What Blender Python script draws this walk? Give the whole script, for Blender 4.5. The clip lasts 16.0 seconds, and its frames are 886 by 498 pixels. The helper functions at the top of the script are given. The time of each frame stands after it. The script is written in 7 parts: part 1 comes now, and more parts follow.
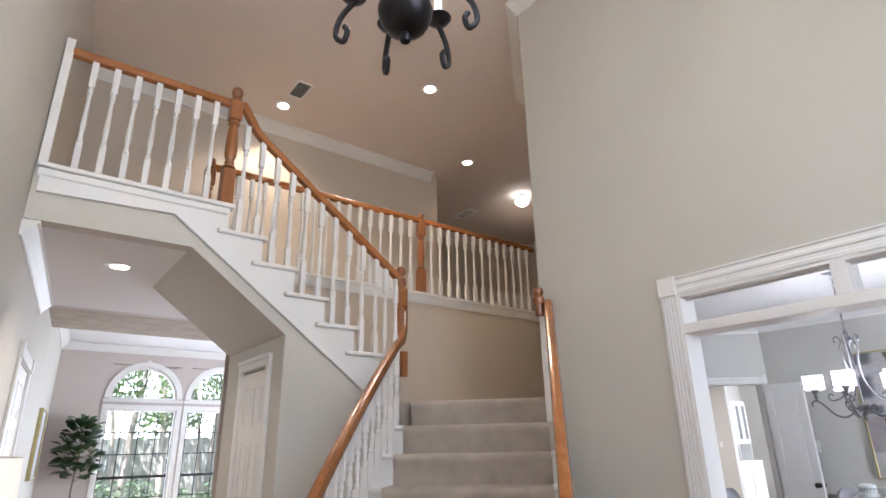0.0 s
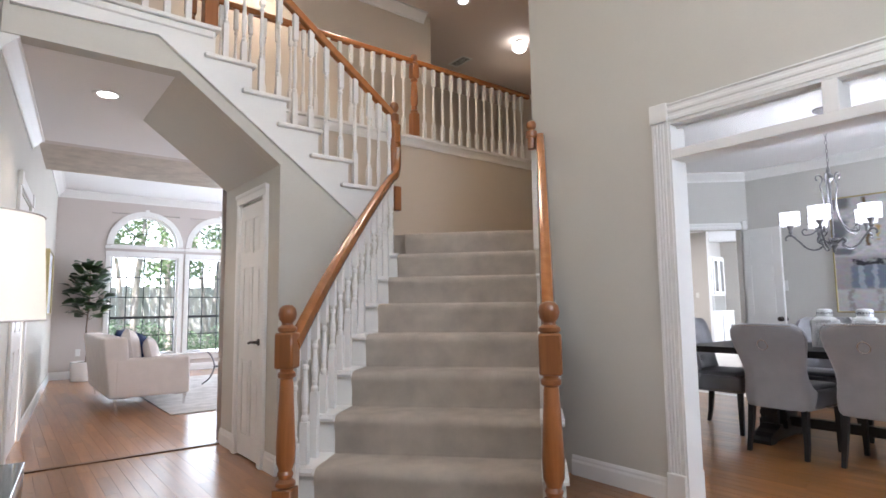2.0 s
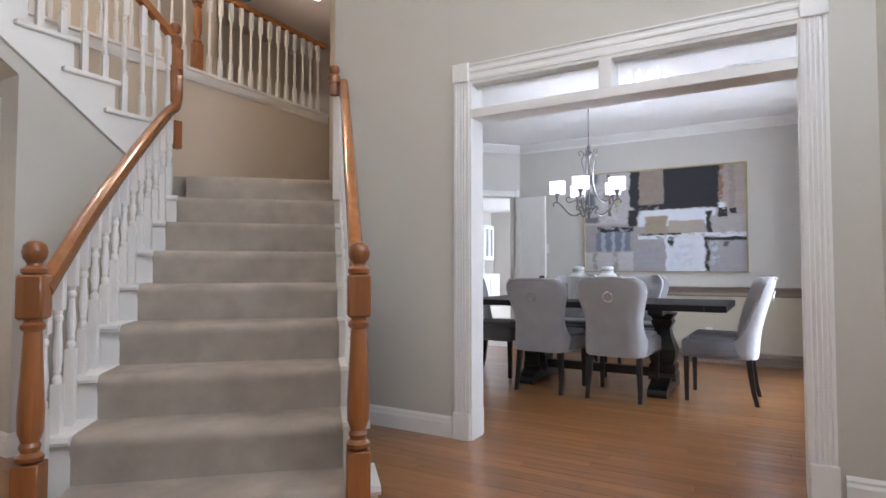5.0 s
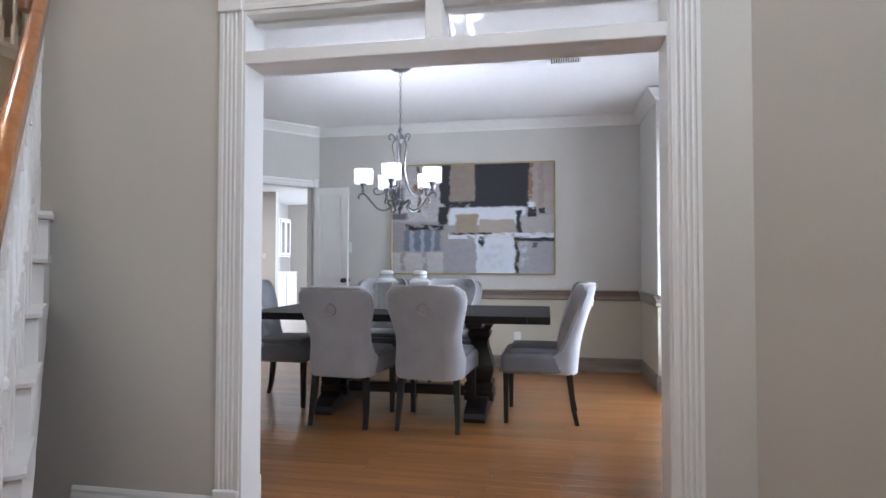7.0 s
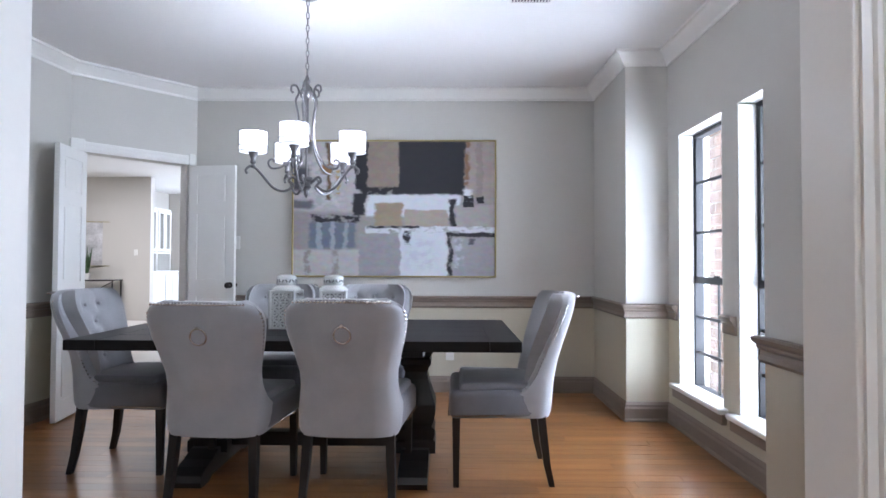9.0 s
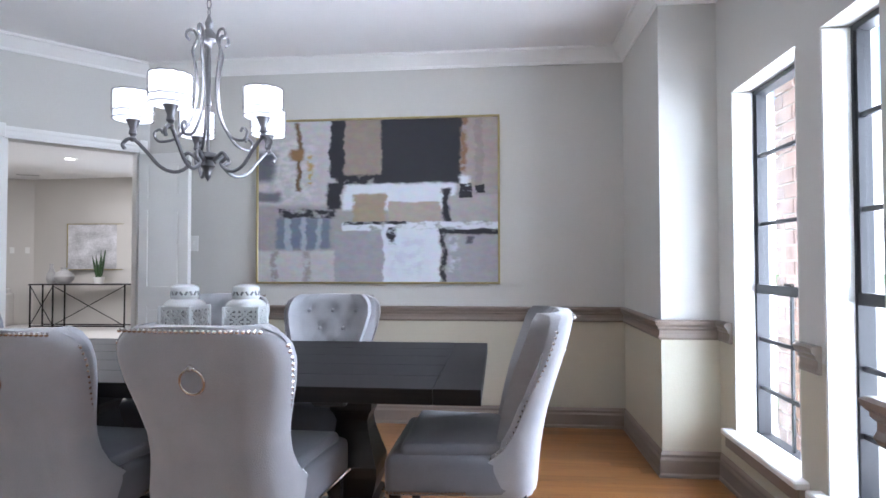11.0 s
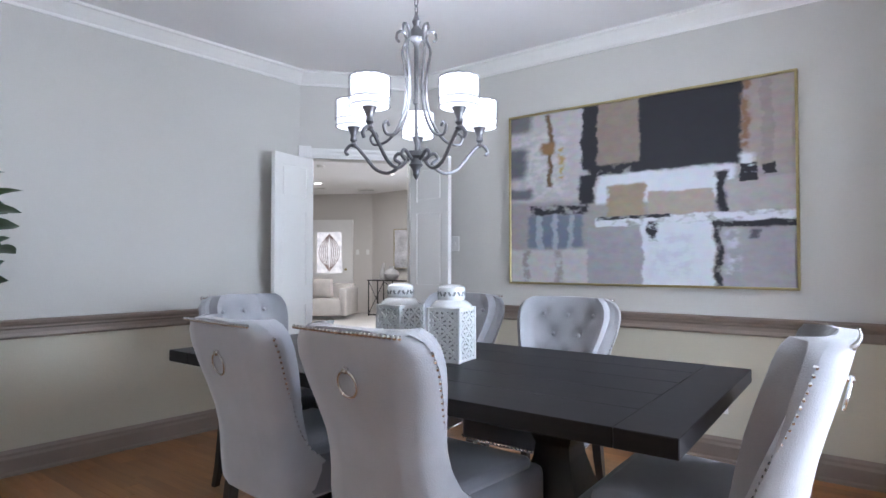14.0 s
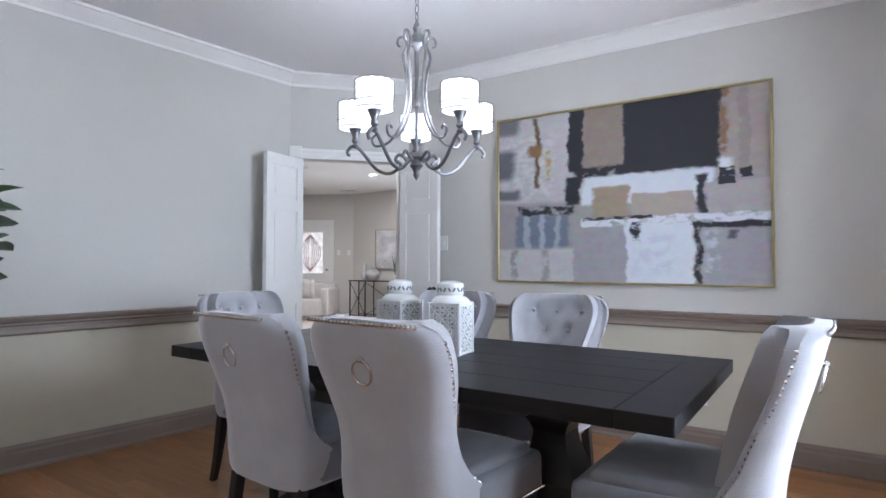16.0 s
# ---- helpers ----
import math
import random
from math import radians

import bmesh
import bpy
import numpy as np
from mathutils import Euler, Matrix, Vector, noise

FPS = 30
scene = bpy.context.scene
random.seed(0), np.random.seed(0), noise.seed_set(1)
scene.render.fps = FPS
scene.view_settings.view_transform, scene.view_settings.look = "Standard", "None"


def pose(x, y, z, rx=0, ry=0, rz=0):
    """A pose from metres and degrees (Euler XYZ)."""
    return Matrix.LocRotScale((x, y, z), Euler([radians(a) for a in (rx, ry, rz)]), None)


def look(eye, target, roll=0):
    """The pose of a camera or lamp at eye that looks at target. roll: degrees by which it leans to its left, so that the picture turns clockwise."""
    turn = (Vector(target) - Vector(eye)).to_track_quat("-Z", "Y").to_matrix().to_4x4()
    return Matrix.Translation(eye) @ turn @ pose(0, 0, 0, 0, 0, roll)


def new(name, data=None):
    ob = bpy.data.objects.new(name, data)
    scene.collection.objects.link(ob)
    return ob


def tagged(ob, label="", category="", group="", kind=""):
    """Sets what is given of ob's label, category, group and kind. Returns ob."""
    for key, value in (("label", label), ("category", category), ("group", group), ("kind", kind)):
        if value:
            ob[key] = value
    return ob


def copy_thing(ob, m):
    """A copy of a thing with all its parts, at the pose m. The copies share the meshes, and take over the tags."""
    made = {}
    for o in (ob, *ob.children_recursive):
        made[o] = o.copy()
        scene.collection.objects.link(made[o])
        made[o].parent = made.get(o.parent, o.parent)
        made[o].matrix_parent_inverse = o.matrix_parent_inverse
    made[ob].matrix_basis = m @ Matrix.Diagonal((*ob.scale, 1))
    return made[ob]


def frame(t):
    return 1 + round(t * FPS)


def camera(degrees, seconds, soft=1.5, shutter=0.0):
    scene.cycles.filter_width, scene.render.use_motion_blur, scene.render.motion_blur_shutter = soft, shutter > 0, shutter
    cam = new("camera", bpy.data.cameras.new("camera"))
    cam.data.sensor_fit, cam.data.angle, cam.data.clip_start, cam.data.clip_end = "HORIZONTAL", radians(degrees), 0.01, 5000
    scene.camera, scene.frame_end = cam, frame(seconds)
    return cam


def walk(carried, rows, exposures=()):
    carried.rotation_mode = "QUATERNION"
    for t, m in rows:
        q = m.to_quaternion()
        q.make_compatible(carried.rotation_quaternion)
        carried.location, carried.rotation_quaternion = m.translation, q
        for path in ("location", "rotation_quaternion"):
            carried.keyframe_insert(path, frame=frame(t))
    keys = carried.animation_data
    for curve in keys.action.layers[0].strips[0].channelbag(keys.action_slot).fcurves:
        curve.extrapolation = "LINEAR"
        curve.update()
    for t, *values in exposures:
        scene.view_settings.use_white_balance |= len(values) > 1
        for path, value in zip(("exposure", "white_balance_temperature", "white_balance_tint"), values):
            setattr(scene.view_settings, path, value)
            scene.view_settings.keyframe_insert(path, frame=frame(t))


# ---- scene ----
cam = camera(76.0, 16.0, soft=1.6)
PATH = [
    (0, (0.476, 0.06, 1.376), (1.625, 1.56, 2.033), -1.1),
    (0.5, (0.467, 0.062, 1.35), (1.652, 1.603, 1.819), -1.1),
    (1, (0.46, 0.063, 1.288), (1.667, 1.624, 1.615), -1.0),
    (1.5, (0.461, 0.06, 1.201), (1.68, 1.627, 1.441), -0.8),
    (2, (0.465, 0.046, 1.12), (1.688, 1.616, 1.32), -0.7),
    (2.5, (0.457, 0.033, 1.067), (1.691, 1.601, 1.201), -0.6),
    (3, (0.446, 0.029, 1.029), (1.715, 1.572, 1.118), -0.5),
    (3.5, (0.459, 0.035, 1.024), (1.817, 1.501, 1.1), -0.4),
    (4, (0.484, 0.052, 1.023), (1.944, 1.416, 1.099), -0.3),
    (4.5, (0.488, 0.115, 1.023), (2.07, 1.337, 1.099), -0.2),
    (5, (0.464, 0.191, 1.027), (2.188, 1.201, 1.101), -0.0),
    (7.5, (1.63, 0.637, 1.128), (3.612, 0.901, 1.176), 0.1),
    (8, (1.903, 0.76, 1.143), (3.895, 0.933, 1.185), 0.2),
    (8.5, (2.166, 0.834, 1.147), (4.164, 0.902, 1.188), 0.2),
    (9, (2.442, 0.851, 1.136), (4.442, 0.872, 1.182), 0.2),
    (11.5, (3.529, 0.305, 1.156), (5.499, 0.646, 1.201), 0.0),
    (12, (3.659, 0.19, 1.157), (5.587, 0.72, 1.2), 0.2),
    (12.5, (3.744, 0.155, 1.143), (5.62, 0.848, 1.19), 0.0),
    (13, (3.772, 0.153, 1.153), (5.57, 1.028, 1.195), 0.1),
    (13.5, (3.78, 0.166, 1.156), (5.49, 1.202, 1.199), 0.1),
    (14, (3.795, 0.175, 1.15), (5.404, 1.361, 1.199), 0.0),
    (14.5, (3.791, 0.175, 1.155), (5.335, 1.446, 1.202), 0.1),
    (15, (3.79, 0.176, 1.155), (5.294, 1.493, 1.202), 0.1),
    (15.5, (3.754, 0.17, 1.15), (5.271, 1.474, 1.199), 0.1),
    (16, (3.662, 0.195, 1.132), (5.318, 1.315, 1.186), 0.1),
]
walk(cam, [(t, look(eye, target, roll)) for t, eye, target, roll in PATH],
     [(0, 1.70, 6000, 15), (4.5, 1.68, 5950, 15), (7.5, 1.52, 5750, 14), (9.0, 1.68, 5700, 14), (11.5, 1.76, 5700, 14), (16, 1.70, 5750, 14)])

# ---- world and daylight ----
world = bpy.data.worlds.new("world")
scene.world = world
world.use_nodes = True
wn = world.node_tree
sky = wn.nodes.new("ShaderNodeTexSky")
sky.sky_type, sky.sun_disc = "NISHITA", False
sky.sun_elevation, sky.sun_rotation = radians(62), radians(-76)
wn.nodes["Background"].inputs[1].default_value = 0.15
wn.links.new(sky.outputs[0], wn.nodes["Background"].inputs[0])
sun = new("sun", bpy.data.lights.new("sun", "SUN"))
sun.data.energy, sun.data.angle, sun.data.color = 5.0, radians(0.6), (1.0, 0.95, 0.88)
sun.matrix_world = look((-8, 4, 16), (0, 10, 0))


def area(name, eye, target, w, h, watts, colour):
    ob = new(name, bpy.data.lights.new(name, "AREA"))
    ob.data.shape, ob.data.size, ob.data.size_y = "RECTANGLE", w, h
    ob.data.energy, ob.data.color = watts * LAMP, colour
    ob.matrix_world = look(eye, target)
    return ob


LAMP = 0.33
DAY = (0.86, 0.93, 1.0)
WARM = (1.0, 0.80, 0.58)
# added fill for the foyer, set in an unseen opening of the entry wall
area("entry_fill", (1.35, -1.42, 3.2), (0.7, 2.4, 1.3), 1.75, 2.0, 66, DAY)
area("living_window_light", (3.1, 11.55, 1.5), (3.1, 5.0, 1.0), 2.5, 2.2, 85, DAY)
# added fill before the closed right wall, brightens the living room
area("living_side_fill", (5.95, 8.6, 1.7), (1.0, 8.2, 1.3), 3.0, 1.8, 180, DAY)
area("dining_window_light", (6.10, -1.27, 1.15), (6.0, 2.0, 1.15), 0.85, 1.85, 100, DAY)
area("dining_window_light_b", (5.245, -1.27, 1.15), (5.3, 2.0, 1.15), 0.80, 1.85, 64, DAY)
# two added fills with no fixture or opening, they lift the family room
area("family_room_side_fill", (15.7, 4.8, 1.6), (12.0, 7.0, 1.0), 3.0, 1.8, 210, DAY)
area("family_room_top_fill", (10.8, 7.0, 2.7), (10.8, 7.0, 0), 2.0, 2.0, 85, (1, 0.96, 0.9))


def spot(name, x, y, z, watts, colour, deg=120):
    ob = new(name, bpy.data.lights.new(name, "SPOT"))
    ob.data.energy, ob.data.color, ob.data.spot_size, ob.data.spot_blend, ob.data.shadow_soft_size = watts * LAMP, colour, radians(deg), 0.6, 0.06
    ob.matrix_world = look((x, y, z), (x, y + 0.001, 0))
    return ob


def point(name, x, y, z, watts, colour, r=0.04):
    ob = new(name, bpy.data.lights.new(name, "POINT"))
    ob.data.energy, ob.data.color, ob.data.shadow_soft_size = watts * LAMP, colour, r
    ob.location = (x, y, z)
    return ob


# ---- materials ----
def mat(name, colour, rough=0.5, metal=0.0, var=0.06, scale=3.0, bump=0.0, bump_scale=200.0, coat=0.0, emit=None, strength=0.0, stretch=None, spec=0.5):
    """A surface with slow stains and fine grain in colour and relief."""
    m = bpy.data.materials.new(name)
    m.use_nodes = True
    nt = m.node_tree
    b = nt.nodes["Principled BSDF"]
    b.inputs["Roughness"].default_value, b.inputs["Metallic"].default_value = rough, metal
    b.inputs["Coat Weight"].default_value, b.inputs["Coat Roughness"].default_value = coat, 0.08
    b.inputs["Specular IOR Level"].default_value = spec
    tc = nt.nodes.new("ShaderNodeTexCoord")
    mp = nt.nodes.new("ShaderNodeMapping")
    nt.links.new(tc.outputs["Object"], mp.inputs[0])
    if stretch:
        mp.inputs["Scale"].default_value = stretch
    n1 = nt.nodes.new("ShaderNodeTexNoise")
    n1.inputs["Scale"].default_value, n1.inputs["Detail"].default_value = scale, 5
    n2 = nt.nodes.new("ShaderNodeTexNoise")
    n2.inputs["Scale"].default_value, n2.inputs["Detail"].default_value = bump_scale, 3
    for n in (n1, n2):
        nt.links.new(mp.outputs[0], n.inputs["Vector"])
    mix = nt.nodes.new("ShaderNodeMath")
    mix.operation = "MULTIPLY_ADD"
    nt.links.new(n2.outputs[0], mix.inputs[0])
    mix.inputs[1].default_value = 0.35
    nt.links.new(n1.outputs[0], mix.inputs[2])
    ramp = nt.nodes.new("ShaderNodeValToRGB")
    ramp.color_ramp.elements[0].position, ramp.color_ramp.elements[1].position = 0.4, 0.95
    ramp.color_ramp.elements[0].color = (*[max(0, c * (1 - var)) for c in colour], 1)
    ramp.color_ramp.elements[1].color = (*[min(1, c * (1 + var)) for c in colour], 1)
    nt.links.new(mix.outputs[0], ramp.inputs[0])
    nt.links.new(ramp.outputs[0], b.inputs["Base Color"])
    if bump:
        bp = nt.nodes.new("ShaderNodeBump")
        bp.inputs["Strength"].default_value, bp.inputs["Distance"].default_value = bump, 0.01
        nt.links.new(n2.outputs[0], bp.inputs["Height"])
        nt.links.new(bp.outputs[0], b.inputs["Normal"])
    if emit:
        b.inputs["Emission Color"].default_value, b.inputs["Emission Strength"].default_value = (*emit, 1), strength * LAMP
    return m


def wood(name, dark, light, rough, along, coat=0.0, random_object=False, grain=1.0, spread=0.25):
    """Grain stretched along one axis, with a tone for each board."""
    m = mat(name, light, rough, coat=coat)
    nt = m.node_tree
    b = nt.nodes["Principled BSDF"]
    st = [28.0 * grain] * 3
    st[along] = 1.6 * grain
    mp = [n for n in nt.nodes if n.type == "MAPPING"][0]
    mp.inputs["Scale"].default_value = st
    n1, n2 = [n for n in nt.nodes if n.type == "TEX_NOISE"]
    n1.inputs["Scale"].default_value, n1.inputs["Distortion"].default_value, n2.inputs["Scale"].default_value = 1.0, 0.6, 6.0
    ramp = [n for n in nt.nodes if n.type == "VALTORGB"][0]
    ramp.color_ramp.elements[0].color, ramp.color_ramp.elements[1].color = (*dark, 1), (*light, 1)
    ramp.color_ramp.elements[0].position, ramp.color_ramp.elements[1].position = 0.35, 0.9
    rnd = nt.nodes.new("ShaderNodeObjectInfo") if random_object else nt.nodes.new("ShaderNodeNewGeometry")
    hsv = nt.nodes.new("ShaderNodeHueSaturation")
    mr = nt.nodes.new("ShaderNodeMapRange")
    mr.inputs["To Min"].default_value, mr.inputs["To Max"].default_value = 1 - spread, 1 + spread
    nt.links.new(rnd.outputs["Random" if random_object else "Random Per Island"], mr.inputs[0])
    nt.links.new(mr.outputs[0], hsv.inputs["Value"])
    sc_ = nt.nodes.new("ShaderNodeMath")
    sc_.operation = "MULTIPLY"
    sc_.inputs[1].default_value = 61.0
    nt.links.new(rnd.outputs["Random" if random_object else "Random Per Island"], sc_.inputs[0])
    va = nt.nodes.new("ShaderNodeVectorMath")
    nt.links.new(mp.outputs[0], va.inputs[0])
    nt.links.new(sc_.outputs[0], va.inputs[1])
    for n in (n1, n2):
        nt.links.new(va.outputs[0], n.inputs["Vector"])
    nt.links.new(ramp.outputs[0], hsv.inputs["Color"])
    nt.links.new(hsv.outputs[0], b.inputs["Base Color"])
    bp = nt.nodes.new("ShaderNodeBump")
    bp.inputs["Strength"].default_value, bp.inputs["Distance"].default_value = 0.08, 0.002
    nt.links.new(n2.outputs[0], bp.inputs["Height"])
    nt.links.new(bp.outputs[0], b.inputs["Normal"])
    return m


def glass(name, tint=(1, 1, 1), rough=0.0):
    m = bpy.data.materials.new(name)
    m.use_nodes = True
    nt = m.node_tree
    nt.nodes.remove(nt.nodes["Principled BSDF"])
    out = [n for n in nt.nodes if n.type == "OUTPUT_MATERIAL"][0]
    tr = nt.nodes.new("ShaderNodeBsdfTransparent")
    tr.inputs[0].default_value = (*tint, 1)
    gl = nt.nodes.new("ShaderNodeBsdfGlossy")
    gl.inputs["Roughness"].default_value = rough
    fr = nt.nodes.new("ShaderNodeLayerWeight")
    fr.inputs[0].default_value = 0.5
    pw = nt.nodes.new("ShaderNodeMath")
    pw.operation = "POWER"
    pw.inputs[1].default_value = 5.0
    nt.links.new(fr.outputs["Facing"], pw.inputs[0])
    ma = nt.nodes.new("ShaderNodeMath")
    ma.operation = "MULTIPLY_ADD"
    ma.inputs[1].default_value, ma.inputs[2].default_value = 0.9, 0.04
    nt.links.new(pw.outputs[0], ma.inputs[0])
    mx = nt.nodes.new("ShaderNodeMixShader")
    nt.links.new(ma.outputs[0], mx.inputs[0])
    nt.links.new(tr.outputs[0], mx.inputs[1])
    nt.links.new(gl.outputs[0], mx.inputs[2])
    nt.links.new(mx.outputs[0], out.inputs[0])
    return m


FOYER = mat("foyer_paint", (0.56, 0.535, 0.475), 0.6, var=0.04, scale=1.2, bump=0.05, bump_scale=90)
STAIRWELL = mat("stairwell_paint", (0.60, 0.53, 0.44), 0.6, var=0.04, scale=1.2, bump=0.05, bump_scale=90)
LIVING = mat("living_paint", (0.56, 0.50, 0.46), 0.6, var=0.04, scale=1.2, bump=0.05, bump_scale=90)
UPPER = mat("dining_upper_paint", (0.58, 0.565, 0.525), 0.55, var=0.035, scale=1.3, bump=0.05, bump_scale=90)
LOWER = mat("dining_lower_paint", (0.52, 0.485, 0.38), 0.55, var=0.035, scale=1.3, bump=0.05, bump_scale=90)
FAMILY = mat("family_room_paint", (0.60, 0.57, 0.53), 0.6, var=0.03, scale=1.2, bump=0.05, bump_scale=90)
CEIL = mat("ceiling_paint", (0.80, 0.79, 0.78), 0.75, var=0.03, scale=1.0, bump=0.12, bump_scale=140)
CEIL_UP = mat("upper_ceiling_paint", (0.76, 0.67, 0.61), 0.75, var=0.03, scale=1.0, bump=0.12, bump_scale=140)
WHITE = mat("white_trim_paint", (0.80, 0.79, 0.76), 0.35, var=0.03, scale=4, bump=0.03, bump_scale=60)
TAUPE = mat("taupe_trim_paint", (0.225, 0.18, 0.145), 0.38, var=0.06, scale=5, bump=0.03, bump_scale=60)
CARPET = mat("carpet", (0.57, 0.50, 0.42), 0.95, var=0.17, scale=7, bump=1.0, bump_scale=330, spec=0.1)
OAK = wood("honey_oak", (0.20, 0.068, 0.020), (0.33, 0.126, 0.040), 0.28, 2, coat=0.35, grain=0.8)
RAIL_OAK = wood("rail_oak", (0.25, 0.088, 0.024), (0.37, 0.145, 0.046), 0.22, 1, coat=0.4, grain=0.6)
PLANK = wood("floor_oak", (0.225, 0.086, 0.024), (0.36, 0.16, 0.05), 0.30, 1, coat=0.4, spread=0.2, random_object=True)
PLANKS = wood("floor_oak_rest", (0.225, 0.086, 0.024), (0.36, 0.16, 0.05), 0.30, 1, coat=0.4, spread=0.2)
for m_ in (PLANK, PLANKS):
    m_.node_tree.nodes["Principled BSDF"].inputs["Coat Roughness"].default_value = 0.2
GAP = mat("floor_joint", (0.12, 0.05, 0.02), 0.7)
ESPRESSO = wood("espresso_wood", (0.006, 0.005, 0.006), (0.014, 0.012, 0.012), 0.46, 1)
ESPRESSO.node_tree.nodes["Principled BSDF"].inputs["Specular IOR Level"].default_value = 0.28
BLACKWOOD = mat("black_stained_wood", (0.014, 0.012, 0.012), 0.4, var=0.3, scale=8, bump=0.05, bump_scale=60)
VELVET = mat("grey_velvet", (0.40, 0.398, 0.413), 0.85, var=0.10, scale=7, bump=0.15, bump_scale=260, spec=0.2)
VELVET.node_tree.nodes["Principled BSDF"].inputs["Sheen Weight"].default_value = 0.6
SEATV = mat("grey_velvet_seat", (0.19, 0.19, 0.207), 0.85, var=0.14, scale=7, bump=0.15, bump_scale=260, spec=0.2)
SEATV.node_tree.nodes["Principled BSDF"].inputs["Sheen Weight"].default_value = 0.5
CHROME = mat("polished_nickel", (0.72, 0.70, 0.68), 0.18, 1.0, var=0.05)
PEWTER = mat("brushed_pewter", (0.20, 0.195, 0.20), 0.36, 0.85, var=0.15, scale=30, bump=0.05, bump_scale=150)
IRON = mat("black_iron", (0.022, 0.020, 0.022), 0.42, 0.7, var=0.3, scale=20, bump=0.06, bump_scale=90)
BRONZE = mat("dark_bronze", (0.05, 0.04, 0.035), 0.4, 0.8, var=0.2)
GOLD = mat("brushed_gold", (0.42, 0.35, 0.17), 0.38, 0.8, var=0.1, scale=20)
SOFA = mat("white_linen", (0.74, 0.68, 0.64), 0.9, var=0.05, scale=9, bump=0.2, bump_scale=420, spec=0.2)
NAVY = mat("navy_linen", (0.018, 0.028, 0.075), 0.9, var=0.15, scale=9, bump=0.2, bump_scale=420, spec=0.2)
RUG = mat("pale_rug", (0.56, 0.54, 0.52), 0.95, var=0.22, scale=6, bump=0.6, bump_scale=160, spec=0.1)
CERAMIC = mat("white_glazed_ceramic", (0.83, 0.84, 0.83), 0.22, var=0.03, coat=0.4)
POT = mat("white_planter", (0.78, 0.77, 0.75), 0.4, var=0.03)
SOIL = mat("moss_soil", (0.07, 0.075, 0.03), 0.95, var=0.5, scale=30, bump=0.8, bump_scale=60)
LEAF = mat("fig_leaf", (0.035, 0.075, 0.025), 0.38, var=0.45, scale=4, bump=0.05, bump_scale=60)
LEAF_B = mat("fig_leaf_light", (0.075, 0.13, 0.035), 0.38, var=0.35, scale=4, bump=0.05, bump_scale=60)
BARK = mat("bark", (0.16, 0.12, 0.09), 0.85, var=0.3, scale=12, bump=0.5, bump_scale=40)
SHADE = mat("lit_fabric_shade", (0.85, 0.82, 0.72), 0.8, emit=(1.0, 0.93, 0.76), strength=0.5)
LIT = mat("lit_glass_shade", (0.9, 0.9, 0.9), 0.4, emit=(0.93, 0.96, 1.0), strength=1.5)
BULB = mat("lit_bulb", (0.9, 0.9, 0.9), 0.4, emit=(1.0, 0.95, 0.86), strength=90.0)
CANLIT = mat("lit_downlight", (0.9, 0.9, 0.9), 0.4, emit=(1.0, 0.93, 0.82), strength=9.0)
CANDLE = mat("candle_sleeve", (0.75, 0.73, 0.68), 0.4)
BLACKF = mat("black_window_frame", (0.02, 0.02, 0.022), 0.45, var=0.2)
GLASS = glass("window_glass")
BRICK = mat("pale_brick", (0.42, 0.30, 0.25), 0.85, var=0.35, scale=11, bump=0.5, bump_scale=45)
FENCE = mat("weathered_fence", (0.50, 0.48, 0.44), 0.85, var=0.2, scale=5, bump=0.3, bump_scale=50, stretch=(6, 6, 0.6))
GRASS = mat("lawn", (0.09, 0.14, 0.04), 0.9, var=0.4, scale=5, bump=0.8, bump_scale=60)
TREE_LEAF = mat("garden_leaf", (0.17, 0.25, 0.10), 0.55, var=0.4, scale=5)
HEDGE = mat("hedge_leaf", (0.13, 0.20, 0.11), 0.6, var=0.5, scale=6)
PLATE = mat("white_plastic", (0.78, 0.77, 0.74), 0.35, var=0.02)
SMOKE = mat("dark_mirror_top", (0.05, 0.055, 0.05), 0.06, 0.6, var=0.1)


# ---- building helpers ----
def link(name, bm, material, parent=None, label="", smooth=False):
    me = bpy.data.meshes.new(name)
    bmesh.ops.recalc_face_normals(bm, faces=bm.faces)
    bm.to_mesh(me)
    bm.free()
    me.materials.append(material)
    if smooth:
        me.polygons.foreach_set("use_smooth", [True] * len(me.polygons))
        me.set_sharp_from_angle(angle=radians(38))
    ob = new(name, me)
    if parent is not None:
        ob.parent = parent
    if label:
        ob["label"] = label
    return ob


def part(name, bm, material, parent, label="", smooth=False):
    return link(name, bm, material, parent, label, smooth)


def structure(name, bm, material, label, category, smooth=False):
    return tagged(link(name, bm, material, None, "", smooth), label, category, kind="structure")


def thing(name, m, label, category, group=""):
    ob = new(name)
    ob.matrix_basis = m
    ob.empty_display_size = 0.1
    return tagged(ob, label, category, group)


def box(bm, a, b, m=None, bevel=0.0, seg=1):
    """A box from corner a to corner b."""
    c = [(x, y, z) for x in (a[0], b[0]) for y in (a[1], b[1]) for z in (a[2], b[2])]
    v = [bm.verts.new(m @ Vector(p) if m else p) for p in c]
    f = [bm.faces.new([v[i] for i in q]) for q in ((0, 1, 3, 2), (4, 6, 7, 5), (0, 4, 5, 1), (2, 3, 7, 6), (0, 2, 6, 4), (1, 5, 7, 3))]
    if bevel:
        edges = list({e for q in f for e in q.edges})
        bmesh.ops.bevel(bm, geom=edges, offset=bevel, segments=seg, affect="EDGES", profile=0.5)
    return bm


def boxes(*specs, bevel=0.0):
    bm = bmesh.new()
    for a, b in specs:
        box(bm, a, b, bevel=bevel)
    return bm


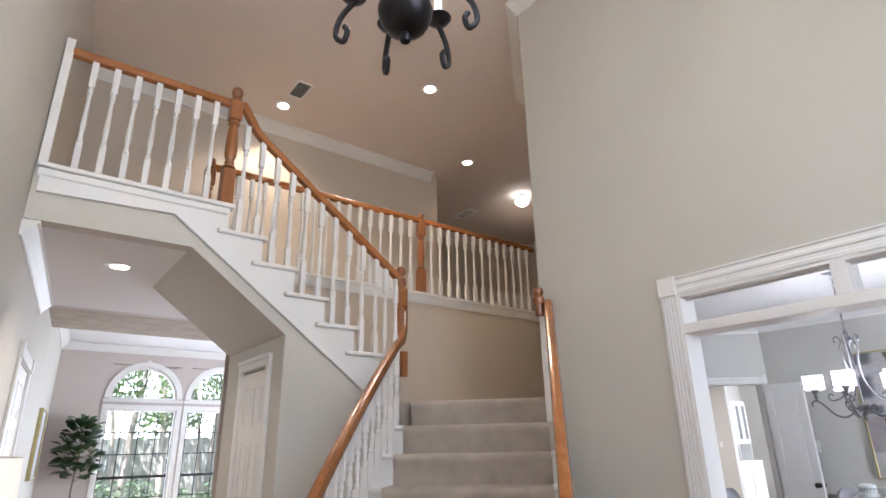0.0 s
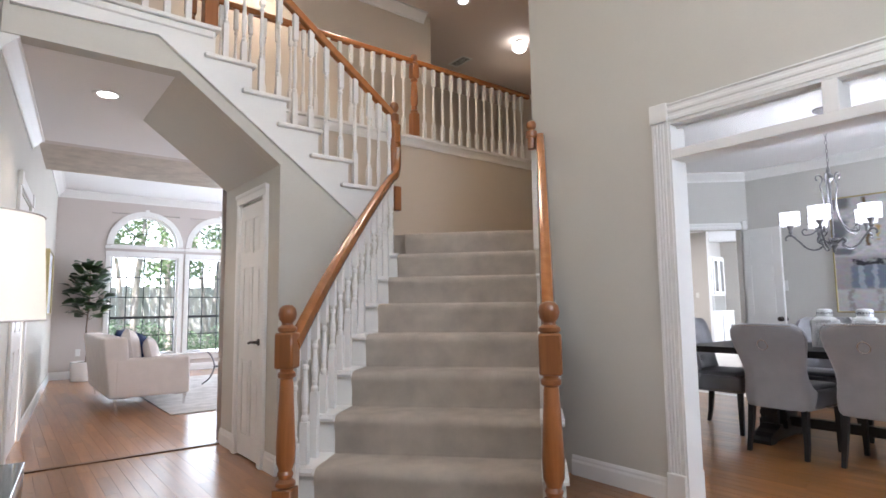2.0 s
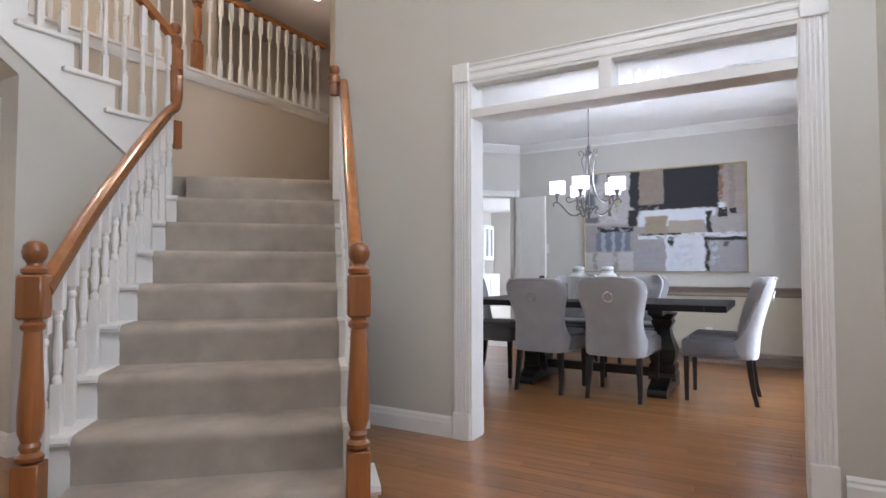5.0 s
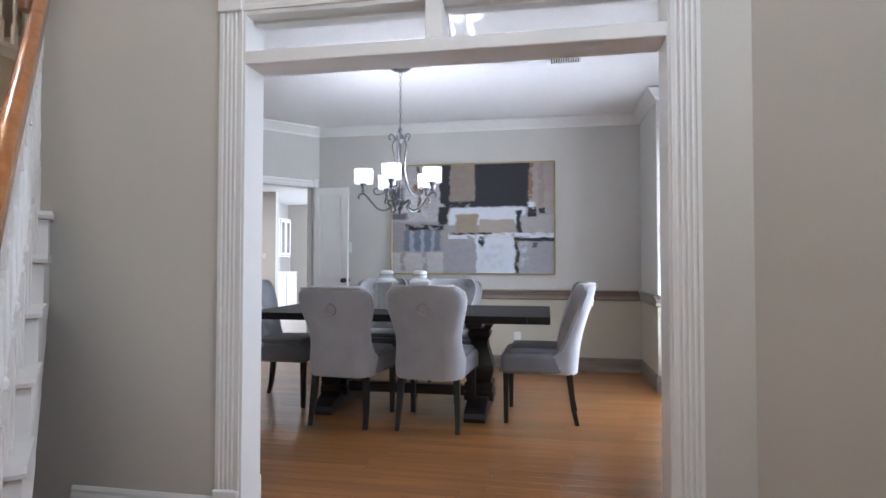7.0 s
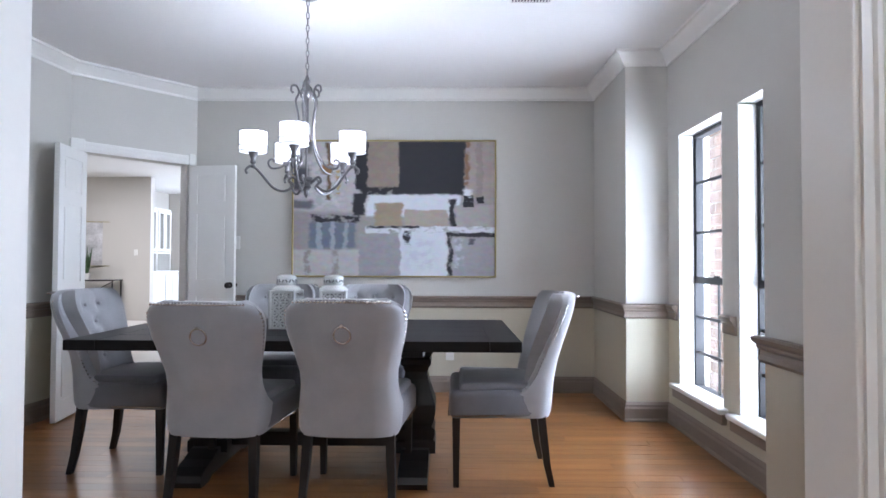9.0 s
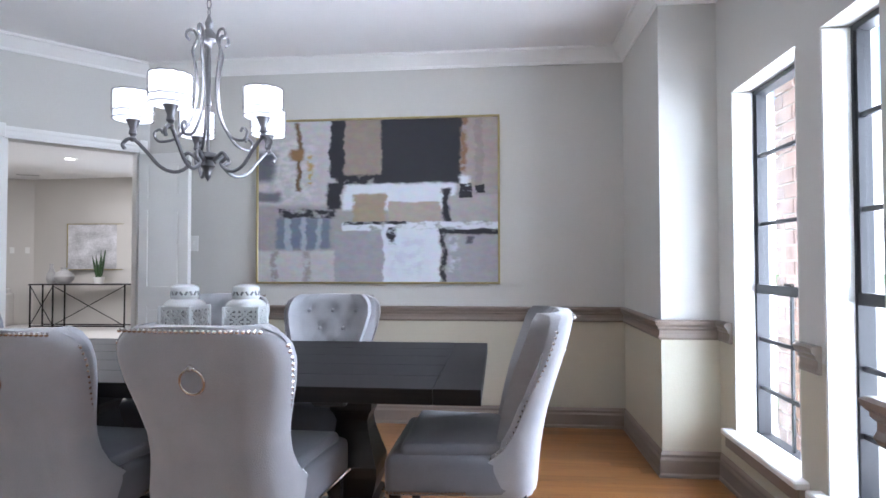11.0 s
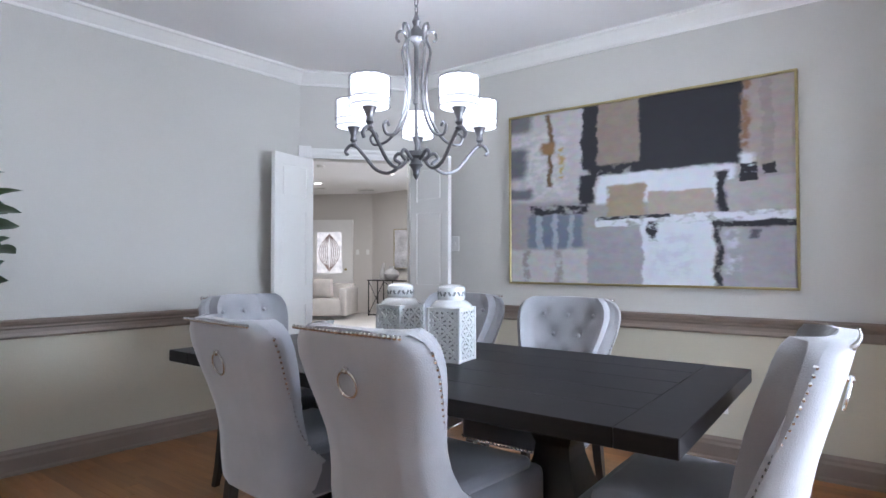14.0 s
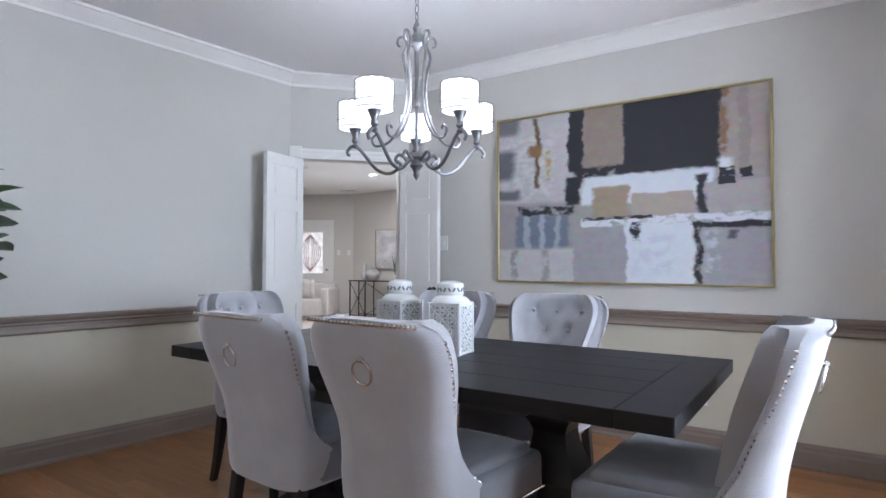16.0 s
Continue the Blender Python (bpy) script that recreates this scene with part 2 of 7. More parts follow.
def prism(bm, pts, lo, hi, place):
    """A polygon of 2D points between two depths; place(u, v, d) gives the world point."""
    a = [bm.verts.new(place(u, v, lo)) for u, v in pts]
    b = [bm.verts.new(place(u, v, hi)) for u, v in pts]
    n = len(pts)
    bm.faces.new(a)
    bm.faces.new(b[::-1])
    for i in range(n):
        bm.faces.new((a[i], b[i], b[(i + 1) % n], a[(i + 1) % n]))
    return bm


def lathe(bm, prof, seg=20, m=None, square=()):
    """Turn a profile of (radius, height) round z. square: rows of the profile that stay square."""
    rows = []
    for r, z in prof:
        row = []
        for k in range(seg):
            a = 2 * math.pi * k / seg
            p = Vector((r * math.cos(a), r * math.sin(a), z))
            row.append(bm.verts.new(m @ p if m else p))
        rows.append(row)
    for a, b in zip(rows, rows[1:]):
        for k in range(seg):
            bm.faces.new((a[k], a[(k + 1) % seg], b[(k + 1) % seg], b[k]))
    if prof[0][0] > 1e-5:
        bm.faces.new(rows[0][::-1])
    if prof[-1][0] > 1e-5:
        bm.faces.new(rows[-1])
    bmesh.ops.remove_doubles(bm, verts=[v for r in (rows[0], rows[-1]) for v in r], dist=1e-5)
    return bm


def tube(bm, pts, r, seg=8, closed=False):
    """A round bar along points; r is one radius or one for each point."""
    pts = [Vector(p) for p in pts]
    n = len(pts)
    rows, up = [], None
    for i, p in enumerate(pts):
        d = (pts[(i + 1) % n] - pts[i - 1]) if closed else (pts[min(i + 1, n - 1)] - pts[max(i - 1, 0)])
        d.normalize()
        if up is None:
            up = d.orthogonal().normalized()
        up = (up - d * up.dot(d)).normalized()
        side = d.cross(up)
        ri = r[i] if isinstance(r, (list, tuple)) else r
        rows.append([bm.verts.new(p + ri * (math.cos(2 * math.pi * k / seg) * up + math.sin(2 * math.pi * k / seg) * side)) for k in range(seg)])
    for i in range(n if closed else n - 1):
        a, b = rows[i], rows[(i + 1) % n]
        for k in range(seg):
            bm.faces.new((a[k], a[(k + 1) % seg], b[(k + 1) % seg], b[k]))
    if not closed:
        bm.faces.new(rows[0][::-1])
        bm.faces.new(rows[-1])
    return bm


def curve(pts, n=8):
    """Points on a smooth line through the given ones."""
    p = [Vector(q) for q in pts]
    p = [2 * p[0] - p[1], *p, 2 * p[-1] - p[-2]]
    out = []
    for i in range(1, len(p) - 2):
        for k in range(n):
            t = k / n
            out.append(0.5 * (2 * p[i] + (p[i + 1] - p[i - 1]) * t + (2 * p[i - 1] - 5 * p[i] + 4 * p[i + 1] - p[i + 2]) * t * t + (3 * p[i] - p[i - 1] - 3 * p[i + 1] + p[i + 2]) * t ** 3))
    return out + [p[-2]]


def sweep(bm, path, prof, z, closed=False):
    """A moulding along a plan line, with the room on its left. prof: (distance from the wall, height)."""
    p = [Vector((a, b)) for a, b in path]
    n = len(p)
    rows = []
    for i in range(n):
        d0 = (p[i] - p[i - 1]).normalized() if (i or closed) else (p[1] - p[0]).normalized()
        d1 = (p[(i + 1) % n] - p[i]).normalized() if (i < n - 1 or closed) else d0
        n0, n1 = Vector((-d0.y, d0.x)), Vector((-d1.y, d1.x))
        mit = (n0 + n1) / max(0.2, 1 + n0.dot(n1))
        rows.append([bm.verts.new((*(p[i] + mit * d), z + h)) for d, h in prof])
    k = len(prof)
    for i in range(n if closed else n - 1):
        a, b = rows[i], rows[(i + 1) % n]
        for j in range(k):
            bm.faces.new((a[j], a[(j + 1) % k], b[(j + 1) % k], b[j]))
    if not closed:
        bm.faces.new(rows[0])
        bm.faces.new(rows[-1][::-1])
    return bm


def wall_mesh(p0, p1, thick, z0, z1, holes=(), bands=None):
    """A wall along p0 to p1, thick to its right, with holes (s0, s1, z0, z1) that go through."""
    bm = bmesh.new()
    a, d = Vector(p0), Vector(p1) - Vector(p0)
    length = d.length
    d.normalize()
    nrm = Vector((d.y, -d.x))
    ss = sorted({0.0, length, *[min(max(s, 0), length) for h in holes for s in h[:2]]})
    zs = sorted({z0, z1, *[min(max(z, z0), z1) for h in holes for z in h[2:]], *(bands or ())})
    full = lambda i, j: 0 <= i < len(ss) - 1 and 0 <= j < len(zs) - 1 and not any(h[0] - 1e-6 <= ss[i] and ss[i + 1] <= h[1] + 1e-6 and h[2] - 1e-6 <= zs[j] and zs[j + 1] <= h[3] + 1e-6 for h in holes)
    cache = {}

    def vert(i, j, k):
        if (i, j, k) not in cache:
            q = a + d * ss[i] + nrm * thick * k
            cache[i, j, k] = bm.verts.new((q.x, q.y, zs[j]))
        return cache[i, j, k]

    for i in range(len(ss) - 1):
        for j in range(len(zs) - 1):
            if not full(i, j):
                continue
            bm.faces.new([vert(i, j, 0), vert(i + 1, j, 0), vert(i + 1, j + 1, 0), vert(i, j + 1, 0)])
            bm.faces.new([vert(i, j, 1), vert(i, j + 1, 1), vert(i + 1, j + 1, 1), vert(i + 1, j, 1)])
            for di, dj, q in ((-1, 0, ((i, j), (i, j + 1))), (1, 0, ((i + 1, j), (i + 1, j + 1))), (0, -1, ((i, j), (i + 1, j))), (0, 1, ((i, j + 1), (i + 1, j + 1)))):
                if not full(i + di, j + dj):
                    (b0, b1) = q
                    bm.faces.new([vert(*b0, 0), vert(*b1, 0), vert(*b1, 1), vert(*b0, 1)])
    return bm


def wall(name, p0, p1, thick, z0, z1, material, label, holes=(), second=None, split=None):
    """second: the paint below the height split."""
    ob = structure(name, wall_mesh(p0, p1, thick, z0, z1, holes, (split,) if split else None), material, label, "wall")
    if second:
        ob.data.materials.append(second)
        for f in ob.data.polygons:
            if max(ob.data.vertices[i].co.z for i in f.vertices) <= split + 1e-4:
                f.material_index = 1
    return ob


CROWN = [(0, -0.10), (0.012, -0.10), (0.016, -0.082), (0.035, -0.06), (0.062, -0.032), (0.074, -0.02), (0.088, -0.016), (0.088, 0), (0, 0)]
BASE = [(0, 0), (0.016, 0), (0.016, 0.085), (0.011, 0.10), (0.011, 0.112), (0.004, 0.128), (0, 0.128)]
BASE_T = [(0, 0), (0.022, 0), (0.022, 0.014), (0.016, 0.024), (0.016, 0.092), (0.010, 0.106), (0.010, 0.12), (0, 0.14)]
RAILP = [(0, 0), (0.014, 0), (0.02, 0.012), (0.014, 0.03), (0.014, 0.05), (0.024, 0.06), (0.024, 0.07), (0.036, 0.082), (0.04, 0.098), (0.028, 0.106), (0, 0.106)]


def moulding(name, path, prof, z, material, label):
    return structure(name, sweep(bmesh.new(), path, prof, z), material, label, "trim", smooth=False)


# ---- large structure ----
LW = lambda y: 0.0 + 0.1 * y          # the long side wall, a little out of square
TOP = 5.1                                 # ceiling above the stairwell
UP = 2.985                                # upper floor
DC = 2.66                                 # dining room ceiling
structure("subfloor", boxes(((-1.5, -3, -0.2), (8.2, 12, -0.012))), GAP, "dark subfloor under the oak strips", "floor")
structure("floor_family_room", prism(bmesh.new(), [(7.50, 3.10), (7.56, 2.2), (16, 2.2), (16, 12.5), (6.95, 12.5), (6.75, 3.80)], -0.03, -0.003, lambda u, v, d: (u, v, d)),
          mat("pale_tile", (0.62, 0.58, 0.53), 0.3, var=0.06, scale=4), "pale polished tile floor", "floor")

wall("wall_left", (LW(12.0), 12.0), (LW(-1.6), -1.6), 0.15, 0, TOP, FOYER, "greige painted two-storey side wall",
     holes=((5.72, 6.72, 0, 2.05),))
wall("wall_entry", (-0.4, -1.45), (2.45, -1.45), 0.15, 0, TOP, FOYER, "greige painted wall round the entry", holes=((0.85, 2.65, 2.3, 4.4),))
wall("wall_entry_angle", (2.45, -1.45), (3.53, -0.21), 0.15, 0, TOP, FOYER, "greige painted angled wall beside the entry")
wall("wall_dining_opening", (3.53, -0.21), (3.53, 2.88), 0.14, 0, TOP, FOYER, "greige painted two-storey wall with a wide cased opening",
     holes=((0.276, 2.01, 0, 2.202),))
wall("wall_landing_side", (3.53, 2.88), (5.92, 5.07), 0.05, 0, TOP, STAIRWELL, "beige painted angled wall beside the landing")
wall("wall_landing", (5.9, 5.05), (2.10, 5.05), 0.12, 0, 2.945, STAIRWELL, "beige painted wall behind the stair landing")
structure("wall_gallery_edge", boxes(((1.505, 5.05, 2.66), (2.0985, 5.17, 2.945))), STAIRWELL, "beige painted wall below the gallery edge", "wall")
wall("wall_upper_back", (4.85, 6.05), (0.3, 6.05), 0.12, UP, TOP, STAIRWELL, "warm beige upper hall wall")
wall("wall_upper_hall_side", (4.85, 8.0), (4.85, 6.05), -0.12, UP, TOP, STAIRWELL, "warm beige upper hall wall")
wall("wall_upper_hall_end", (8.2, 8.0), (4.7, 8.0), 0.12, UP, TOP, STAIRWELL, "warm beige wall at the end of the upper hall")
wall("wall_upper_hall_right", (5.92, 5.07), (8.2, 5.07), 0.12, UP - 0.2, TOP, STAIRWELL, "warm beige upper hall wall")
wall("wall_upper_hall_far", (8.2, 5.07), (8.2, 8.0), 0.12, UP - 0.2, TOP, STAIRWELL, "warm beige upper hall wall")
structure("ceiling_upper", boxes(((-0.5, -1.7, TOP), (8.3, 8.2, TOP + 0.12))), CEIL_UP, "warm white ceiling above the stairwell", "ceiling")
structure("upper_floor", boxes(((0.2, 5.171, UP - 0.2), (8.2, 8.1, UP - 0.005)), ((0.2, 3.97, UP - 0.2), (1.50, 5.171, UP - 0.005)), ((1.50, 5.056, 2.95), (8.2, 5.171, UP - 0.005))), CARPET, "beige carpeted upper hall floor", "floor")

# stair wall under the upper flight, with the passage below
Y2 = 3.85
GO, RISE = 0.25, 0.187
stepped = [(1.51, UP)]
for i in range(6):
    x, z = 1.51 + GO * i, UP - RISE * i
    stepped += [(x + 0.0, z - RISE), (x + GO, z - RISE)] if i < 5 else []
stepped[-1] = (2.93, stepped[-1][1])
poly = [(LW(3.9), UP)] + stepped + [(2.93, 0), (1.98, 0), (1.98, 2.13), (1.30, 2.645), (LW(3.9), 2.645)]
structure("wall_stair", prism(bmesh.new(), poly, Y2, Y2 + 0.12, lambda u, v, d: (u, d, v)), FOYER, "greige painted wall under the upper stair flight", "wall")
structure("stair_soffit", prism(bmesh.new(), [(1.30, 2.645), (1.98, 2.13), (1.98, 2.25), (1.34, 2.74)], Y2 + 0.121, 5.05, lambda u, v, d: (u, d, v)), FOYER, "sloping painted soffit under the stair", "ceiling")
structure("ceiling_passage", boxes(((0.2, Y2 + 0.121, 2.645), (1.30, 5.058, 2.76)), ((0.2, 5.058, 2.645), (7.0, 6.146, 2.76))), CEIL, "white passage ceiling", "ceiling")
wall("wall_closet", (1.98, 5.06), (1.98, Y2 + 0.121), -0.12, 0, 2.13, FOYER, "greige painted closet wall", holes=((0.43, 0.945, 0, 1.94),))
wall("wall_living_back", (6.1, 5.175), (1.98, 5.175), 0.004, 0, 2.645, LIVING, "greige painted wall on the living room side")
wall("wall_living_right", (6.1, 5.1), (6.1, 11.3), 0.15, 0, 3.4, LIVING, "greige painted living room wall")
wall("wall_living_drop", (6.1, 6.15), (0.3, 6.15), 0.12, 2.649, 3.13, LIVING, "painted drop above the living room entrance")
structure("ceiling_living", boxes(((0.3, 6.1, 3.13), (6.3, 11.5, 3.25))), CEIL, "white living room ceiling", "ceiling")
WIN = ((1.93, 3.03), (3.21, 4.31))
wall("wall_living_windows", (6.25, 11.3), (0.9, 11.3), 0.16, 0, 3.13, LIVING, "greige painted wall with two arched windows",
     holes=tuple(h for a, b in WIN for h in ((6.25 - b, 6.25 - a, 0.33, 2.06), (6.25 - b, 6.25 - a, 2.23, 2.82))))

# dining room
EX, BX, NX = 7.43, 6.545, 4.75            # end wall, and the two boxed returns beside the windows
WY, BY = -0.73, -0.425                    # window wall, and the front of the returns
DA, DB = Vector((EX, 3.09)), Vector((6.72, 3.74))
DL = (4.82, 3.90)
WINX = ((5.73, 6.36), (4.93, 5.56))
WZ0, WZ1 = 0.275, 2.015
wall("wall_dining_windows", (NX, WY), (BX, WY), 0.20, 0, DC, UPPER, "pale grey wall with beige below the rail and two tall windows",
     holes=tuple((x0 - NX, x1 - NX, WZ0, WZ1) for x0, x1 in WINX), second=LOWER, split=0.78)
wall("wall_dining_bay_side", (BX, WY - 0.2), (BX, BY - 0.12), 0.12, 0, DC, UPPER, "pale grey return wall beside the window", second=LOWER, split=0.78)
wall("wall_dining_bay", (BX, BY), (EX, BY), 0.12, 0, DC, UPPER, "pale grey boxed return in the corner", second=LOWER, split=0.78)
wall("wall_dining_near_bay_side", (NX, BY - 0.12), (NX, WY - 0.2), 0.12, 0, DC, UPPER, "pale grey return wall beside the window", second=LOWER, split=0.78)
wall("wall_dining_near_bay", (3.676, BY), (NX, BY), 0.12, 0, DC, UPPER, "pale grey boxed return beside the opening", second=LOWER, split=0.78)
wall("wall_dining_end", (EX, BY - 0.1), DA, 0.12, 0, DC, UPPER, "pale grey end wall with beige below the rail", second=LOWER, split=0.78)
O0, O1 = 0.075, 0.875
dlen = (DB - DA).length
wall("wall_dining_door", DA, DB, 0.12, 0, DC, UPPER, "pale grey angled wall with a double door", holes=((O0, O1, 0, 1.98),), second=LOWER, split=0.78)
wall("wall_dining_left", DB, DL, 0.12, 0, DC, UPPER, "pale grey wall with beige below the rail", second=LOWER, split=0.78)
wall("wall_dining_angle", DL, (3.68, 2.90), 0.05, 0, DC, UPPER, "pale grey angled wall with beige below the rail", second=LOWER, split=0.78)
wall("wall_dining_near", (3.676, 2.90), (3.676, 1.90), 0.005, 0, DC, UPPER, "pale grey wall beside the opening", second=LOWER, split=0.78)
wall("wall_dining_near_right", (3.676, -0.05), (3.676, BY), 0.005, 0, DC, UPPER, "pale grey wall beside the opening", second=LOWER, split=0.78)
structure("ceiling_dining", prism(bmesh.new(), [(3.671, -0.95), (7.54, -0.95), (7.54, 3.13), (6.80, 3.86), (4.80, 4.00), (3.671, 2.93)], DC, DC + 0.1, lambda u, v, d: (u, v, d)), CEIL, "white dining room ceiling", "ceiling")

# family room seen through the double door
wall("wall_family_console", (13.2, 6.55), (13.35, 9.25), 0.12, 0, 2.75, FAMILY, "greige wall behind the console table")
wall("wall_family_entry", (13.35, 9.25), (11.8, 12.0), 0.12, 0, 2.75, FAMILY, "greige angled wall with a glazed door")
wall("wall_family_left", (11.8, 12.0), (6.9, 12.0), 0.1, 0, 2.75, FAMILY, "greige side wall")
wall("wall_family_back", (6.9, 12.0), (6.9, 4.1), 0.1, 0, 2.75, FAMILY, "greige side wall")
wall("wall_family_near", (7.7, 2.1), (16, 2.1), 0.1, 0, 2.75, FAMILY, "greige side wall")
wall("wall_family_right", (16, 2.1), (16, 7.6), 0.1, 0, 2.75, FAMILY, "greige kitchen wall")
wall("wall_family_kitchen", (16, 7.6), (13.3, 7.6), 0.1, 0, 2.75, FAMILY, "greige kitchen wall")
structure("ceiling_family", boxes(((7.62, 2.0, 2.75), (16.1, 12.1, 2.85)), ((6.6, 4.05, 2.75), (7.62, 12.1, 2.85))), CEIL, "white family room ceiling", "ceiling")

# ---- mouldings ----
def rot(a):
    return pose(0, 0, 0, 0, 0, a)


din_loop = [(3.676, BY), (NX, BY), (NX, WY), (BX, WY), (BX, BY), (EX, BY), DA, DB, DL, (3.676, 2.90), (3.676, BY)]
moulding("crown_dining", din_loop, CROWN, DC, WHITE, "white crown moulding")
dd = (DB - DA).normalized()
for pts in ([(3.70, BY), (NX, BY), (NX, WY), (WINX[1][0] - 0.02, WY)], [(WINX[0][1] + 0.02, WY), (BX, WY), (BX, BY), (EX, BY), DA], [DB, DL, (3.676, 2.90), (3.676, 1.93)]):
    moulding("chair_rail", pts, RAILP, 0.736, TAUPE, "taupe painted chair rail")
moulding("chair_rail", [(WINX[1][1] + 0.02, WY), (WINX[0][0] - 0.02, WY)], RAILP, 0.736, TAUPE, "short taupe chair rail between the windows")
moulding("baseboard", [(3.676, -0.06), (3.676, BY), (NX, BY), (NX, WY), (BX, WY), (BX, BY), (EX, BY), DA], BASE_T, 0, TAUPE, "taupe painted baseboard")
moulding("baseboard", [DB, DL, (3.676, 2.90), (3.676, 1.93)], BASE_T, 0, TAUPE, "taupe painted baseboard")
moulding("baseboard", [(3.53, 1.91), (3.53, 2.60)], BASE, 0, WHITE, "white baseboard")
moulding("baseboard", [(2.6, -1.278), (3.53, -0.21), (3.53, -0.06)], BASE, 0, WHITE, "white baseboard")
moulding("baseboard", [(2.75, Y2), (1.98, Y2), (1.98, 4.04)], BASE, 0, WHITE, "white baseboard")
moulding("baseboard", [(1.98, 4.72), (1.98, 5.06)], [(d, h) for d, h in BASE], 0, WHITE, "white baseboard")
moulding("baseboard", [(4.9, 11.3), (LW(11.3), 11.3), (LW(6.44), 6.44)], BASE, 0, WHITE, "white baseboard")
moulding("crown_passage", [(LW(6.15), 6.15), (LW(3.87), 3.87)], CROWN, 2.645, WHITE, "white crown moulding")
moulding("crown_living", [(6.1, 11.3), (LW(11.3), 11.3), (LW(6.28), 6.28)], [(d * 1.25, h * 1.25) for d, h in CROWN], 3.13, WHITE, "deep white crown moulding")
moulding("crown_upper_back", [(4.85, 6.05), (0.62, 6.05)], [(d * 1.2, h * 1.3) for d, h in CROWN], TOP, WHITE, "white crown moulding on the upper hall wall")
moulding("crown_foyer", [(3.53, -0.21), (3.53, 2.88), (4.6, 3.86)], [(d * 1.2, h * 1.3) for d, h in CROWN], TOP, WHITE, "white crown moulding on the two-storey wall")
structure("floor_threshold", boxes(((0.5, 5.03, 0.0), (1.985, 5.075, 0.009)), bevel=0.003), mat("dark_oak_strip", (0.13, 0.055, 0.02), 0.4), "dark oak threshold strip", "trim")
moulding("gallery_trim", [(5.85, 5.05), (1.52, 5.05)], [(0, 0), (0.012, 0), (0.02, 0.03), (0.02, 0.085), (0.04, 0.095), (0.04, 0.12), (0, 0.12)], 2.865, WHITE, "white trim along the gallery edge")


# ---- wide cased opening to the dining room ----
def fluted(bm, y0, y1, z0, z1, x, out):
    """A casing board with four flutes; out: -1 or 1, the way that it faces."""
    w = y1 - y0
    pts = [(y0, 0), (y0, 0.018)]
    for k in range(4):
        a = y0 + w * (0.14 + 0.19 * k)
        pts += [(a, 0.018), (a + w * 0.035, 0.010), (a + w * 0.115, 0.010), (a + w * 0.15, 0.018)]
    pts += [(y1, 0.018), (y1, 0)]
    return prism(bm, pts, z0, z1, lambda u, v, d: (x + out * v, u, d))


opening = thing("cased_opening", pose(0, 0, 0), "white fluted casing with a two-pane glass transom", "opening")
opening["kind"] = "structure"
OY0, OY1 = 0.066, 1.80
part("jamb", boxes(((3.52, OY1 - 0.018, 0), (3.68, OY1 + 0.004, 2.202)), bevel=0.002), WHITE, opening)
part("jamb", boxes(((3.52, OY0 - 0.004, 0), (3.68, OY0 + 0.018, 2.202)), bevel=0.002), WHITE, opening)
part("head_jamb", boxes(((3.521, OY0 + 0.018, 2.167), (3.679, OY1 - 0.018, 2.197)), bevel=0.002), WHITE, opening)
part("transom_bar", boxes(((3.515, OY0 + 0.018, 1.955), (3.685, OY1 - 0.018, 2.012)), bevel=0.004), WHITE, opening)
part("transom_mullion", boxes(((3.519, 0.932, 2.012), (3.681, 1.001, 2.167)), bevel=0.003), WHITE, opening)
for y0, y1 in ((OY0 + 0.018, 0.932), (1.001, OY1 - 0.018)):
    part("glass_pane", boxes(((3.598, y0, 2.012), (3.602, y1, 2.167))), GLASS, opening, "clear transom glass").visible_shadow = False
    for zz in (2.012, 2.155):
        part("glazing_bead", boxes(((3.585, y0, zz), (3.615, y1, zz + 0.012))), WHITE, opening)
for x, out in ((3.53, -1), (3.682, 1)):
    part("casing", fluted(bmesh.new(), OY1 - 0.006, OY1 + 0.098, 0.165, 2.197, x, out), WHITE, opening)
    part("casing", fluted(bmesh.new(), OY0 - 0.098, OY0 + 0.006, 0.165, 2.197, x, out), WHITE, opening)
    hb = bmesh.new()
    prism(hb, [(0, 0), (0.018, 0.0), (0.018, 0.02), (0.012, 0.028), (0.012, 0.045), (0.02, 0.052), (0.02, 0.066), (0.013, 0.074), (0.013, 0.088), (0.024, 0.095), (0.024, 0.103), (0, 0.103)], OY0 - 0.006, OY1 + 0.006, lambda u, v, d: (x + out * u, d, 2.187 + v))
    part("head_casing", hb, WHITE, opening)
    for y in (OY0 - 0.104, OY1 - 0.008):
        part("corner_block", boxes(((min(x, x + out * 0.03), y, 2.184), (max(x, x + out * 0.03), y + 0.112, 2.300)), bevel=0.004), WHITE, opening)
        part("plinth_block", boxes(((min(x, x + out * 0.03), y, 0), (max(x, x + out * 0.03), y + 0.112, 0.165)), bevel=0.004), WHITE, opening)


# ---- staircase ----
stairs = thing("staircase", pose(0, 0, 0), "carpeted staircase with white balusters and honey oak handrails", "staircase")
SC, SU, SV = Vector((1.8375, 2.022)), Vector((0.734, 0.679)), Vector((-0.679, 0.734))
S0, SG, R1 = -0.048, 0.268, 0.190


def st(s, v, z):
    p = SC + SU * s + SV * v
    return Vector((p.x, p.y, z))


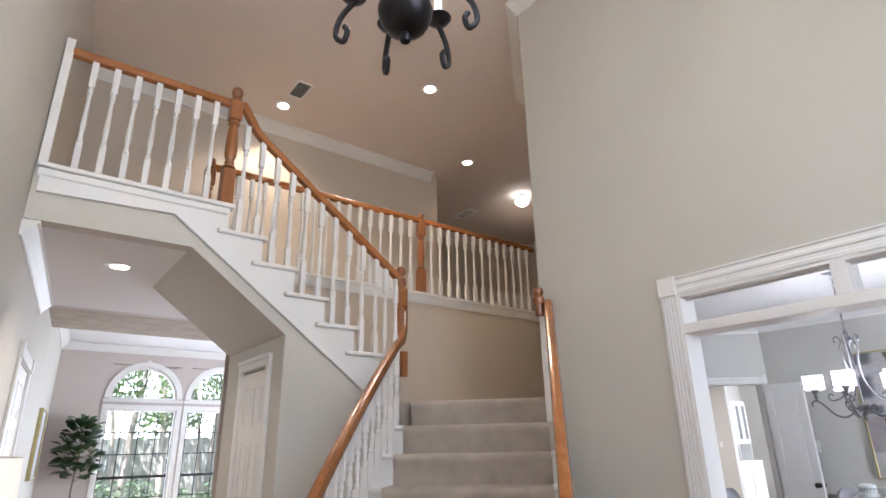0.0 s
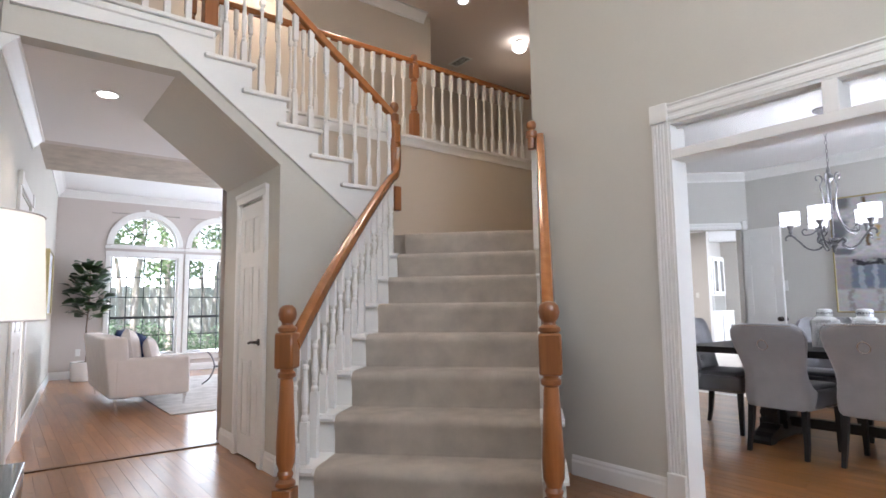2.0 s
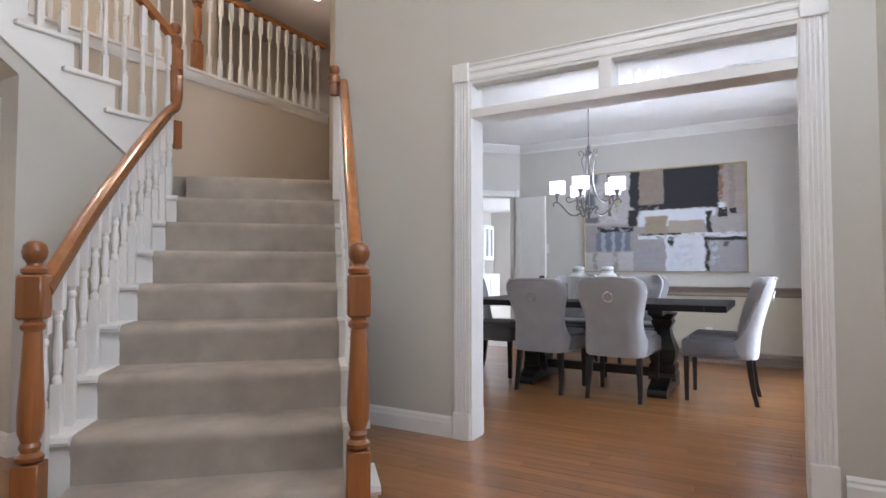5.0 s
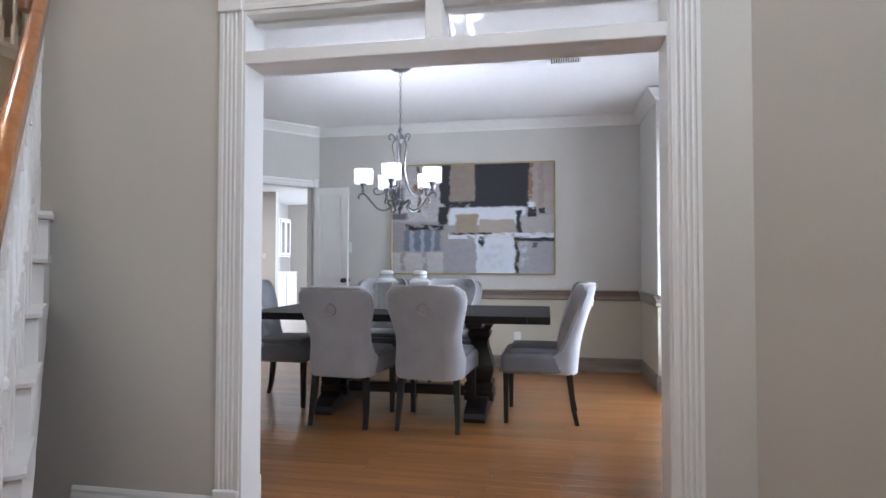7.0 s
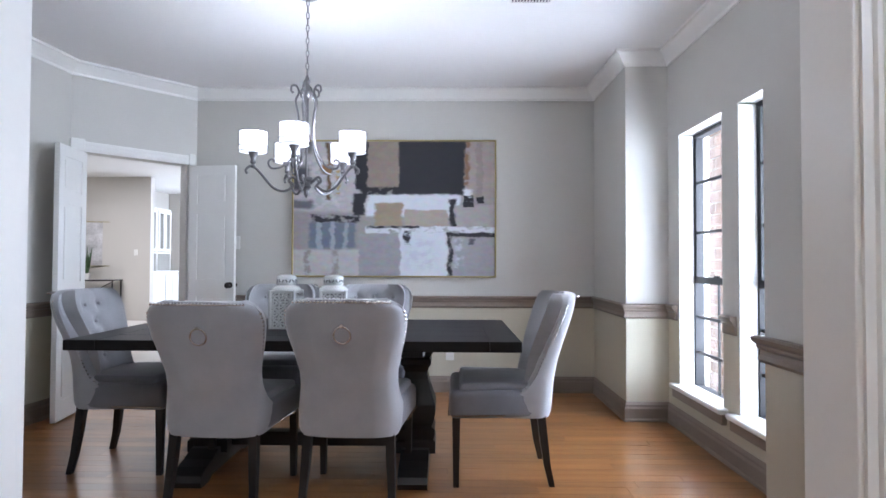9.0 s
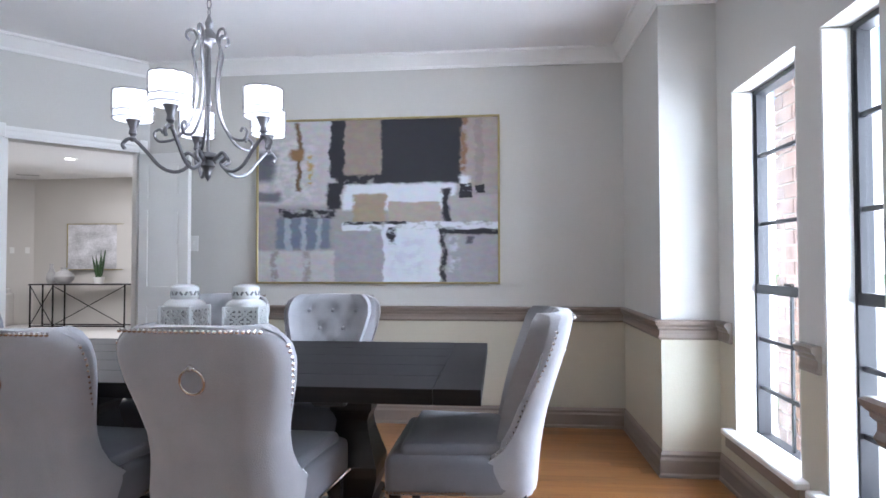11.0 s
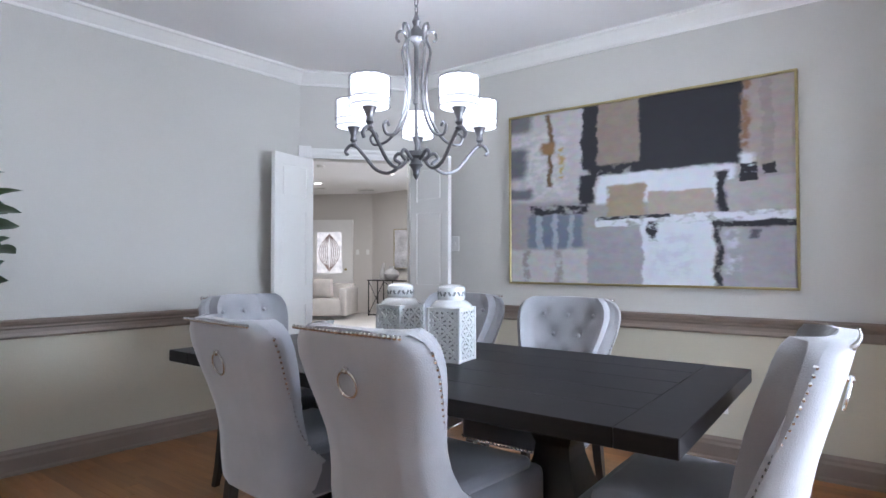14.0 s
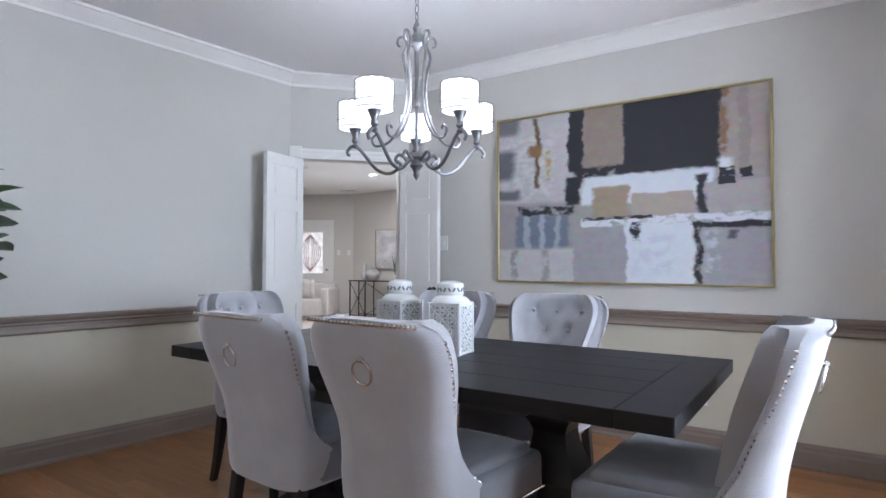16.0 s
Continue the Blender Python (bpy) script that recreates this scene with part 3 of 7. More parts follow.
def nosed(bm, s0, s1, v0, v1, z, rise, place):
    """A carpeted step with a rounded nose: riser in front, tread on top."""
    r = 0.034
    prof = [(s0 + 0.012, z - rise), (s0 + 0.010, z - 2.6 * r), (s0 + 0.001, z - 1.7 * r), (s0 - 0.004, z - r), (s0 + 0.003, z - 0.45 * r), (s0 + 0.018, z - 0.1 * r), (s0 + 0.045, z), (s1 + 0.03, z), (s1 + 0.03, z - rise)]
    return prism(bm, prof, v0, v1, lambda u, h, d: place(u, d, h))


for n in range(1, 10):
    s = S0 + SG * (n - 1)
    if n < 9:
        part("carpeted_step", nosed(bmesh.new(), s, s + SG, -0.52, 0.52, R1 * n, R1 if n == 1 else R1 + 0.012, st), CARPET, stairs, "beige carpet over a rounded step", True)
# landing with its rounded front edge
s = S0 + SG * 8
part("carpeted_step", nosed(bmesh.new(), s, s + 0.12, -0.517, 0.52, R1 * 9, R1 + 0.012, st), CARPET, stairs, "beige carpeted landing edge", True)
a, b = st(s + 0.13, -0.517, 0), st(s + 0.13, 0.50, 0)
lb = prism(bmesh.new(), [(a.x, a.y), (4.2, 3.46), (5.8, 4.93), (5.85, 5.045), (2.95, 5.045), (2.95, 3.98), (b.x, b.y)], R1 * 9 - 0.2, R1 * 9 - 0.001, lambda u, v, d: (u, v, d))
part("landing", lb, CARPET, stairs, "beige carpeted landing")
part("carpeted_step", nosed(bmesh.new(), 0, 0.4, 3.975, 5.04, RISE * 10, RISE, lambda u, d, h: (3.02 - u, d, h)), CARPET, stairs, "", True)
for i in range(5):
    part("carpeted_step", nosed(bmesh.new(), 0, GO, 3.975, 5.04, RISE * (11 + i), RISE + 0.012, lambda u, d, h, i=i: (2.76 - GO * i - u, d, h)), CARPET, stairs, "", True)


def end_board(side, n, s0, s1):
    """The white tread end beside one carpeted step."""
    z = R1 * n
    v0, v1 = (0.52, 0.64) if side > 0 else (-0.62, -0.52)
    if n == 1:
        v0, v1 = (0.645, 0.672) if side > 0 else (-0.645, -0.618)
    bm = bmesh.new()
    prism(bm, [(s0, 0 if n < 4 else z - 0.5), (s0, z - 0.03), (s1 + 0.01, z - 0.03), (s1 + 0.01, 0 if n < 4 else z - 0.35)], v0, v1 - 0.02 * (side > 0), lambda u, h, d: st(u, d, h))
    return bm


for side in (1, -1):
    for n in range(1, 9):
        s0 = S0 + SG * (n - 1)
        if n == 1:
            s0 += 0.10 if side > 0 else 0.03
        if side < 0 and s0 > 1.70:
            continue
        part("tread_end", end_board(side, n, s0 + 0.01, S0 + SG * n), WHITE, stairs)
        v0, v1 = (0.517, 0.655) if side > 0 else (-0.633, -0.517)
        if n == 1:
            v0, v1 = (0.643, 0.682) if side > 0 else (-0.655, -0.616)
        bm = bmesh.new()
        prism(bm, [(s0 - 0.018, R1 * n - 0.028), (s0 - 0.024, R1 * n - 0.014), (s0 - 0.018, R1 * n + 0.004), (S0 + SG * n + 0.02, R1 * n + 0.004), (S0 + SG * n + 0.02, R1 * n - 0.028)], v0, v1, lambda u, h, d: st(u, d, h))
        part("tread_cap", bm, WHITE, stairs)
# upper flight: stringer, caps
sb = bmesh.new()
prof = [(0.42, UP)]
for i in range(6):
    x, z = 1.51 + GO * i, UP - RISE * i
    prof += [(x, z), (x, z - RISE)]
prof += [(2.86, UP - 6 * RISE), (2.86, 1.62), (2.62, 1.78), (1.17, 2.86), (0.42, 2.83)]
prism(sb, prof, Y2 - 0.016, Y2 - 0.002, lambda u, v, d: (u, d, v))
part("stringer", sb, WHITE, stairs, "white stepped stringer board")
mb = bmesh.new()
for a, b in (((2.70, 1.72), (1.17, 2.86)), ((1.17, 2.86), (0.42, 2.83))):
    d = Vector((b[0] - a[0], b[1] - a[1])).normalized()
    nn = Vector((-d.y, d.x)) * 0.02
    if nn.y > 0:
        nn = -nn
    prism(mb, [a, b, (b[0] + nn.x, b[1] + nn.y), (a[0] + nn.x, a[1] + nn.y)], Y2 - 0.03, Y2 - 0.002, lambda u, v, d: (u, d, v))
part("stringer_moulding", mb, WHITE, stairs)
for i in range(5):
    x1, z = 1.51 + GO * (i + 1), UP - RISE * (i + 1)
    bm = bmesh.new()
    box(bm, (x1 - GO - 0.07, Y2 - 0.05, z - 0.026), (x1 + 0.024, Y2 + 0.125, z + 0.004), bevel=0.006)
    part("tread_cap", bm, WHITE, stairs)
bm = bmesh.new()
box(bm, (0.40, Y2 - 0.05, UP - 0.024), (1.535, Y2 + 0.125, UP + 0.006), bevel=0.006)
part("landing_nosing", bm, WHITE, stairs)
bm = bmesh.new()
box(bm, (0.40, Y2 - 0.03, UP - 0.075), (1.50, Y2 - 0.001, UP - 0.025), bevel=0.008)
part("landing_moulding", bm, WHITE, stairs)


def baluster_mesh(h, base):
    """A turned white baluster: square foot and head, a vase between."""
    bm = bmesh.new()
    w = 0.0185
    top = h - 0.20
    box(bm, (-w, -w, 0), (w, w, base))
    box(bm, (-w, -w, top), (w, w, h))
    m = top - base
    prof = [(0.0125, base - 0.004), (0.018, base + 0.012), (0.018, base + 0.022), (0.011, base + 0.034), (0.0145, base + 0.05), (0.012, base + 0.06),
            (0.0185, base + 0.06 + 0.16 * m), (0.016, base + 0.06 + 0.30 * m), (0.0115, top - 0.12 * m - 0.05), (0.0105, top - 0.05), (0.016, top - 0.04), (0.016, top - 0.028), (0.011, top - 0.018), (0.0165, top + 0.002)]
    lathe(bm, prof, 10)
    me = bpy.data.meshes.new("baluster")
    bmesh.ops.recalc_face_normals(bm, faces=bm.faces)
    bm.to_mesh(me)
    bm.free()
    me.materials.append(WHITE)
    return me


BAL = {}


def baluster(x, y, z, h, turn=0.0, base=0.2):
    key = (round(h, 2), base)
    if key not in BAL:
        BAL[key] = baluster_mesh(*key)
    ob = new("baluster", BAL[key])
    ob.parent = stairs
    ob.matrix_basis = pose(x, y, z, 0, 0, turn)


def newel(x, y, z, h, turn, base_h):
    """A turned oak newel: square foot, vase, square block, ball."""
    bm = bmesh.new()
    w = 0.044
    blk = h - 0.285
    box(bm, (-w, -w, 0), (w, w, base_h), bevel=0.004)
    prof = [(0.030, base_h), (0.045, base_h + 0.012), (0.045, base_h + 0.026), (0.030, base_h + 0.04), (0.036, base_h + 0.06), (0.029, base_h + 0.075), (0.041, base_h + 0.11), (0.043, base_h + 0.18),
            (0.036, base_h + 0.32), (0.030, blk - 0.06), (0.028, blk - 0.045), (0.040, blk - 0.035), (0.040, blk - 0.02), (0.030, blk - 0.01), (0.030, blk)]
    lathe(bm, prof, 20)
    box(bm, (-w, -w, blk), (w, w, h - 0.125), bevel=0.008)
    lathe(bm, [(0.034, h - 0.126), (0.043, h - 0.118), (0.043, h - 0.104), (0.026, h - 0.092), (0.024, h - 0.084), (0.037, h - 0.066), (0.042, h - 0.044), (0.037, h - 0.018), (0.022, h - 0.004), (0.0, h)], 20)
    ob = part("newel_post", bm, OAK, stairs, "turned honey oak newel post", True)
    ob.matrix_basis = pose(x, y, z, 0, 0, turn)
    return ob


def railing(pts, label="rounded honey oak handrail"):
    bm = bmesh.new()
    p = [Vector(q) for q in pts]
    rows = []
    sec = [(-0.028, -0.024), (-0.022, -0.030), (0.022, -0.030), (0.028, -0.024), (0.031, 0.004), (0.024, 0.024), (0.010, 0.031), (-0.010, 0.031), (-0.024, 0.024), (-0.031, 0.004)]
    for i, q in enumerate(p):
        d = (p[min(i + 1, len(p) - 1)] - p[max(i - 1, 0)]).normalized()
        flat = Vector((d.x, d.y, 0))
        side = Vector((-d.y, d.x, 0)).normalized() if flat.length > 0.15 else Vector((-SU.y, SU.x, 0))
        up = d.cross(side) * -1
        if up.z < 0 or abs(up.z) < 1e-3:
            up = side.cross(d) * -1
        rows.append([bm.verts.new(q + side * a + up * b) for a, b in sec])
    n = len(sec)
    for a, b in zip(rows, rows[1:]):
        for k in range(n):
            bm.faces.new((a[k], a[(k + 1) % n], b[(k + 1) % n], b[k]))
    bm.faces.new(rows[0])
    bm.faces.new(rows[-1][::-1])
    return part("handrail", bm, RAIL_OAK, stairs, label, True)


TURN1 = math.degrees(math.atan2(SU.y, SU.x))
VR = 0.575
newel(1.493, 2.514, 0.0, 1.135, TURN1, 0.335)
newel(2.164, 1.557, 0.0, 1.135, TURN1, 0.355)
MX, MY = 2.93, 3.86
# first flight rails: rail(s) is the height over the steps
r0 = 0.955
sl = 0.635
line1 = lambda s: r0 + sl * (s - 0.08)
pl = curve([st(0.10, VR, r0), st(0.6, VR + 0.025, line1(0.6) - 0.005), st(1.2, VR + 0.025, line1(1.2) + 0.01), st(1.80, VR + 0.012, line1(1.80) + 0.015), st(1.98, VR, line1(1.98) + 0.005), st(2.045, VR, line1(2.04) + 0.035), st(2.063, VR, line1(2.06) + 0.12), st(2.063, VR, 2.60)], 6)
railing(pl)
nm = bmesh.new()
lathe(nm, [(0.034, 2.22), (0.036, 2.62), (0.044, 2.63), (0.042, 2.69), (0.030, 2.70), (0.024, 2.712), (0.034, 2.73), (0.040, 2.755), (0.034, 2.78), (0.02, 2.795), (0, 2.798)], 16, Matrix.Translation((2.945, 3.865, 0)))
part("newel_post", nm, OAK, stairs, "slim oak newel with a ball top", True)
bm = bmesh.new()
box(bm, (-0.03, -0.03, 1.90), (0.03, 0.03, 2.10), Matrix.Translation((2.99, 3.90, 0)), bevel=0.004)
part("newel_drop", bm, OAK, stairs, "oak post below the turn")
line_r = lambda s: r0 + 0.76 * (s + 0.08)
railing(curve([st(-0.06, -0.563, r0 - 0.01), st(0.5, -0.566, line_r(0.5)), st(1.2, -0.572, line_r(1.2)), st(1.74, -VR, line_r(1.74))], 6))
nm = bmesh.new()
lathe(nm, [(0.03, 2.25), (0.032, 2.33), (0.042, 2.34), (0.042, 2.38), (0.028, 2.388), (0.024, 2.396), (0.034, 2.41), (0.038, 2.43), (0.032, 2.452), (0.0, 2.468)], 16, Matrix.Translation((3.47, 2.835, 0)))
part("newel_post", nm, OAK, stairs, "slim oak half newel against the wall", True)
bm = bmesh.new()
box(bm, (3.495, 2.80, R1 * 8), (3.528, 2.87, 2.30), bevel=0.004)
part("wall_post", bm, WHITE, stairs, "white wall post")
for n in range(1, 10):
    for k in (0.05, 0.184):
        s = S0 + SG * (n - 1) + k
        z = R1 * n
        if 0.13 < s < 2.0:
            p = st(s, VR + 0.03 * math.sin(math.pi * s / 2), z)
            baluster(p.x, p.y, z, line1(s) - 0.005 - z, TURN1, 0.20 + (0.12 if k > 0.1 else 0.0))
        if -0.01 < s < 1.68:
            p = st(s, -0.568, z)
            baluster(p.x, p.y, z, line_r(s) - 0.03 - z, TURN1, 0.20 + (0.12 if k > 0.1 else 0.0))
# upper flight rail
line2 = lambda x: 2.71 + 0.742 * (2.90 - x)
newel(1.478, Y2 + 0.02, UP, 0.97, 0, 0.28)
railing(curve([(2.92, Y2 + 0.02, 2.70), (2.4, Y2 + 0.02, line2(2.4)), (1.9, Y2 + 0.02, line2(1.9)), (1.68, Y2 + 0.02, line2(1.68)), (1.60, Y2 + 0.02, line2(1.60) + 0.05), (1.55, Y2 + 0.02, 3.80), (1.52, Y2 + 0.02, 3.83)], 6))
for i in range(5):
    for k in (0.05, 0.175):
        x, z = 1.51 + GO * (i + 1) - k, UP - RISE * (i + 1)
        baluster(x, Y2 + 0.02, z, line2(x) - 0.03 - z, 0, 0.16 + (0.10 if k > 0.1 else 0.0))
for k in range(2):
    baluster(2.80 + 0.1 * k, Y2 + 0.02, UP - RISE * 6, line2(2.80 + 0.1 * k) - 0.03 - UP + RISE * 6, 0, 0.2)
# bridge rail
railing([(0.44, Y2 + 0.02, UP + 0.82), (1.45, Y2 + 0.02, UP + 0.82)])
bm = bmesh.new()
box(bm, (0.395, Y2 - 0.01, UP), (0.445, Y2 + 0.05, UP + 0.90), bevel=0.004)
part("wall_post", bm, WHITE, stairs, "white half post against the wall")
for k in range(7):
    baluster(0.575 + 0.128 * k, Y2 + 0.02, UP, 0.80, 0, 0.2)
# gallery rail
GYR = 5.09
for x in (1.64, 4.01):
    newel(x, GYR, UP, 0.97, 0, 0.28)
railing([(1.66, GYR, UP + 0.88), (3.98, GYR, UP + 0.88)])
railing([(4.04, GYR, UP + 0.88), (5.86, GYR, UP + 0.88)])
for k in range(17):
    baluster(1.77 + 0.131 * k, GYR, UP, 0.86, 0, 0.2)
for k in range(13):
    baluster(4.15 + 0.131 * k, GYR, UP, 0.86, 0, 0.2)


# ---- doors ----
def panel_door(parent, w, h, panels, t=0.034):
    """A moulded door in its own x-z plane, hinge at x = 0; panels: (x0, x1, z0, z1)."""
    part("leaf", wall_like(w, h, panels, t), WHITE, parent)
    for x0, x1, z0, z1 in panels:
        bm = bmesh.new()
        box(bm, (x0, -t * 0.24, z0), (x1, t * 0.24, z1))
        for sgn in (-1, 1):
            i = 0.022
            prism(bm, [(x0 + i, z0 + i), (x1 - i, z0 + i), (x1 - i, z1 - i), (x0 + i, z1 - i)], sgn * t * 0.2, sgn * t * 0.42, lambda u, v, d: (u, d, v))
        part("panel", bm, WHITE, parent)


def wall_like(w, h, panels, t):
    bm = wall_mesh((0, 0), (w, 0), t, 0, h, panels)
    bmesh.ops.translate(bm, verts=bm.verts, vec=(0, t / 2, 0))
    return bm


def knob(parent, x, z, material=BRONZE, t=0.017, lever=False):
    for sgn in (-1, 1):
        bm = bmesh.new()
        m = Matrix.Translation((x, sgn * t, z)) @ pose(0, 0, 0, -90 * sgn, 0, 0)
        if lever:
            lathe(bm, [(0.026, 0), (0.026, 0.006), (0.012, 0.01), (0.010, 0.045), (0, 0.047)], 14, m)
            tube(bm, curve([m @ Vector((0, 0, 0.042)), m @ Vector((-0.05 * 1, 0, 0.046)), m @ Vector((-0.10, 0.012 * sgn, 0.044))], 5), [0.009] * 10 + [0.006], 8)
        else:
            lathe(bm, [(0.026, 0), (0.026, 0.005), (0.011, 0.009), (0.010, 0.028), (0.022, 0.036), (0.026, 0.048), (0.018, 0.060), (0, 0.063)], 16, m)
        part("door_handle", bm, material, parent, "dark metal lever handle" if lever else "dark metal knob", True)


closet = thing("closet_door", pose(1.99, 4.625, 0.012, 0, 0, -90), "closed white six-panel closet door with a lever handle", "door")
cw, chh = 0.495, 1.915
px = ((0.075, 0.225), (0.27, 0.42))
panel_door(closet, cw, chh, tuple((a, b, z0, z1) for a, b in px for z0, z1 in ((0.16, 0.72), (0.86, 1.42), (1.53, 1.80))))
knob(closet, 0.435, 0.86, lever=True)
cc = thing("closet_casing", pose(0, 0, 0), "white moulded door casing", "door casing")
cc["kind"] = "structure"
for y0, y1 in ((4.05, 4.125), (4.625, 4.70)):
    part("casing", boxes(((1.955, y0, 0), (1.979, y1, 1.95)), ((1.948, y0 + 0.008, 0.14), (1.956, y1 - 0.03, 1.95)), bevel=0.003), WHITE, cc)
    part("plinth_block", boxes(((1.946, y0 - 0.004, 0), (1.954, y1 + 0.004, 0.14)), bevel=0.002), WHITE, cc)
part("head_casing", boxes(((1.952, 4.05, 1.95), (1.979, 4.70, 2.03)), ((1.944, 4.04, 2.0), (1.953, 4.71, 2.035)), bevel=0.004), WHITE, cc)

# double door in the angled wall
dang = math.degrees(math.atan2(dd.y, dd.x))
dc = thing("double_door_casing", Matrix.Translation((DA.x, DA.y, 0)) @ rot(dang), "white fluted casing round the double door", "door casing")
dc["kind"] = "structure"
for s0 in (O0 - 0.048, O1 + 0.002):
    part("casing", boxes(((s0, 0.001, 0), (s0 + (0.046 if s0 < 0.1 else 0.085), 0.02, 1.98)), ((s0 + 0.012, 0.018, 0.15), (s0 + 0.03, 0.026, 1.98)), bevel=0.002), WHITE, dc)
    part("corner_block", boxes(((s0 - 0.004, 0.001, 1.98), (s0 + (0.05 if s0 < 0.1 else 0.093), 0.03, 2.075)), bevel=0.004), WHITE, dc)
part("head_casing", boxes(((O0, 0.001, 1.98), (O1, 0.02, 2.06)), ((O0, 0.018, 1.995), (O1, 0.026, 2.015)), ((O0, 0.018, 2.03), (O1, 0.026, 2.05)), bevel=0.002), WHITE, dc)
for s0, s1 in ((O0 - 0.001, O0 + 0.012), (O1 - 0.014, O1 - 0.001)):
    part("jamb", boxes(((s0, -0.125, 0), (s1 + 0.002, 0.0, 1.98))), WHITE, dc)
lw = 0.415
pn = tuple((0.07, lw - 0.07, z0, z1) for z0, z1 in ((0.14, 0.82), (0.97, 1.53), (1.62, 1.87)))
hl = DA + dd * O1 + Vector((-dd.y, dd.x)) * 0.03
leaf = thing("panel_door", pose(hl.x, hl.y, 0.012, 0, 0, 190), "narrow white three-panel door standing open", "door", "double door leaves")
panel_door(leaf, lw, 1.95, pn)
hr = DA + dd * O0 + Vector((-dd.y, dd.x)) * 0.03
leaf2 = thing("panel_door", pose(hr.x - 0.015, hr.y - 0.02, 0.012, 0, 0, -97), "narrow white three-panel door folded open against the wall", "door", "double door leaves")
panel_door(leaf2, lw, 1.95, pn)
knob(leaf2, lw - 0.035, 0.92)

# side door in the long wall
sd = thing("side_door", pose(LW(5.30) - 0.02, 5.30, 0.0, 0, 0, 90 - 5.7), "closed white panel door in a fluted casing", "door")
panel_door(sd, 0.98, 2.04, tuple((a, b, z0, z1) for a, b in ((0.12, 0.45), (0.53, 0.86)) for z0, z1 in ((0.2, 0.8), (0.95, 1.55), (1.66, 1.92))))
sc = thing("side_door_casing", pose(LW(5.30), 5.30, 0, 0, 0, 90 - 5.7), "white fluted door casing with corner blocks", "door casing")
sc["kind"] = "structure"
for x in (-0.10, 0.99):
    part("casing", boxes(((x, -0.022, 0), (x + 0.1, -0.001, 2.05)), bevel=0.003), WHITE, sc)
    part("corner_block", boxes(((x - 0.006, -0.032, 2.05), (x + 0.106, -0.001, 2.16)), bevel=0.004), WHITE, sc)
part("head_casing", boxes(((0.0, -0.022, 2.06), (0.99, -0.001, 2.15)), bevel=0.003), WHITE, sc)


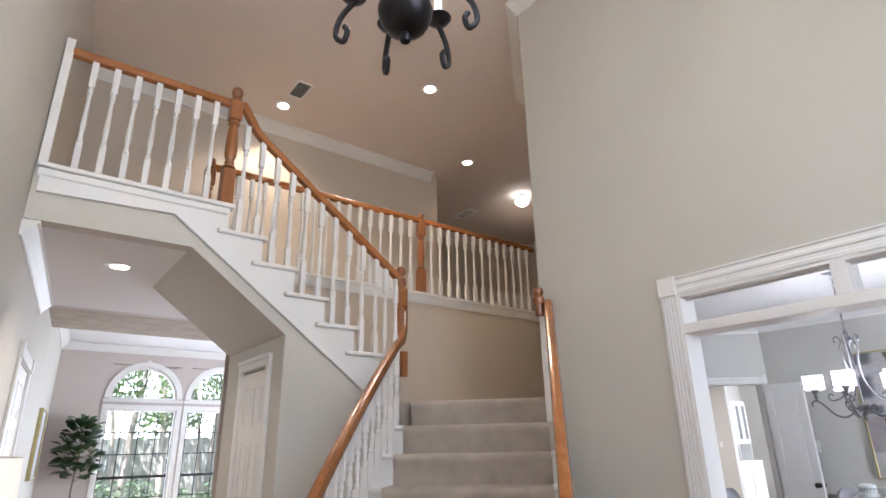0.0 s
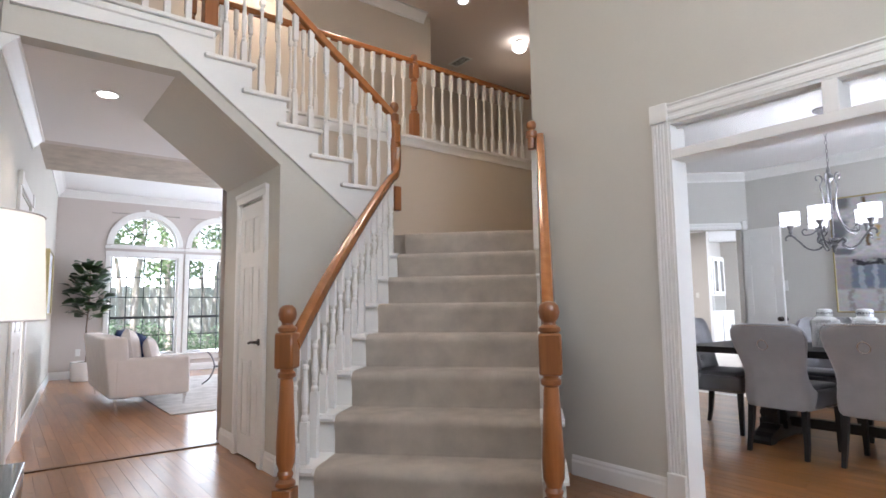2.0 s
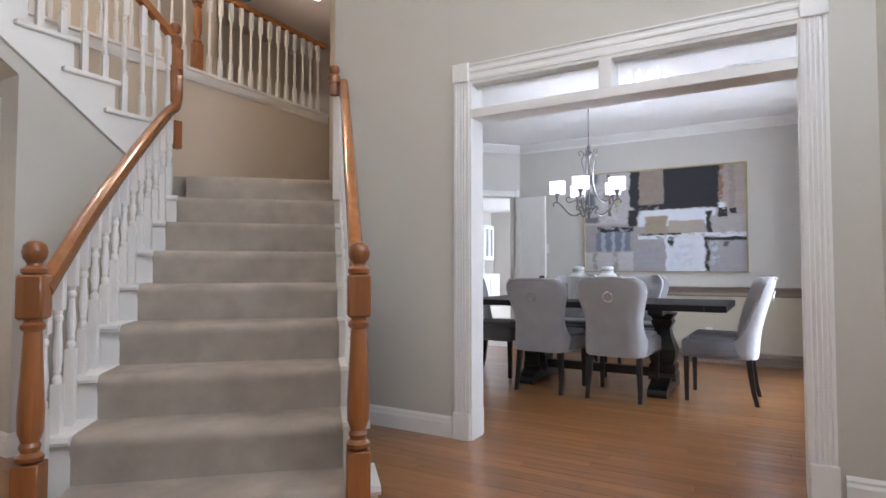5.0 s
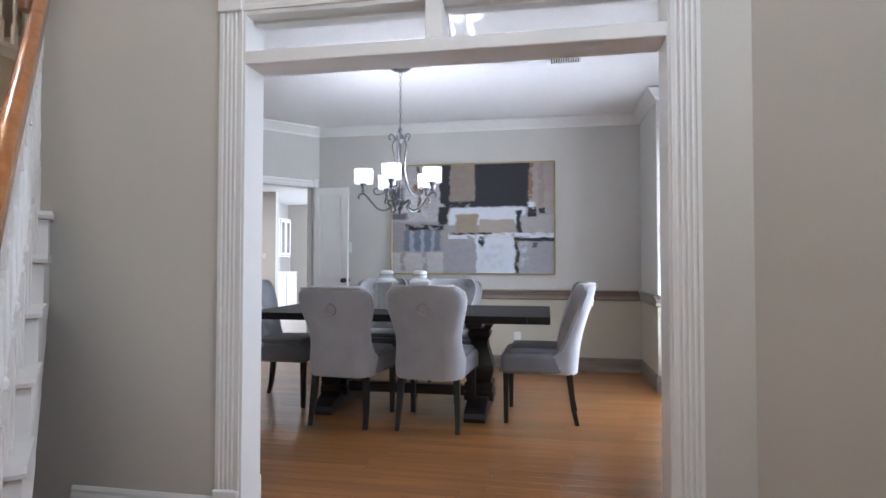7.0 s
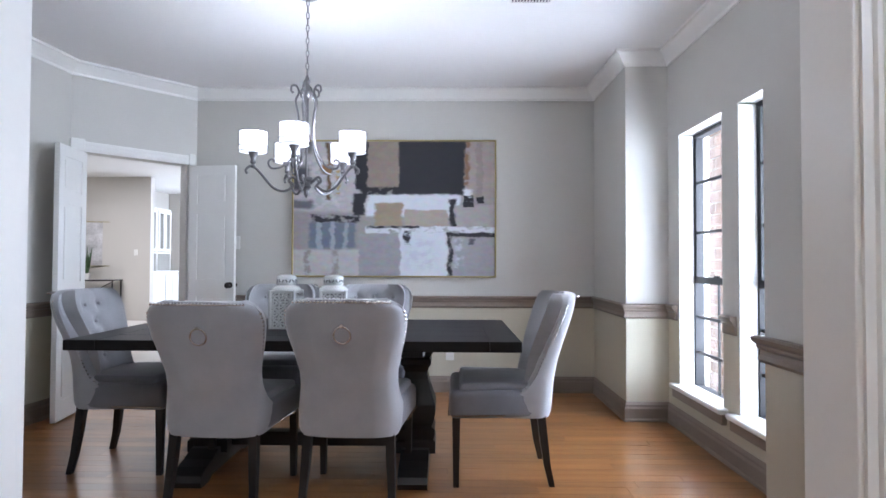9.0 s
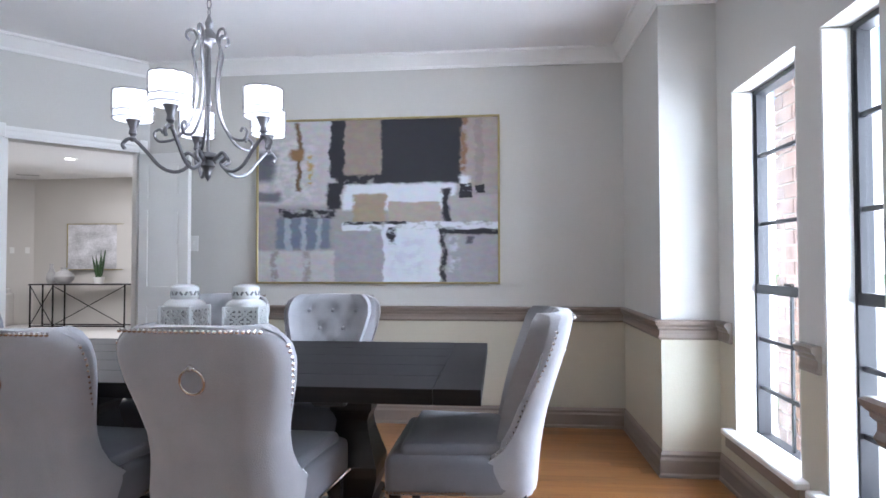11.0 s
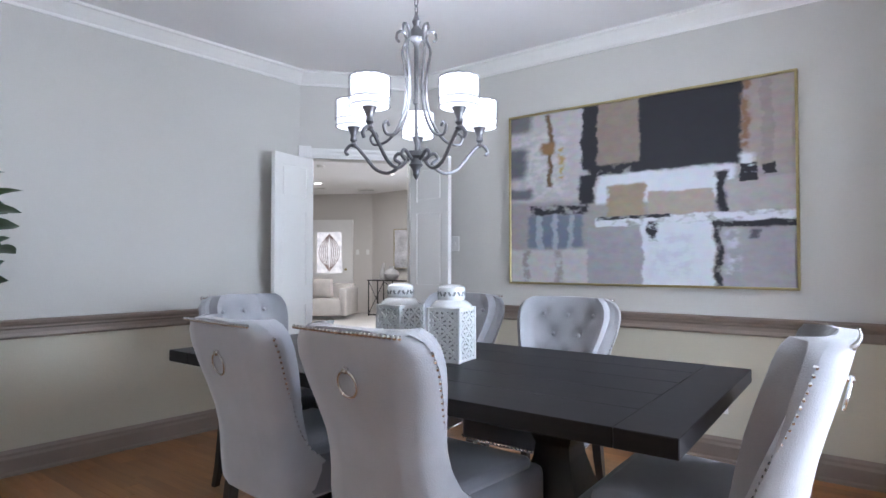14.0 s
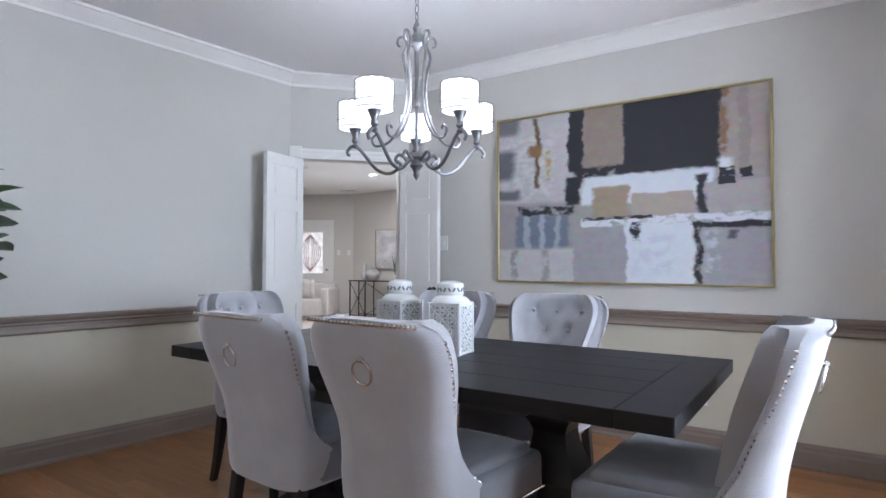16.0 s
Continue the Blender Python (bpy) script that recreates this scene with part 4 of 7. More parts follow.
# ---- windows ----
def living_window(x0, x1):
    """A tall sash with twelve panes under a half-round light."""
    wn_ = thing("arched_window", pose(0, 0, 0), "white-framed window with black glazing bars under a half-round light", "window", "living room windows")
    y = 11.40
    cx, r = (x0 + x1) / 2, (x1 - x0) / 2 - 0.02
    part("glass_pane", boxes(((x0, y, 0.33), (x1, y + 0.004, 2.06))), GLASS, wn_, "clear glass").visible_shadow = False
    for a, b in (((x0, 11.36, 0.33), (x0 + 0.025, 11.44, 2.06)), ((x1 - 0.025, 11.36, 0.33), (x1, 11.44, 2.06)), ((x0 + 0.025, 11.36, 0.33), (x1 - 0.025, 11.44, 0.36)), ((x0 + 0.025, 11.36, 2.035), (x1 - 0.025, 11.44, 2.06))):
        part("window_frame", boxes((a, b), bevel=0.003), WHITE, wn_)
    for k in range(1, 4):
        part("glazing_bar", boxes(((x0 + (x1 - x0) * k / 4 - 0.008, y - 0.012, 0.36), (x0 + (x1 - x0) * k / 4 + 0.008, y - 0.002, 2.035))), BLACKF, wn_)
    for k, z in enumerate((0.66, 0.98, 1.34, 1.69)):
        hgt = 0.022 if k == 1 else 0.008
        part("meeting_rail" if k == 1 else "glazing_bar", boxes(((x0 + 0.025, y - 0.016 - 0.006 * (k == 1), z - hgt), (x1 - 0.025, y - 0.003, z + hgt))), BLACKF, wn_)
    for xs in (x0 + 0.03, x1 - 0.045):
        part("sash_stile", boxes(((xs, y - 0.014, 0.36), (xs + 0.015, y - 0.002, 2.035))), BLACKF, wn_)
    # half-round light
    zc = 2.255
    arc = lambda rr, n=24: [(cx + rr * math.cos(math.pi * k / n), zc + rr * math.sin(math.pi * k / n)) for k in range(n + 1)]
    sp = bmesh.new()
    for sgn in (-1, 1):
        pts = [(cx + sgn * (r + 0.022), zc - 0.02), (cx + sgn * (r + 0.022), zc + r + 0.022), (cx, zc + r + 0.022)]
        for k in range(0, 13):
            a_ = math.pi / 2 * (1 - k / 12)
            pts.append((cx + sgn * r * math.cos(a_), zc + r * math.sin(a_)))
        prism(sp, pts, 11.302, 11.455, lambda u, v, d: (u, d, v))
    part("arch_surround", sp, LIVING, wn_, "painted wall round the arch")
    ring = bmesh.new()
    prism(ring, arc(r + 0.085) + arc(r)[::-1], 11.275, 11.301, lambda u, v, d: (u, d, v))
    part("arch_casing", ring, WHITE, wn_)
    ring = bmesh.new()
    prism(ring, arc(r) + arc(r - 0.03)[::-1], 11.36, 11.44, lambda u, v, d: (u, d, v))
    part("arch_frame", ring, WHITE, wn_)
    part("keystone", boxes(((cx - 0.03, 11.265, zc + r + 0.06), (cx + 0.03, 11.30, zc + r + 0.115)), bevel=0.005), WHITE, wn_)
    pane = bmesh.new()
    prism(pane, arc(r - 0.01), 11.40, 11.404, lambda u, v, d: (u, d, v))
    part("glass_pane", pane, GLASS, wn_, "clear glass").visible_shadow = False
    bars = bmesh.new()
    prism(bars, arc(0.23, 16) + arc(0.215, 16)[::-1], 11.385, 11.397, lambda u, v, d: (u, d, v))
    part("glazing_bar", bars, BLACKF, wn_)
    for k in (1, 2, 3):
        a_ = math.pi * k / 4
        bm_ = bmesh.new()
        tube(bm_, [(cx + q * math.cos(a_), 11.39, zc + q * math.sin(a_)) for q in (0.22, r - 0.02)], 0.008, 6)
        part("glazing_bar", bm_, BLACKF, wn_)
    part("glazing_bar", boxes(((x0 + 0.02, 11.36, zc - 0.02), (x1 - 0.02, 11.44, zc + 0.012))), WHITE, wn_)
    for a, b in (((x0 - 0.075, 11.275, 0.33), (x0, 11.30, 2.14)), ((x1, 11.275, 0.33), (x1 + 0.075, 11.30, 2.14)), ((x0 - 0.075, 11.27, 2.06), (x1 + 0.075, 11.30, 2.14)), ((x0 - 0.085, 11.272, 2.185), (x1 + 0.085, 11.30, 2.235))):
        part("window_casing", boxes((a, b), bevel=0.004), WHITE, wn_)
    part("window_sill", boxes(((x0 - 0.1, 11.22, 0.295), (x1 + 0.1, 11.44, 0.33)), bevel=0.006), WHITE, wn_)
    part("window_apron", boxes(((x0 - 0.08, 11.275, 0.20), (x1 + 0.08, 11.30, 0.295)), bevel=0.003), WHITE, wn_)


for a, b in WIN:
    living_window(a, b)


def dining_window(x0, x1, name_label):
    w_ = thing("tall_window", pose(0, 0, 0), name_label, "window", "dining room windows")
    y = WY - 0.135
    f = 0.022
    part("glass_pane", boxes(((x0, y, WZ0), (x1, y + 0.004, WZ1))), GLASS, w_, "clear glass").visible_shadow = False
    for a, b in (((x0, y - 0.03, WZ0), (x0 + f, y + 0.035, WZ1)), ((x1 - f, y - 0.03, WZ0), (x1, y + 0.035, WZ1)), ((x0 + f, y - 0.03, WZ0), (x1 - f, y + 0.035, WZ0 + 0.03)), ((x0 + f, y - 0.03, WZ1 - 0.025), (x1 - f, y + 0.035, WZ1))):
        part("window_frame", boxes((a, b), bevel=0.003), BLACKF, w_)
    zm = 1.02
    for z, hh in ((0.53, 0.009), (0.77, 0.009), (zm, 0.022), (1.34, 0.009), (1.68, 0.009)):
        part("meeting_rail" if z == zm else "glazing_bar", boxes(((x0 + f, y + 0.005, z - hh), (x1 - f, y + 0.02 + 0.012 * (z == zm), z + hh))), BLACKF, w_)
    part("glazing_bar", boxes((((x0 + x1) / 2 - 0.008, y + 0.005, WZ0 + 0.03), ((x0 + x1) / 2 + 0.008, y + 0.015, zm - 0.022))), BLACKF, w_)
    for xs in ((x0 + f, x0 + f + 0.014), (x1 - f - 0.014, x1 - f)):
        part("sash_stile", boxes(((xs[0], y + 0.006, zm), (xs[1], y + 0.028, WZ1 - 0.025))), BLACKF, w_)
    latch = bmesh.new()
    box(latch, ((x0 + x1) / 2 - 0.03, y + 0.012, zm + 0.022), ((x0 + x1) / 2 + 0.03, y + 0.03, zm + 0.036), bevel=0.003)
    part("sash_lock", latch, BRONZE, w_, "small dark sash lock")
    for xs in (x0, x1):
        lo, hi = (xs + 0.0005, xs + 0.012) if xs == x0 else (xs - 0.012, xs - 0.0005)
        part("reveal", boxes(((lo, y + 0.035, WZ0 + 0.035), (hi, WY - 0.002, WZ1 - 0.01))), WHITE, w_, "white painted reveal")
    part("window_sill", boxes(((x0 - 0.05, y + 0.036, WZ0 + 0.002), (x1 + 0.05, WY + 0.055, WZ0 + 0.033)), bevel=0.006), WHITE, w_)
    part("window_apron", boxes(((x0 - 0.04, WY + 0.002, WZ0 - 0.06), (x1 + 0.04, WY + 0.036, WZ0 + 0.001)), bevel=0.005), TAUPE, w_, "taupe apron moulding")


for x0, x1 in WINX:
    dining_window(x0, x1, "tall white-revealed window with a black sash")


# ---- recessed lights, vents, plates ----
def downlight(x, y, z, watts, colour=WARM):
    d_ = thing("recessed_light", pose(x, y, z), "lit recessed ceiling light with a white trim ring", "ceiling light", "recessed lights")
    bm = bmesh.new()
    lathe(bm, [(0.062, -0.003), (0.095, -0.007), (0.10, -0.002), (0.10, 0.0)], 24)
    part("trim_ring", bm, WHITE, d_, "", True)
    bm = bmesh.new()
    lathe(bm, [(0.0, -0.004), (0.064, -0.004), (0.064, -0.001), (0, -0.001)], 24)
    part("lens", bm, CANLIT, d_, "glowing lens")
    spot("downlight_beam", x, y, z - 0.02, watts, colour)


for x, y, z, w in ((0.99, 4.58, 2.645, 34), (1.95, 5.95, 2.645, 22), (2.2, 9.2, 3.13, 25), (2.45, 5.6, TOP, 105), (3.63, 4.36, TOP, 95), (5.06, 5.45, TOP, 14)):
    downlight(x, y, z, w)


def vent(x, y, z, w, l, turn=0):
    v_ = thing("ceiling_vent", pose(x, y, z, 0, 0, turn), "white slatted ceiling vent", "vent", "ceiling vents")
    part("frame", boxes(((-w, -l, -0.008), (w, -l + 0.02, 0)), ((-w, l - 0.02, -0.008), (w, l, 0)), ((-w, -l + 0.02, -0.008), (-w + 0.02, l - 0.02, 0)), ((w - 0.02, -l + 0.02, -0.008), (w, l - 0.02, 0))), WHITE, v_)
    # black sheet in place of the shade up in the duct
    part("backing", boxes(((-w + 0.02, -l + 0.02, -0.001), (w - 0.02, l - 0.02, 0.0))), IRON, v_, "dark sheet with the duct's shade as its colour")
    n = int((l * 2 - 0.04) / 0.018)
    for k in range(n):
        yy = -l + 0.028 + 0.018 * k
        bm = bmesh.new()
        box(bm, (-w + 0.02, -0.005, -0.0012), (w - 0.02, 0.005, 0.0012), Matrix.Translation((0, yy, -0.005)) @ pose(0, 0, 0, 35))
        part("slat", bm, WHITE, v_)


vent(5.61, 0.38, DC, 0.14, 0.13)
vent(2.48, 5.2, TOP, 0.09, 0.16)
vent(6.2, 6.9, TOP, 0.1, 0.2)


def plate(x, y, z, turn, label, kindname="light_switch"):
    p_ = thing(kindname, pose(x, y, z, 0, 0, turn), label, "switch" if kindname == "light_switch" else "outlet")
    part("cover_plate", boxes(((-0.036, -0.006, -0.058), (0.036, 0, 0.058)), bevel=0.002), PLATE, p_)
    if kindname == "light_switch":
        part("rocker", boxes(((-0.008, -0.012, -0.014), (0.008, -0.006, 0.014)), bevel=0.002), PLATE, p_)
    else:
        for zz in (-0.025, 0.025):
            part("socket", boxes(((-0.016, -0.008, zz - 0.014), (0.016, -0.006, zz + 0.014))), PLATE, p_)


plate(EX - 0.001, 2.73, 1.30, 90 + 180, "white switch plate on the grey wall")
plate(EX - 0.001, 0.84, 0.335, 90 + 180, "white outlet plate below the rail", "wall_outlet")
plate(3.02, 5.049, 1.98, 0, "white plate beside the stair landing")
plate(1.52, 11.299, 0.42, 0, "white outlet plate behind the plant", "wall_outlet")
plate(1.68, 11.299, 0.42, 0, "white outlet plate behind the plant", "wall_outlet")


# ---- dining chairs ----
def chair_shell(tufts):
    """The upholstered back: a wing that wraps forward at the seat, thinner at the top."""
    bm = bmesh.new()
    keys = [  # z, half width, back y, wing reach, thickness
        (0.335, 0.218, -0.232, 0.235, 0.050), (0.36, 0.230, -0.238, 0.238, 0.055), (0.44, 0.233, -0.244, 0.185, 0.055), (0.50, 0.225, -0.251, 0.115, 0.055),
        (0.56, 0.218, -0.262, 0.090, 0.058), (0.62, 0.220, -0.275, 0.080, 0.060), (0.70, 0.238, -0.297, 0.068, 0.058), (0.78, 0.259, -0.321, 0.058, 0.055),
        (0.85, 0.269, -0.341, 0.052, 0.050), (0.90, 0.260, -0.354, 0.048, 0.046), (0.93, 0.236, -0.361, 0.046, 0.040), (0.948, 0.196, -0.361, 0.036, 0.024)]

    def at(z):
        for a, b in zip(keys, keys[1:]):
            if z <= b[0]:
                t = (z - a[0]) / (b[0] - a[0])
                return [p + (q - p) * t for p, q in zip(a, b)]
        return list(keys[-1])

    zs = [0.335 + (0.948 - 0.335) * k / 34 for k in range(35)]
    rows = []
    for z in zs:
        _, w, yb, reach, th = at(z)
        def plan(w_, y_, front):
            r = min(0.075, w_ * 0.45)
            pts = [(-w_, front), (-w_, front + (y_ + r - front) * 0.5)]
            for k in range(5):
                a_ = math.pi + math.pi / 2 * k / 4
                pts.append((-w_ + r + r * math.cos(a_), y_ + r + r * math.sin(a_)))
            half = pts
            mid = [(x, y_ - 0.012 * (1 - (x / w_) ** 2)) for x in [(-w_ + r) * (1 - k / 8) for k in range(1, 16)]]
            return half + [(x, y) for x, y in mid] + [(-x, y) for x, y in half[::-1]]

        front = yb + reach
        outer = plan(w, yb, front)
        inner = plan(w - th, yb + th, front)
        crown = 0.012 * max(0, (z - 0.88) / 0.07)
        row = []
        for x, y in outer:
            row.append(Vector((x, y, z - crown * (1 - math.cos(x / 0.27 * math.pi)) * 0.35)))
        tip = (Vector((w - th / 2, front + 0.018, z)))
        row.append(tip)
        for x, y in inner[::-1]:
            d = 0.0
            for bx, bz in tufts:
                q = ((x - bx) ** 2 + ((z - bz)) ** 2) / 0.00075
                d += math.exp(-q)
            for bx, bz in tufts:
                for cx_, cz_ in tufts:
                    if abs(abs(bx - cx_) - 0.065) < 0.02 and 0 < cz_ - bz < 0.14:
                        t = max(0, min(1, ((x - bx) * (cx_ - bx) + (z - bz) * (cz_ - bz)) / ((cx_ - bx) ** 2 + (cz_ - bz) ** 2)))
                        q = ((x - bx - t * (cx_ - bx)) ** 2 + (z - bz - t * (cz_ - bz)) ** 2) / 0.00012
                        d += 0.28 * math.exp(-q)
            row.append(Vector((x, y + 0.016 - 0.026 * min(1.0, d), z)))
        row.append(Vector((-(w - th / 2), front + 0.018, z)))
        rows.append([bm.verts.new(p) for p in row])
    m = len(rows[0])
    for a, b in zip(rows, rows[1:]):
        for k in range(m):
            bm.faces.new((a[k], a[(k + 1) % m], b[(k + 1) % m], b[k]))
    # close the top and the foot between the two skins
    half = (m - 2) // 2
    for row in (rows[0], rows[-1]):
        o = row[:half]
        i_ = row[half + 1:half + 1 + half][::-1]
        for k in range(half - 1):
            bm.faces.new((o[k], o[k + 1], i_[k + 1], i_[k]))
        bm.faces.new((o[-1], row[half], i_[-1]))
        bm.faces.new((o[0], i_[0], row[-1]))
    edge = []
    for z in zs[2:-3]:
        _, w, yb, reach, th = at(z)
        edge.append((w - th * 0.2, yb + reach + 0.006, z, th))
    top = at(0.935)
    return bm, edge, top


def sphere(bm, c, r, seg=8, rings=5):
    lathe(bm, [(r * math.sin(math.pi * k / rings), -r * math.cos(math.pi * k / rings)) for k in range(rings + 1)], seg, Matrix.Translation(c))


def make_chair(m):
    ch = thing("dining_chair", m, "grey velvet dining chair with tufted wing back, nailheads and ring pull", "chair", "chairs round the dining table")
    tufts = [(x, z) for z, xs in ((0.86, (-0.13, 0.0, 0.13)), (0.765, (-0.065, 0.065)), (0.67, (-0.13, 0.0, 0.13)), (0.575, (-0.065, 0.065))) for x in xs]
    bm, edge, top = chair_shell(tufts)
    part("backrest", bm, VELVET, ch, "pale grey velvet wing back", True)
    for x, z in tufts:
        b_ = bmesh.new()
        yb = -0.262 - 0.102 * max(0, (z - 0.56) / 0.38)
        sphere(b_, (x, yb + 0.052, z), 0.011, 8, 4)
        part("button", b_, VELVET, ch)
    # seat
    bm = bmesh.new()
    prism(bm, [(-0.225, -0.19), (0.225, -0.19), (0.262, 0.27), (-0.262, 0.27)], 0.335, 0.475, lambda u, v, d: (u, v, d))
    bmesh.ops.bevel(bm, geom=list(bm.edges), offset=0.03, segments=3, affect="EDGES", profile=0.5)
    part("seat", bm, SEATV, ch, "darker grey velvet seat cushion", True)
    bm = bmesh.new()
    prism(bm, [(-0.205, -0.17), (0.205, -0.17), (0.24, 0.22), (-0.24, 0.22)], 0.46, 0.508, lambda u, v, d: (u, v, d))
    bmesh.ops.bevel(bm, geom=list(bm.edges), offset=0.022, segments=3, affect="EDGES", profile=0.5)
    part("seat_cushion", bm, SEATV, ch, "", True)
    # nailheads
    nb = bmesh.new()
    for i in range(len(edge)):
        w, y, z, th = edge[i]
        for sgn in (-1, 1):
            sphere(nb, (sgn * (w + 0.004), y - 0.006, z), 0.0070, 6, 4)
    for k in range(27):
        x = -0.205 + 0.41 * k / 26
        sphere(nb, (x, -0.363 - 0.012 * (1 - (x / 0.25) ** 2), 0.936), 0.0070, 6, 4)
    for k in range(28):
        x = -0.245 + 0.49 * k / 27
        sphere(nb, (x, 0.272, 0.355), 0.0062, 6, 3)
    for k in range(22):
        y = 0.0 + 0.255 * k / 21
        for sgn in (-1, 1):
            sphere(nb, (sgn * (0.241 + 0.021 * k / 21), y, 0.355), 0.0062, 6, 3)
    n_ = part("nailhead_trim", nb, CHROME, ch, "silver nailheads along the edges", True)
    n_["kind"] = "stuff"
    # ring pull on the outer back
    bm = bmesh.new()
    tube(bm, [(0.036 * math.sin(2 * math.pi * k / 24), -0.349 - 0.008 * math.cos(2 * math.pi * k / 24), 0.795 + 0.036 * math.cos(2 * math.pi * k / 24)) for k in range(24)], 0.0042, 8, True)
    part("ring_pull", bm, CHROME, ch, "polished nickel ring", True)
    bm = bmesh.new()
    lathe(bm, [(0.017, 0), (0.017, 0.003), (0.008, 0.006), (0.007, 0.016), (0.011, 0.02), (0.008, 0.026), (0, 0.028)], 12, Matrix.Translation((0, -0.338, 0.834)) @ pose(0, 0, 0, 90))
    part("ring_mount", bm, CHROME, ch, "", True)
    # legs
    for sgn in (-1, 1):
        bm = bmesh.new()
        rows = [(0.019, sgn * 0.222, 0.235, 0.345), (0.014, sgn * 0.222, 0.235, 0.0)]
        a = [bm.verts.new((x + dx * r, y + dy * r, z)) for r, x, y, z in rows for dx, dy in ((-1, -1), (1, -1), (1, 1), (-1, 1))]
        for k in range(4):
            bm.faces.new((a[k], a[(k + 1) % 4], a[4 + (k + 1) % 4], a[4 + k]))
        bm.faces.new(a[:4]), bm.faces.new(a[4:])
        part("leg", bm, BLACKWOOD, ch, "black tapered leg")
        bm = bmesh.new()
        rows = [(0.020, sgn * 0.185, -0.185, 0.36), (0.019, sgn * 0.19, -0.20, 0.22), (0.016, sgn * 0.197, -0.215, 0.10), (0.014, sgn * 0.20, -0.238, 0.0)]
        v = [[bm.verts.new((x + dx * r, y + dy * r, z)) for dx, dy in ((-1, -1), (1, -1), (1, 1), (-1, 1))] for r, x, y, z in rows]
        for p, q in zip(v, v[1:]):
            for k in range(4):
                bm.faces.new((p[k], p[(k + 1) % 4], q[(k + 1) % 4], q[k]))
        bm.faces.new(v[0]), bm.faces.new(v[-1])
        part("leg", bm, BLACKWOOD, ch, "black splayed rear leg")
    return ch


SIZE = Matrix.Scale(1.014, 4)
chair = make_chair(pose(5.255, 1.915, 0, 0, 0, -94) @ SIZE)
for x, y, a in ((5.255, 1.30, -92), (5.565, 0.566, -1), (5.69, 2.635, 182), (6.21, 1.385, 90), (6.21, 2.03, 90)):
    copy_thing(chair, pose(x, y, 0, 0, 0, a) @ SIZE)

# ---- dining table ----
tb = thing("dining_table", pose(0, 0, 0), "espresso-stained trestle dining table with a plank top", "table")
TX0, TX1, TY0, TY1, TZ = 5.125, 6.156, 0.505, 2.685, 0.76
for y0, y1 in ((TY0 + 0.152, TY1 - 0.152),):
    n = 5
    for k in range(n):
        a = TX0 + (TX1 - TX0) * k / n
        b = TX0 + (TX1 - TX0) * (k + 1) / n
        part("top_plank", boxes(((a + 0.0006, y0, TZ - 0.05), (b - 0.0006, y1, TZ)), bevel=0.0015), ESPRESSO, tb)
for y0, y1 in ((TY0, TY0 + 0.1505), (TY1 - 0.1505, TY1)):
    part("breadboard_end", boxes(((TX0, y0, TZ - 0.05), (TX1, y1, TZ)), bevel=0.002), ESPRESSO, tb)
for y in (1.03, 2.16):
    cx = 5.64
    part("bearer", boxes(((cx - 0.38, y - 0.06, TZ - 0.10), (cx + 0.38, y + 0.06, TZ - 0.05)), bevel=0.008), BLACKWOOD, tb)
    bm = bmesh.new()
    prof = [(0.15, 0.10), (0.15, 0.16), (0.135, 0.17), (0.145, 0.20), (0.145, 0.225), (0.12, 0.24), (0.135, 0.27), (0.15, 0.32), (0.148, 0.36), (0.12, 0.42), (0.092, 0.49), (0.085, 0.53), (0.10, 0.56), (0.115, 0.575), (0.115, 0.60), (0.10, 0.61), (0.13, 0.64), (0.14, 0.66)]
    lathe(bm, [(r * 1.02, z) for r, z in prof], 4, Matrix.Translation((cx, y, 0)) @ rot(45))
    part("pedestal", bm, BLACKWOOD, tb, "heavy turned square pedestal")
    bm = bmesh.new()
    for sgn in (-1, 1):
        prism(bm, [(0.0, 0.02), (0.0, 0.135), (0.14, 0.13), (0.22, 0.10), (0.29, 0.085), (0.345, 0.06), (0.36, 0.03), (0.35, 0.0), (0.26, 0.0), (0.22, 0.02)], y - 0.075, y + 0.075, lambda u, v, d, s_=sgn: (cx + s_ * u, d, v))
    part("foot", bm, BLACKWOOD, tb, "scrolled trestle foot")
part("stretcher", boxes(((5.60, 1.11, 0.115), (5.68, 2.08, 0.19)), bevel=0.006), BLACKWOOD, tb)


# ---- pierced jars ----
# grey that stands for the shade inside the jars
JARCORE = mat("jar_shade_grey", (0.20, 0.21, 0.21), 0.6, var=0.1)


